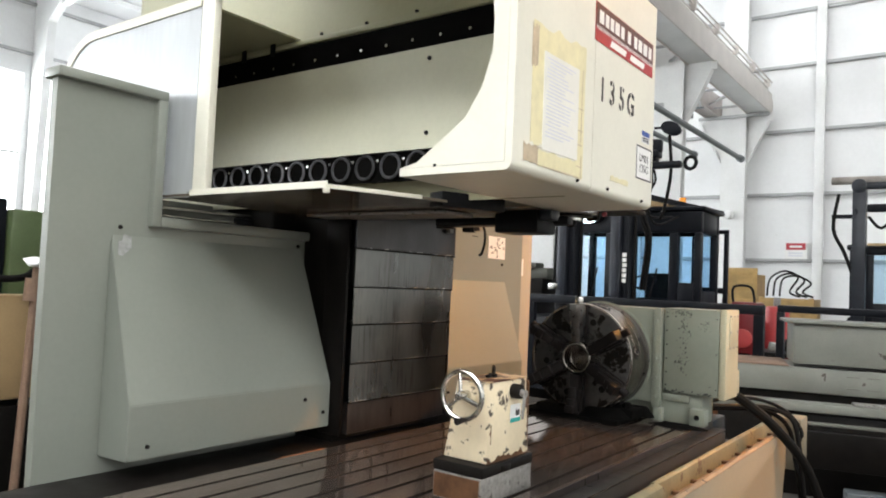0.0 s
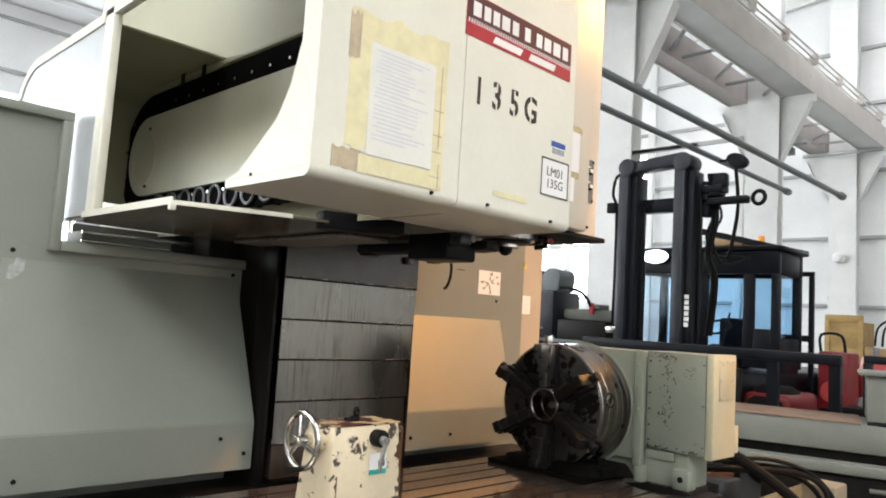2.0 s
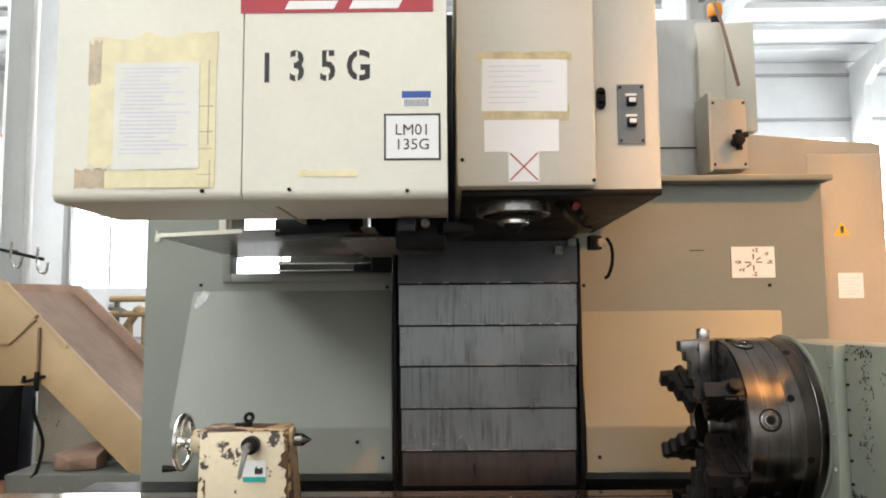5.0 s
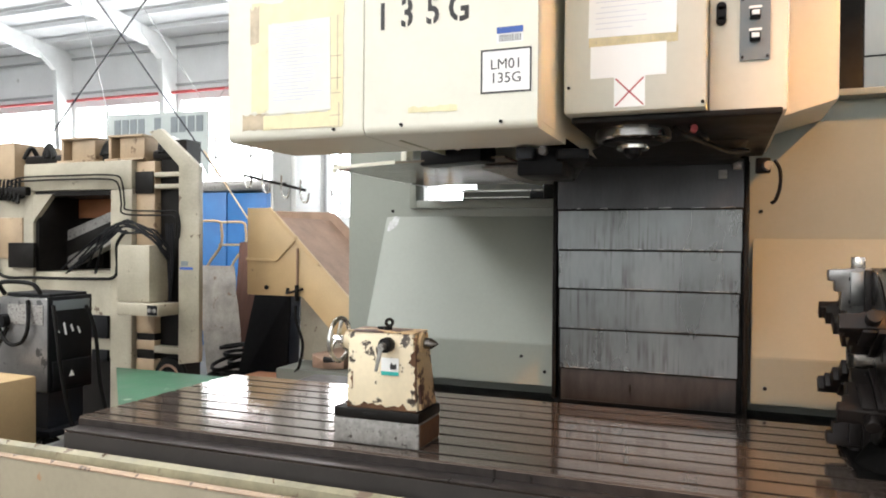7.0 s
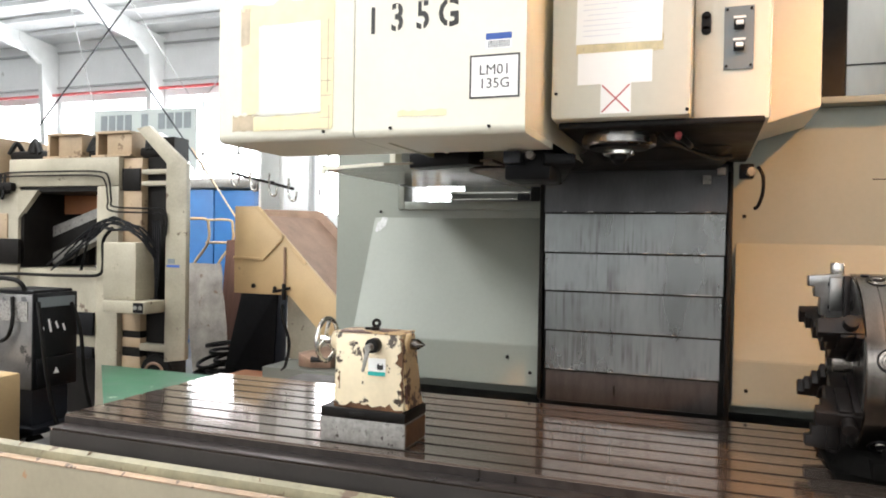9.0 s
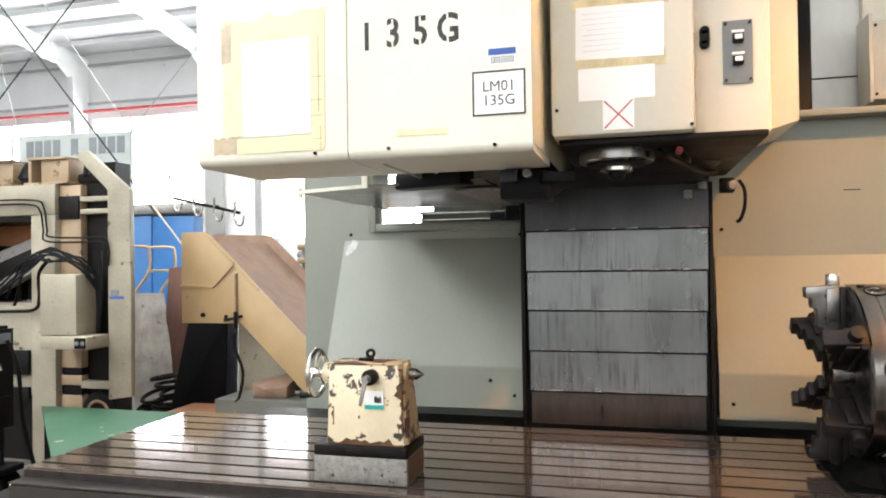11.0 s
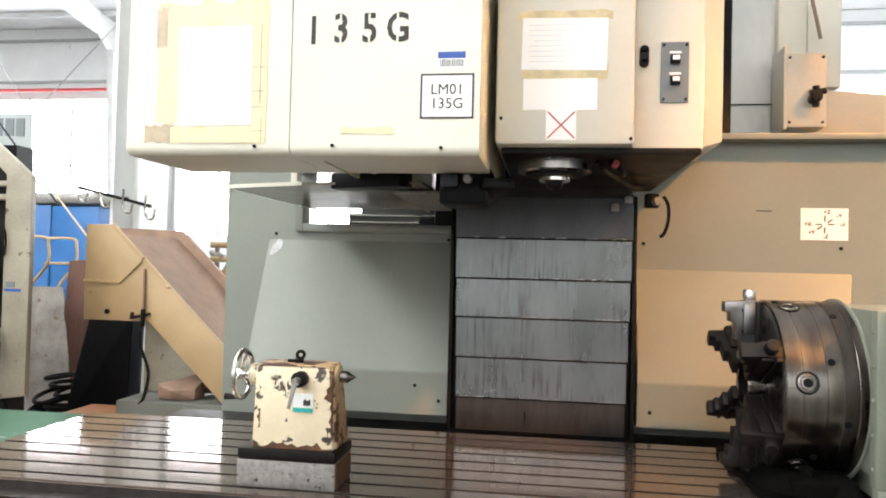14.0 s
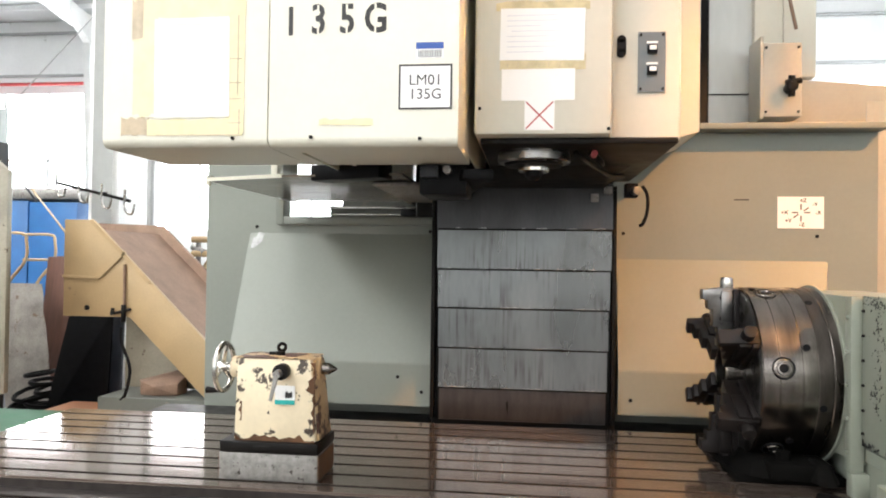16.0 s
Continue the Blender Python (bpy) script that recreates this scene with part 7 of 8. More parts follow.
plain([(-9.6, -7.9, 9.1, 9.7, 1.381, 1.88, 0.04)], la, M_RUSTSLAT, "end_unit", "dark brown oily end unit")
plain([(-9.6, -8.1, 9.08, 9.098, 1.60, 1.615, 0.003)], la, M_SCUFF, "edge_strip")
plain([(-9.6, -8.45, 9.15, 9.65, 1.881, 2.12, 0.03), (-9.6, -8.4, 9.12, 9.66, 1.87, 1.90, 0.008)], la, M_DARKTEAL, "cross_slide", "dark teal cross slide")
s = B()
cyl(s, (-8.98, 9.3, 2.121), (-8.98, 9.3, 2.2), 0.05, 14, bevel=0.005)
post_ = part("tool_post", s, M_DARKTEAL, la)
s = B()
box(s, -9.16, -8.76, 9.15, 9.5, 2.201, 2.43, 0.025)
box(s, -9.13, -8.70, 9.16, 9.49, 2.185, 2.22, 0.008)
part("control_box", s, M_DARKTEAL, post_, "dark teal box on a post")
rnd = random.Random(8)
for k in range(9):
    x, z, r = -8.3 + 0.1 * k, 1.39, rnd.uniform(0.07, 0.14)
    s = B()
    hull(s, [(x + r * math.cos(a) * rnd.uniform(0.6, 1.2), 9.14 + 0.1 * rnd.random(), z + r * 1.6 + r * 1.6 * math.sin(a) * rnd.uniform(0.6, 1.0)) for a in np.linspace(0, 6.0, 12)] + [(x - r, 9.12, z), (x + r, 9.24, z)], 0.01)
    solid("machine_part", s, (M_DARKSTEEL, M_CAST, M_RUSTSLAT)[k % 3], "oily loose machine part heaped on the lathe bed", "machine part", "parts heaped on the lathe")
s = B()
for k in range(5):
    hull(s, [(-7.42 + 0.05 * k + rnd.uniform(-0.01, 0.06), 8.93 + 0.03 * rnd.random(), z) for z in (1.2, 1.4, 1.62, 1.78) for q in range(3)], 0.006)
solid("plastic_wrap", s, M_SHEET, "crumpled white plastic wrap hanging over the lathe", "plastic wrap")
s = B()
n = 12
for k in range(n):
    x0, x1 = -8.5 + 1.0 * k / n, -8.5 + 1.0 * (k + 1) / n
    za, zb = 2.12 - 0.10 * k / n + 0.02 * rnd.random(), 2.12 - 0.10 * (k + 1) / n + 0.02 * rnd.random()
    prism(s, [(x0, za - 0.05), (x1, zb - 0.05), (x1, zb), (x0, za)], "y", 9.32, 9.62)
solid("tarpaulin", s, M_TARP, "crumpled blue tarpaulin laid over the lathe", "tarpaulin")

# ---- things beyond the table, towards the west wall ----
pf = thing("press_frame", (-4.3, -2.4, 0), "dismantled cream machine frame with open window and black hoses", "machine frame")
plain([(-4.9, -4.0, -3.62, -3.10, 0.0, 2.02, 0.012)], pf, M_DIRTYCREAM, "upright")
plain([(-4.3, -4.0, -2.18, -1.94, 0.0, 2.02, 0.012)], pf, M_DIRTYCREAM, "upright")
plain([(-4.7, -4.0, -3.22, -1.94, 2.021, 2.27, 0.012)], pf, M_DIRTYCREAM, "top_beam")
plain([(-4.7, -4.02, -3.10, -2.181, 0.55, 1.285, 0.012)], pf, M_DIRTYCREAM, "apron")
# black box paints the shade below the apron
plain([(-4.6, -4.1, -3.10, -2.181, 0.0, 0.549)], pf, M_DARKSTEEL, "base", "base coloured dark for its shade")
plain([(-4.3, -4.05, -1.939, -1.735, 1.0, 2.26, 0.01)], pf, M_PEACH, "side_block", "tan side block")
plain([(-4.049, -4.03, -1.93, -1.74, 1.98, 2.17, 0.004)], pf, M_DARKSTEEL, "oily_patch", "black greasy plate")
for z0, z1 in ((0.12, 0.34), (0.42, 0.56), (0.64, 0.72), (0.78, 0.96)):
    plain([(-4.3, -4.05, -1.939, -1.735, z0, z1, 0.006)], pf, M_PEACH, "spacer", "tan spacer block")
plain([(-4.34, -4.06, -1.934, -1.745, 0.05, 1.775)], pf, M_DARKSTEEL, "inner_web", "dark web behind the spacers")
s = B()
prism(s, [(-1.43, 0.55), (-1.22, 0.58), (-1.22, 2.19), (-1.62, 2.52), (-1.75, 2.50), (-1.43, 2.20)], "x", -4.04, -3.99, 0.006)
part("front_post", s, M_DIRTYCREAM, pf, "cream guide post with slanted top")
plain([(-4.30, -4.12, -1.734, -1.46, 0.0, 2.44)], pf, M_DARKSTEEL, "inner_column", "dark greasy column")
plain([(-4.119, -4.04, -1.734, -1.40, 2.12, 2.16, 0.006)], pf, M_DIRTYCREAM, "tie_bar")
plain([(-4.119, -4.04, -1.734, -1.40, 2.02, 2.06, 0.006)], pf, M_DIRTYCREAM, "tie_bar")
plain([(-4.119, -4.04, -1.734, -1.30, 0.62, 0.68, 0.006)], pf, M_DIRTYCREAM, "tie_bar")
for b6 in ((-4.6, -4.02, -3.66, -3.36, 2.021, 2.48, 0.01),):
    plain([b6], pf, M_PEACH, "lug", "tan lifting lug")
for y0, y1 in ((-2.80, -2.42), (-2.24, -1.86)):
    plain([(-4.3, -4.04, y0, y0 + 0.03, 2.29, 2.475, 0.004), (-4.3, -4.03, y0, y1, 2.475, 2.495, 0.004), (-4.3, -4.02, y0 - 0.03, y1 + 0.02, 2.272, 2.29, 0.004), (-4.3, -4.06, y0 + 0.11, y1, 2.29, 2.475, 0.006)], pf, M_PEACH, "lug", "tan lifting lug with open end")
    # black back paints the shade in the lug's recess
    plain([(-4.29, -4.2, y0 + 0.03, y0 + 0.11, 2.29, 2.474)], pf, M_DARKSTEEL, "lug_pocket")
rnd = random.Random(12)
for y0, y1 in ((-3.34, -2.86), (-2.39, -2.28), (-1.82, -1.60)):
    plain([(-4.4, -4.1, y0, y1, 2.271, 2.36, 0.03)], pf, M_DARKSTEEL, "valve_block", "dark valve block")
    for k in range(4):
        s = B()
        ya, yb = y0 + (y1 - y0) * rnd.random(), y0 + (y1 - y0) * rnd.random()
        tube(s, [(-4.2, ya, 2.34), (-4.15, (ya + yb) / 2, 2.42 + 0.06 * rnd.random()), (-4.1, yb, 2.33)], 0.022)
        part("hose", s, M_RUBBER, pf)
for a, b, w in (((-4.4, -3.5, 1.47), (-4.4, -2.4, 1.83), 0.11), ((-4.4, -3.32, 1.25), (-4.4, -2.4, 1.65), 0.10)):
    s = B()
    bar(s, a, b, 0.12, w, 0.01)
    part("brace", s, M_CAST, pf, "grey diagonal brace")
s = B()
bar(s, (-4.38, -3.45, 1.36), (-4.38, -2.4, 1.72), 0.1, 0.14, 0.01)
part("chain_rail", s, M_DARKSTEEL, pf, "black greasy chain rail")
# black plate closes the window and paints its inner shade
plain([(-4.9, -4.85, -3.10, -2.181, 1.29, 2.015)], pf, M_DARKSTEEL, "back_plate", "back plate coloured black for shade")
plain([(-4.5, -4.47, -3.36, -2.55, 1.79, 1.97, 0.005)], pf, M_ORANGEBROWN, "rust_plate", "rusty inner plate")
for k in range(7):
    y = -3.0 + 0.12 * k
    plain([(-4.7, -4.55, y, y + 0.05, 1.30, 1.42 + 0.05 * (k % 3), 0.005)], pf, M_DARKSTEEL, "valve_spool")
# black lining of the window's side and top, again painted shade
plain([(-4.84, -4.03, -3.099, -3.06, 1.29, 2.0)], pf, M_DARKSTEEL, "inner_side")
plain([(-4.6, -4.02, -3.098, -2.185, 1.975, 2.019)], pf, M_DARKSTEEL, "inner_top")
plain([(-4.06, -3.985, -3.60, -3.22, 1.40, 1.78, 0.01)], pf, M_PEACH, "cover_plate", "tan cover plate")
s = B()
prism(s, [(-3.1, 1.99), (-2.86, 1.99), (-3.1, 1.74)], "x", -4.05, -4.0)
part("gusset", s, M_DIRTYCREAM, pf)
plain([(-4.02, -3.80, -1.90, -1.56, 1.07, 1.54, 0.01)], pf, M_DIRTYCREAM, "junction_box", "cream junction box")
sb = plain([(-4.02, -3.76, -1.86, -1.43, 0.965, 1.065, 0.01)], pf, M_DIRTYCREAM, "socket_box", "cream socket box")
plain([(-3.759, -3.755, -1.54, -1.44, 0.975, 1.055)], sb, M_BLACK, "socket_plate")
for y in (-1.515, -1.465):
    s = B()
    cyl(s, (-3.755, y, 1.015), (-3.748, y, 1.015), 0.017, 14)
    part("socket", s, M_CAST, sb)
s = B()
cyl(s, (-4.11, -1.585, 0.42), (-4.06, -1.585, 0.42), 0.17, 28, bevel=0.02)
pul = part("pulley", s, M_RUBBER, pf)
s = B()
ring(s, (-4.05, -1.585, 0.42), (1, 0, 0), 0.10, 0.012, 24, 6)
part("pulley_rim", s, M_BROWN, pul)
for dx in (0.0, 0.035):
    s = B()
    tube(s, [(-3.97, -3.40 + dx, 2.10 - dx), (-3.97, -3.2, 2.145 - dx), (-3.97, -2.6, 2.15 - dx), (-3.97, -2.12 - dx, 2.14 - dx), (-3.97, -2.02 - dx, 2.08 - dx), (-3.97, -1.99 - dx, 1.9), (-3.97, -1.96 - dx, 1.84 - dx), (-3.97, -1.6, 1.825 - dx), (-3.97, -1.44 - dx, 1.82 - dx), (-3.97, -1.40 - dx, 1.72), (-3.97, -1.41 - dx, 1.6)], 0.0075, 8, 6)
    part("hose", s, M_RUBBER, pf)
s = B()
tube(s, [(-3.96, -3.55, 2.1), (-3.96, -3.53, 1.6), (-3.96, -3.48, 1.26), (-3.96, -3.0, 1.235), (-3.96, -2.3, 1.24), (-3.96, -2.1, 1.26), (-3.96, -2.06, 1.35), (-3.95, -2.05, 1.55), (-3.95, -1.95, 1.66)], 0.014, 8, 6)
part("hose", s, M_RUBBER, pf, "thick black hose")
for k in range(6):
    s = B()
    y0 = -3.48 + 0.05 * k
    tube(s, [(-3.97, y0, 2.13), (-3.93, y0 + 0.03, 2.02 - 0.02 * k), (-3.95, y0 - 0.02, 1.95), (-3.98, y0 + 0.05, 1.97)], 0.012, 6, 5)
    part("hose", s, M_RUBBER, pf)
plain([(-4.0, -3.94, -3.5, -3.12, 1.98, 2.06, 0.015)], pf, M_DARKSTEEL, "manifold", "dark hose manifold")
plain([(-4.0, -3.96, -3.37, -3.05, 1.32, 1.55, 0.01)], pf, M_DARKSTEEL, "cylinder_end", "black cylinder end")
plain([(-4.018, -3.99, -2.42, -2.2, 0.72, 0.92, 0.004)], pf, M_BLACK, "opening", "dark square opening")
plain([(-4.018, -3.99, -2.38, -2.2, 0.52, 0.62, 0.004)], pf, M_BLACK, "opening", "dark square opening")
rnd = random.Random(9)
for k in range(9):
    s = B()
    y0, z0 = -2.75 + 0.5 * rnd.random(), 1.28 + 0.14 * rnd.random()
    tube(s, [(-3.96, y0, z0), (-3.88, -2.1, 1.55 + 0.17 * rnd.random()), (-3.86, -1.85, 1.62 + 0.15 * rnd.random()), (-3.88, -1.6, 1.58 + 0.16 * rnd.random()), (-3.95, -1.5, 1.40 + 0.14 * rnd.random())], 0.009, 6, 5)
    part("cable", s, M_BLACK, pf)
for k in range(4):
    s = B()
    tube(s, [(-3.97, -1.48 - 0.02 * k, 1.72), (-3.96, -1.46 - 0.02 * k, 1.55), (-3.97, -1.47 - 0.015 * k, 1.35), (-3.97, -1.5, 1.08)], 0.010, 6, 5)
    part("cable", s, M_BLACK, pf)
plain([(-3.989, -3.985, -1.41, -1.28, 1.34, 1.36)], pf, M_BLUEPRINT, "sticker")
plain([(-3.989, -3.985, -1.40, -1.33, 1.37, 1.41)], pf, M_PANELGREY, "sticker")

wd = thing("welder", (-3.08, -1.85, 0), "grey welding machine on a cart with black front", "welder")
plain([(-3.26, -2.90, -2.10, -1.625, 0.50, 1.17, 0.015)], wd, M_WELDGREY, "body", "scuffed grey side")
plain([(-3.27, -2.895, -1.624, -1.605, 0.50, 1.18, 0.008)], wd, M_BLACK, "front_panel", "black front panel")
plain([(-3.25, -2.92, -2.05, -1.63, 1.1705, 1.20, 0.01)], wd, M_BLACK, "lid")
plain([(-3.24, -2.93, -1.604, -1.598, 1.08, 1.15)], wd, M_PANELGREY, "control_strip")
plain([(-3.24, -2.92, -1.604, -1.590, 0.52, 0.72, 0.004)], wd, M_BLACK, "lower_panel")
plain([(-2.899, -2.893, -2.0, -1.66, 0.98, 1.12)], wd, M_CAST, "side_label", "worn side label")
for k in range(4):
    s = B()
    bar(s, (-3.16 + 0.06 * k, -1.603, 0.90 + 0.02 * (k % 2)), (-3.14 + 0.06 * k, -1.603, 0.95 + 0.02 * (k % 3)), 0.004, 0.014)
    part("print_bar", s, M_WHITE, wd)
s = B()
prism(s, [(-3.10, 0.60), (-3.05, 0.60), (-3.075, 0.645)], "y", -1.5895, -1.588)
part("warning_mark", s, M_WHITE, wd)
plain([(-3.30, -2.86, -2.14, -1.55, 0.20, 0.245, 0.006)], wd, M_TRUCKBLACK, "cart_deck")
plain([(-3.22, -2.92, -2.06, -1.64, 0.245, 0.499)], wd, M_MAST, "cart_box", "grey cart box")
s = B()
tube(s, [(-2.95, -2.10, 1.18), (-2.90, -2.08, 1.27), (-2.90, -1.78, 1.27), (-2.93, -1.72, 1.19)], 0.016, 8, 5)
part("handle", s, M_RUBBER, wd)
for pts in ([(-2.89, -1.80, 1.15), (-2.86, -1.76, 0.98), (-2.86, -1.82, 0.86), (-2.86, -1.95, 0.84), (-2.86, -2.05, 0.95), (-2.88, -2.08, 1.12)],
            [(-2.89, -2.0, 0.95), (-2.80, -2.05, 0.7), (-2.72, -1.95, 0.5), (-2.62, -1.75, 0.3), (-2.7, -1.5, 0.04)],
            [(-2.92, -1.59, 1.12), (-2.90, -1.53, 0.9), (-2.92, -1.50, 0.6), (-2.95, -1.45, 0.3), (-3.0, -1.35, 0.03)],
            [(-3.2, -1.59, 1.10), (-3.22, -1.52, 0.9), (-3.25, -1.50, 0.5), (-3.3, -1.40, 0.03)]):
    s = B()
    tube(s, pts, 0.014, 8, 6)
    part("cable", s, M_RUBBER, wd)
s = B()
cyl(s, (-2.89, -2.02, 1.0), (-2.84, -2.02, 1.0), 0.05, 16)
part("gun_holder", s, M_BLACK, wd)
for x in (-3.24, -2.92):
    for y in (-2.05, -1.64):
        s = B()
        cyl(s, (x, y - 0.025, 0.10), (x, y + 0.025, 0.10), 0.10, 20, bevel=0.01)
        part("wheel", s, M_RUBBER, wd)
s = B()
box(s, -2.75, -2.35, -2.15, -1.54, 0.0, 0.66, 0.015)
solid("cabinet", s, M_TAN, "tan painted sheet cabinet on the floor", "cabinet")
tk = thing("green_table", (-2.8, -0.7, 0), "low green painted steel table with flaking top", "table")
s = B()
prism(s, [(-3.47, -1.57), (-3.47, -0.12), (-2.36, -0.12), (-2.36, -0.43)], "z", 0.57, 0.60, 0.004)
part("top", s, M_GREEN, tk)
for x, y in ((-3.4, -1.42), (-3.4, -0.2), (-2.44, -0.2), (-2.44, -0.46)):
    plain([(x - 0.03, x + 0.03, y - 0.03, y + 0.03, 0.0, 0.57)], tk, M_DARKSTEEL, "leg")
pa = thing("platform", (-4.2, -0.9, 0), "low red-brown platform beside the table", "platform")
plain([(-5.1, -3.6, -1.42, -0.35, 0.27, 0.31, 0.003)], pa, M_ORANGEBROWN, "deck")
plain([(-5.0, -4.35, -1.35, -0.5, 0.0, 0.27), (-4.05, -3.7, -1.2, -0.5, 0.0, 0.27)], pa, M_DARKSTEEL, "frame")

# inclined chip conveyor
cv = thing("chip_conveyor", (-5.0, -0.5, 0), "cream inclined chip conveyor with brown trough", "conveyor")
s = B()
prism(s, [(-1.19, 1.10), (-1.19, 1.875), (-0.955, 1.875), (0.25, 0.70), (0.25, 0.30), (0.15, 0.35), (-0.62, 1.10)], "x", -4.64, -4.6, 0.003)
part("side_plate", s, M_TAN, cv, "tan side plate")
s = B()
prism(s, [(-1.65, 1.10), (-1.65, 1.90), (-0.95, 1.878), (-0.5, 1.45), (0.55, 0.42), (0.55, 0.30), (0.15, 0.30), (-0.62, 1.10)], "x", -5.75, -5.7, 0.003)
part("back_plate", s, M_BROWN, cv, "dusty brown trough wall")
s = B()
v = [s.verts.new(q) for q in ((-4.64, -0.98, 1.80), (-5.7, -0.98, 1.80), (-5.7, 0.45, 0.42), (-4.64, 0.45, 0.42), (-4.64, -0.98, 1.76), (-5.7, -0.98, 1.76), (-5.7, 0.45, 0.38), (-4.64, 0.45, 0.38))]
for f in ((0, 1, 2, 3), (4, 7, 6, 5), (0, 4, 5, 1), (1, 5, 6, 2), (2, 6, 7, 3), (3, 7, 4, 0)):
    s.faces.new([v[i] for i in f])
part("belt", s, M_BROWN, cv)
s = B()
bar(s, (-4.59, -1.19, 1.42), (-4.59, -0.88, 1.41), 0.02, 0.02)
bar(s, (-4.59, -0.88, 1.41), (-4.59, -0.66, 1.62), 0.02, 0.02)
bar(s, (-4.59, -0.955, 1.87), (-4.59, -0.45, 1.38), 0.02, 0.03)
part("stiffener", s, M_TAN, cv)
for y in (-1.1, 0.1):
    plain([(-5.66, -5.6, y, y + 0.06, 0.0, 1.1 if y < -0.5 else 0.42, 0.005)], cv, M_DARKSTEEL, "leg")
s = B()
prism(s, [(-0.86, 0.48), (-0.86, 1.13), (-0.62, 1.10), (0.0, 0.50), (0.0, 0.48)], "x", -5.0, -4.96, 0.003)
part("support_plate", s, M_DIRTYCREAM, cv, "dirty cream support plate")
s = B()
cyl(s, (-4.598, -0.98, 1.17), (-4.585, -0.98, 1.17), 0.02, 12)
part("bolt", s, M_DARKSTEEL, cv)
s = B()
prism(s, [(-0.85, 0.47), (0.5, 0.47), (0.5, 0.0), (-0.85, 0.0)], "x", -5.2, -4.55, 0.01)
solid("chip_bin", s, M_BEDGREY, "low grey-green chip bin under the conveyor", "bin")
s = B()
rnd = random.Random(31)
hull(s, [(-4.78 + 0.17 * math.cos(a) * rnd.uniform(0.8, 1.1), -0.42 + 0.2 * math.sin(a) * rnd.uniform(0.8, 1.1), z) for a in np.linspace(0, 5.6, 7) for z in (0.475, 0.475 + rnd.uniform(0.08, 0.17))], 0.004)
solid("cardboard", s, M_BROWN, "crumpled brown carton in the bin", "carton")

bp_ = thing("black_panel", (-5.2, -1.5, 0), "black steel sheet panel leaning upright", "panel")
s = B()
hull(s, [(-5.24, -1.80, 0.0), (-5.24, -1.18, 0.0), (-5.2, -1.80, 0.0), (-5.2, -1.18, 0.0), (-5.36, -1.625, 1.04), (-5.36, -1.20, 1.085), (-5.32, -1.625, 1.04), (-5.32, -1.20, 1.085)], 0.004)
part("sheet", s, M_BLACK, bp_)
s = B()
hull(s, [(-5.24, -1.175, 0.0), (-5.24, -1.06, 0.0), (-5.22, -1.175, 0.0), (-5.22, -1.06, 0.0), (-5.345, -1.195, 1.085), (-5.345, -1.09, 1.09), (-5.325, -1.195, 1.085), (-5.325, -1.09, 1.09)], 0.003)
part("edge_strip", s, M_MAST, bp_, "dull grey bent edge")
st = thing("air_pipe", (-4.586, -0.66, 1.1), "thin air pipe with valve and hanging black hose", "air pipe")
s = B()
cyl(s, (-4.586, -0.66, 1.10), (-4.586, -0.66, 1.52), 0.011, 10)
part("pole", s, M_BROWN, st)
s = B()
cyl(s, (-4.578, -0.74, 1.13), (-4.578, -0.60, 1.165), 0.011, 12)
cyl(s, (-4.578, -0.66, 1.06), (-4.578, -0.66, 1.20), 0.018, 12, bevel=0.004)
cyl(s, (-4.56, -0.75, 1.12), (-4.578, -0.75, 1.17), 0.014, 10)
part("valve", s, M_DARKSTEEL, st, "dark hand valve")
s = B()
tube(s, [(-4.56, -0.66, 1.02), (-4.55, -0.65, 0.9), (-4.55, -0.58, 0.7), (-4.56, -0.62, 0.5), (-4.56, -0.66, 0.45)], 0.013, 8, 6)
part("hose", s, M_RUBBER, st)
bl = thing("blue_machine", (-8.6, -4.6, 0), "blue painted machine enclosure", "machine enclosure")
plain([(-9.8, -8.0, -6.2, -4.05, 0.0, 2.30, 0.03)], bl, M_BLUE, "body")
plain([(-9.8, -8.0, -4.045, -3.35, 0.0, 2.28, 0.03)], bl, M_BLUE, "door")
plain([(-9.9, -7.95, -6.2, -3.3, 2.3, 2.46, 0.06)], bl, M_CAST, "top_cover", "dusty grey top")
lr = thing("ladder", (-6.0, -2.7, 0), "cream tubular ladder rail", "ladder")
for x in (-6.0, -6.45):
    s = B()
    tube(s, [(x, -2.95, 1.80), (x, -2.62, 1.80), (x, -2.57, 1.72), (x, -2.58, 1.52), (x, -2.78, 1.25), (x, -2.82, 0.9), (x, -2.80, 0.5), (x, -2.45, 0.0)], 0.015, 8, 5)
    part("rail", s, M_TAN, lr)
for z, y in ((1.53, -2.6), (1.25, -2.78), (0.9, -2.82)):
    s = B()
    cyl(s, (-6.0, y, z), (-6.45, y, z), 0.014, 8)
    part("rung", s, M_TAN, lr)
for k in range(4):
    s = B()
    y = -2.50 + 0.09 * k
    hull(s, [(-6.1 + 0.05 * k, y, 0), (-6.1 + 0.05 * k, y + 0.3, 0), (-6.07 + 0.05 * k, y, 0), (-6.07 + 0.05 * k, y + 0.3, 0), (-6.3, y - 0.02, 1.56 - 0.03 * k), (-6.3, y + 0.26, 1.58 - 0.03 * k), (-6.27, y - 0.02, 1.56 - 0.03 * k), (-6.27, y + 0.26, 1.58 - 0.03 * k)], 0.003)
    solid("board", s, M_DARKWOOD, "red-brown board leaning upright", "board", "leaning boards")
s = B()
rnd = random.Random(8)
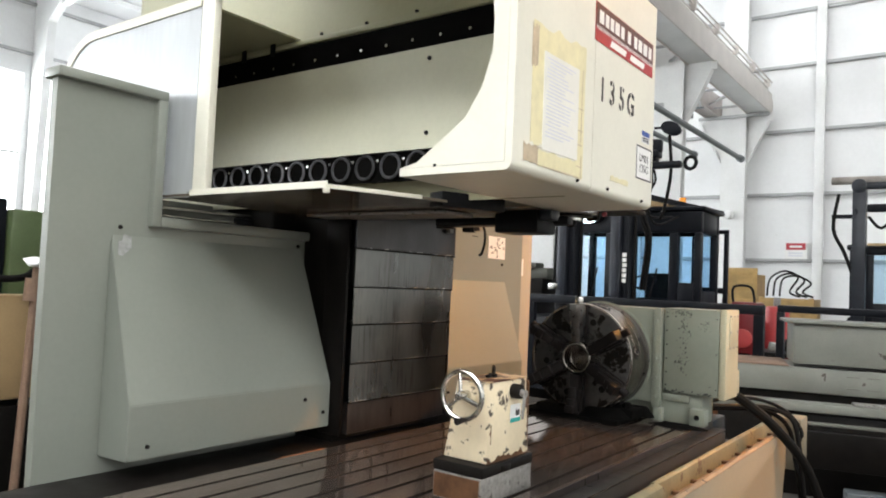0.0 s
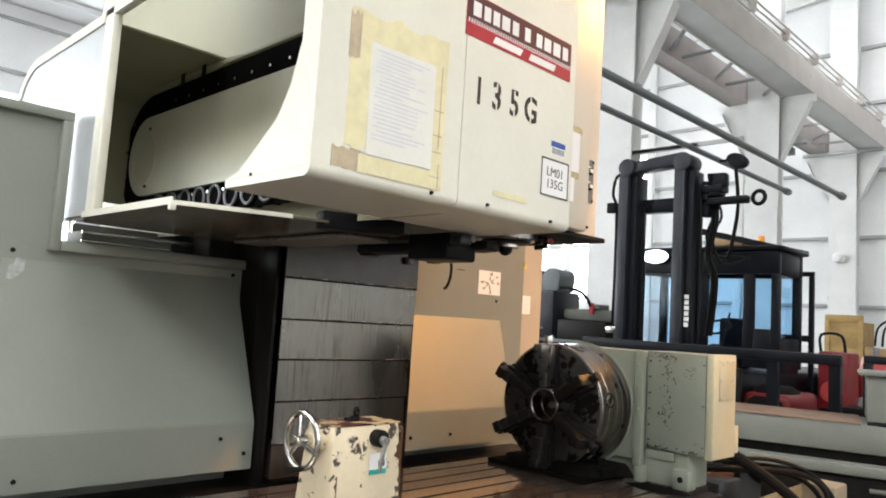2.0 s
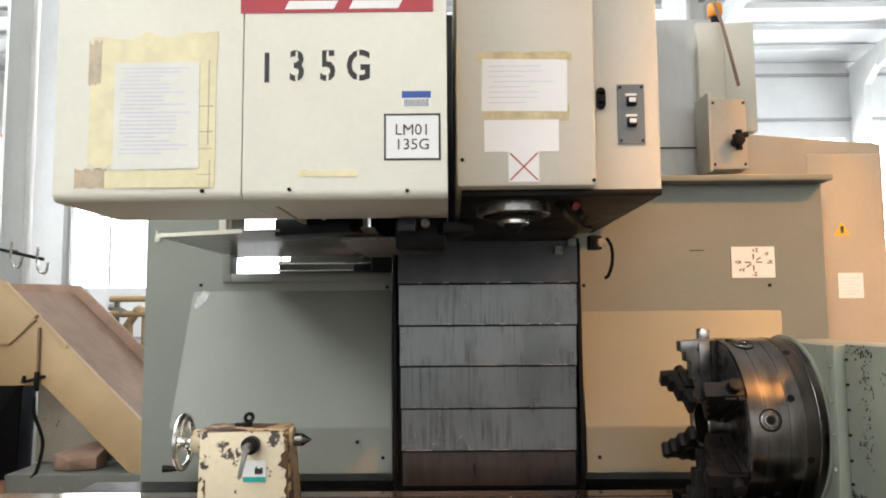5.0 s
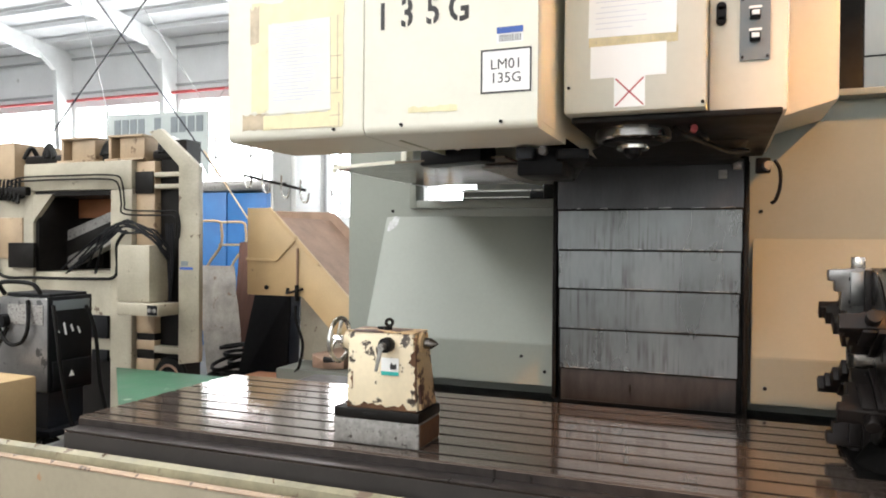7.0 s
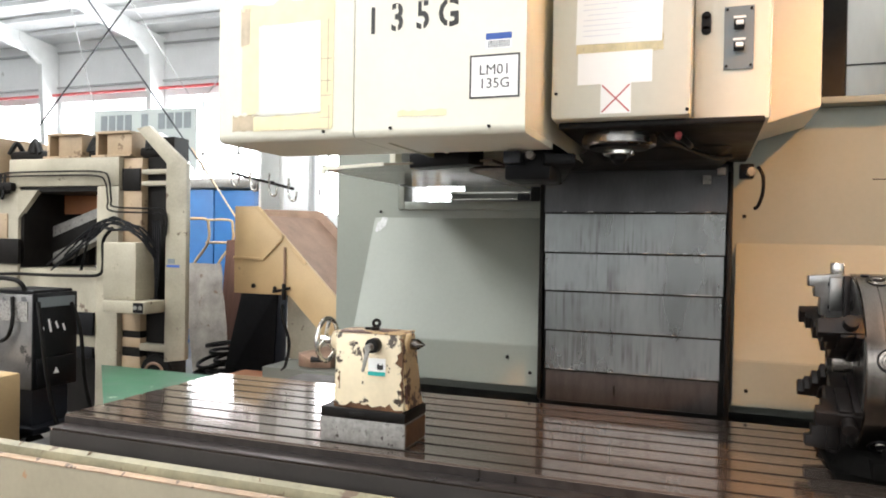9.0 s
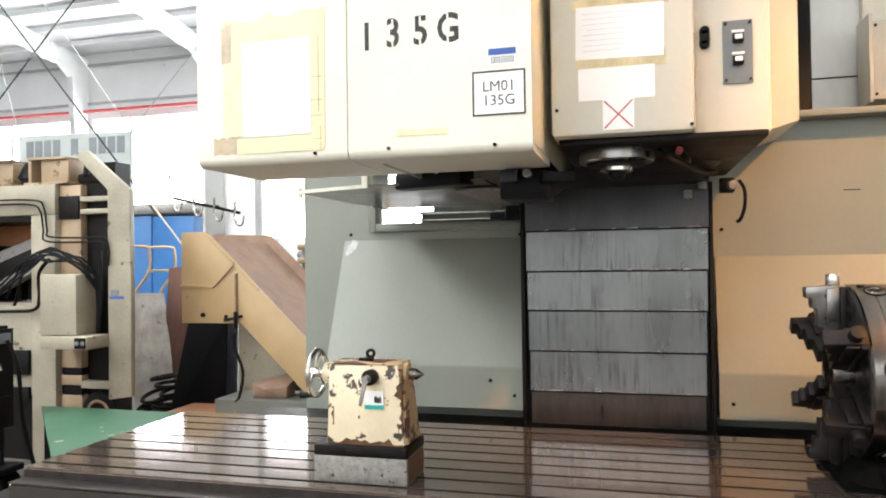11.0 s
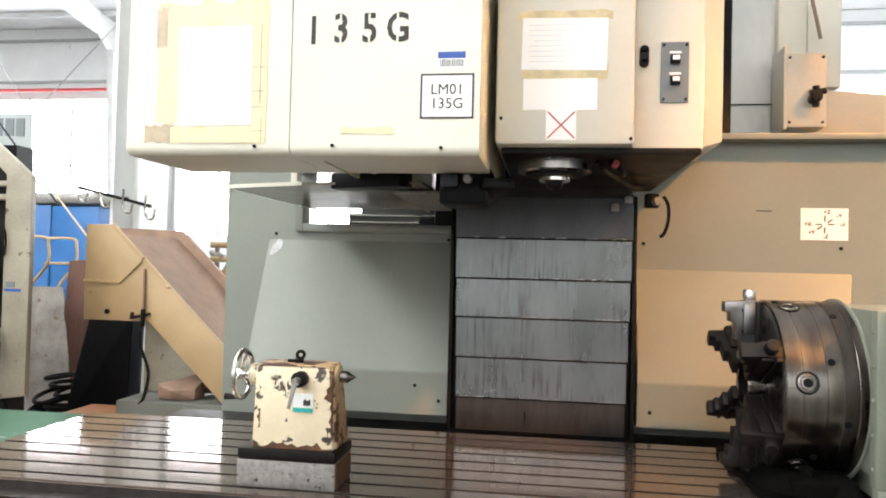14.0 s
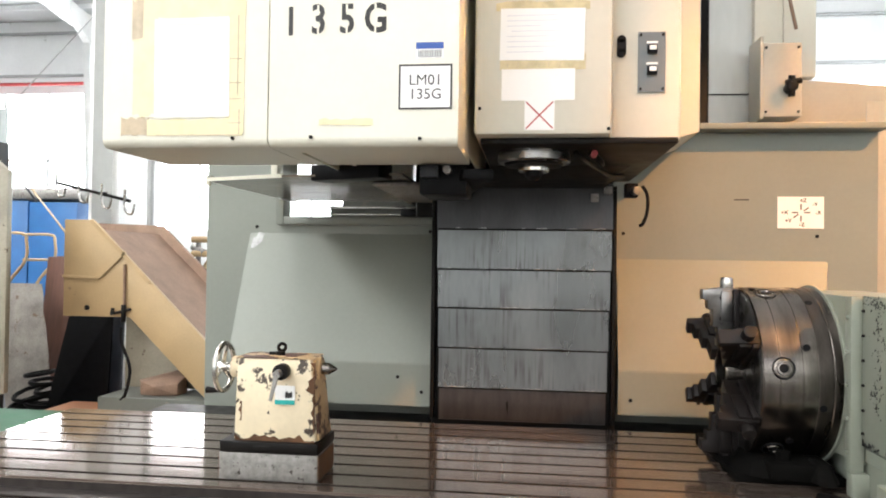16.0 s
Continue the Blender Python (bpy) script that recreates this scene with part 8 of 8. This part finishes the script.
grid = [[s.verts.new((-5.98 + 0.16 * (1 - v / 9) + 0.02 * rnd.random(), -2.88 + 0.5 * u / 6 + 0.26 * (1 - v / 9) + 0.015 * rnd.random(), 0.02 + 1.27 * v / 9)) for u in range(7)] for v in range(10)]
for v in range(9):
    for u in range(6):
        s.faces.new((grid[v][u], grid[v][u + 1], grid[v + 1][u + 1], grid[v + 1][u]))
skin = bmesh.ops.extrude_face_region(s, geom=s.faces[:])
bmesh.ops.translate(s, verts=[q for q in skin["geom"] if isinstance(q, bmesh.types.BMVert)], vec=(-0.012, 0, 0))
solid("plastic_sheet", s, M_STONE, "grey-brown crumpled sheet leaning against the boards", "sheet")
rnd = random.Random(14)
for k in range(7):
    s = B()
    ring(s, (-5.45 + 0.12 * rnd.random(), -2.1 + 0.35 * rnd.random(), 0.12 + 0.06 * k), (0.3 * rnd.random(), 0.3 * rnd.random() - 0.2, 1), 0.24 - 0.02 * k, 0.02, 26, 6)
    solid("cable_coil", s, M_RUBBER, "black cable coil in a tangled heap", "cable coil", "cable coils")
for k in range(3):
    s = B()
    ring(s, (-5.5, -2.25 + 0.1 * k, 0.04 + 0.05 * k), (0.05, 0.02 * k, 1), 0.26 - 0.03 * k, 0.022, 26, 6)
    solid("cable_coil", s, M_RUBBER, "black cable coil on the floor", "cable coil", "cable coils")

# column with hooks, banner and ropes
hr = thing("hook_rail", (-6.0, -1.7, 2.1), "steel rail with open hooks on the building column", "hook rail")
s = B()
bar(s, (-5.81, -2.12, 2.30), (-5.81, -1.34, 2.12), 0.03, 0.03)
bar(s, (-5.81, -1.63, 2.19), (-5.86, -1.63, 2.19), 0.04, 0.04)
part("rail", s, M_DARKSTEEL, hr)
for k in range(4):
    y = -2.1 + 0.24 * k
    z = 2.30 - 0.23 * (y + 2.12)
    s = B()
    tube(s, [(-5.78, y, z + 0.1), (-5.78, y, z - 0.06), (-5.78, y + 0.03, z - 0.13), (-5.78, y + 0.08, z - 0.13), (-5.78, y + 0.1, z - 0.04)], 0.012, 8, 5)
    part("hook", s, M_STEEL, hr)
s = B()
tube(s, [(-6.05, -1.26, 0.0), (-6.05, -1.26, 5.0), (-6.05, -1.26, 10.0)], 0.035, 8, 2)
solid("conduit", s, M_GIRT, "grey conduit beside the building column", "conduit", "", "structure")
bn = thing("banner", (-8.3, -5.5, 3.3), "dirty white banner with dark hand-painted lettering", "banner")
s = B()
prism(s, [(-6.65, 3.62), (-4.62, 3.58), (-4.62, 2.55), (-4.95, 3.05), (-5.3, 3.22), (-6.65, 3.1)], "x", -8.32, -8.30)
part("cloth", s, M_BANNER, bn)
rnd = random.Random(3)
y = -6.5
for k in range(11):
    if k not in (4, 6):
        s = B()
        h0 = 3.27
        box(s, -8.295, -8.29, y, y + 0.13, h0, h0 + 0.25)
        part("lettering_bar", s, M_PANELGREY, bn)
    y += 0.165
for a, b in (((-8.31, -6.65, 3.62), (-8.31, -8.8, 10.5)), ((-8.31, -4.62, 3.58), (-8.31, -8.4, 8.6)), ((-8.31, -4.62, 3.58), (-6.5, -1.8, 4.6))):
    s = B()
    cyl(s, a, b, 0.007, 6)
    part("rope", s, M_GIRT, bn)
s = B()
cyl(s, (-6.5, -3.23, 2.695), (-4.7, -1.242, 1.763), 0.008, 6)
part("rope", s, M_TAN, bn, "tan rope")
ro = thing("guy_wires", (-7.0, -5.0, 5.0), "dark crossed guy wires", "wire")
for a, b in (((-7.0, -6.6, 2.9), (-7.0, -2.0, 7.5)), ((-7.0, -3.2, 2.2), (-7.0, -8.2, 8.2))):
    s = B()
    cyl(s, a, b, 0.012, 6)
    part("wire", s, M_MAST, ro)

# brass-coloured valve gear seen past the column
vg = thing("valve_gear", (-7.0, -0.8, 0), "cluster of brass-coloured pipes and valves on a stand", "valve gear")
plain([(-7.3, -6.8, -1.25, -0.1, 0.0, 0.9, 0.02)], vg, M_BEDGREY, "stand")
rnd = random.Random(6)
for k in range(8):
    s = B()
    y = -1.2 + 0.15 * k
    cyl(s, (-7.0, y, 0.9), (-7.0, y, 1.5 + 0.35 * rnd.random()), 0.03, 10)
    cyl(s, (-7.05, y - 0.08, 1.45 + 0.3 * rnd.random()), (-6.95, y + 0.1, 1.5 + 0.25 * rnd.random()), 0.045, 12)
    part("pipe", s, M_TAN if k % 3 else M_CAST, vg)
for z in (1.62, 1.78):
    s = B()
    cyl(s, (-6.95, -1.25, z), (-6.95, 0.05, z), 0.035, 10)
    part("header_pipe", s, M_TAN, vg)

# seen past the column guard at the outset
gm = thing("green_lathe", (-5.6, 2.1, 0), "green machine housing with a black cable behind the column", "machine housing")
plain([(-6.1, -5.5, 2.28, 2.55, 1.0, 1.98, 0.02)], gm, M_OLIVE, "housing")
plain([(-6.1, -5.55, 0.9, 2.27, 1.0, 2.05, 0.02)], gm, M_TRUCKBLACK, "side_cabinet", "black side cabinet")
plain([(-6.1, -5.45, 1.2, 2.6, 0.0, 0.999, 0.02)], gm, M_DARKSTEEL, "base")
plain([(-5.44, -5.2, 1.3, 2.5, 0.68, 1.38, 0.02)], gm, M_TAN, "drawer_unit", "tan front unit")
plain([(-5.44, -5.2, 1.3, 2.5, 0.0, 0.64, 0.02)], gm, M_DARKSTEEL, "lower_unit", "dark lower unit")
s = B()
tube(s, [(-5.15, 2.3, 1.55), (-5.1, 2.2, 1.5), (-5.1, 2.0, 1.5), (-5.2, 1.8, 1.6)], 0.025)
part("cable", s, M_RUBBER, gm)
s = B()
cyl(s, (-5.0, 2.19, 0.0), (-5.0, 2.25, 1.58), 0.028, 10)
cyl(s, (-5.0, 2.22, 1.35), (-5.0, 2.23, 1.50), 0.05, 12)
solid("valve_pole", s, M_BROWN, "brown pipe pole with a valve", "pole")
rnd = random.Random(41)
s = B()
hull(s, [(-5.0 + 0.09 * math.cos(a) * rnd.uniform(0.5, 1.0), 2.25 + 0.10 * math.sin(a) * rnd.uniform(0.5, 1.1), 1.56 + 0.1 * rnd.random()) for a in np.linspace(0, 6.1, 15)], 0.006)
solid("rag", s, M_PAPER, "crumpled white rag on top of the valve pole", "rag")
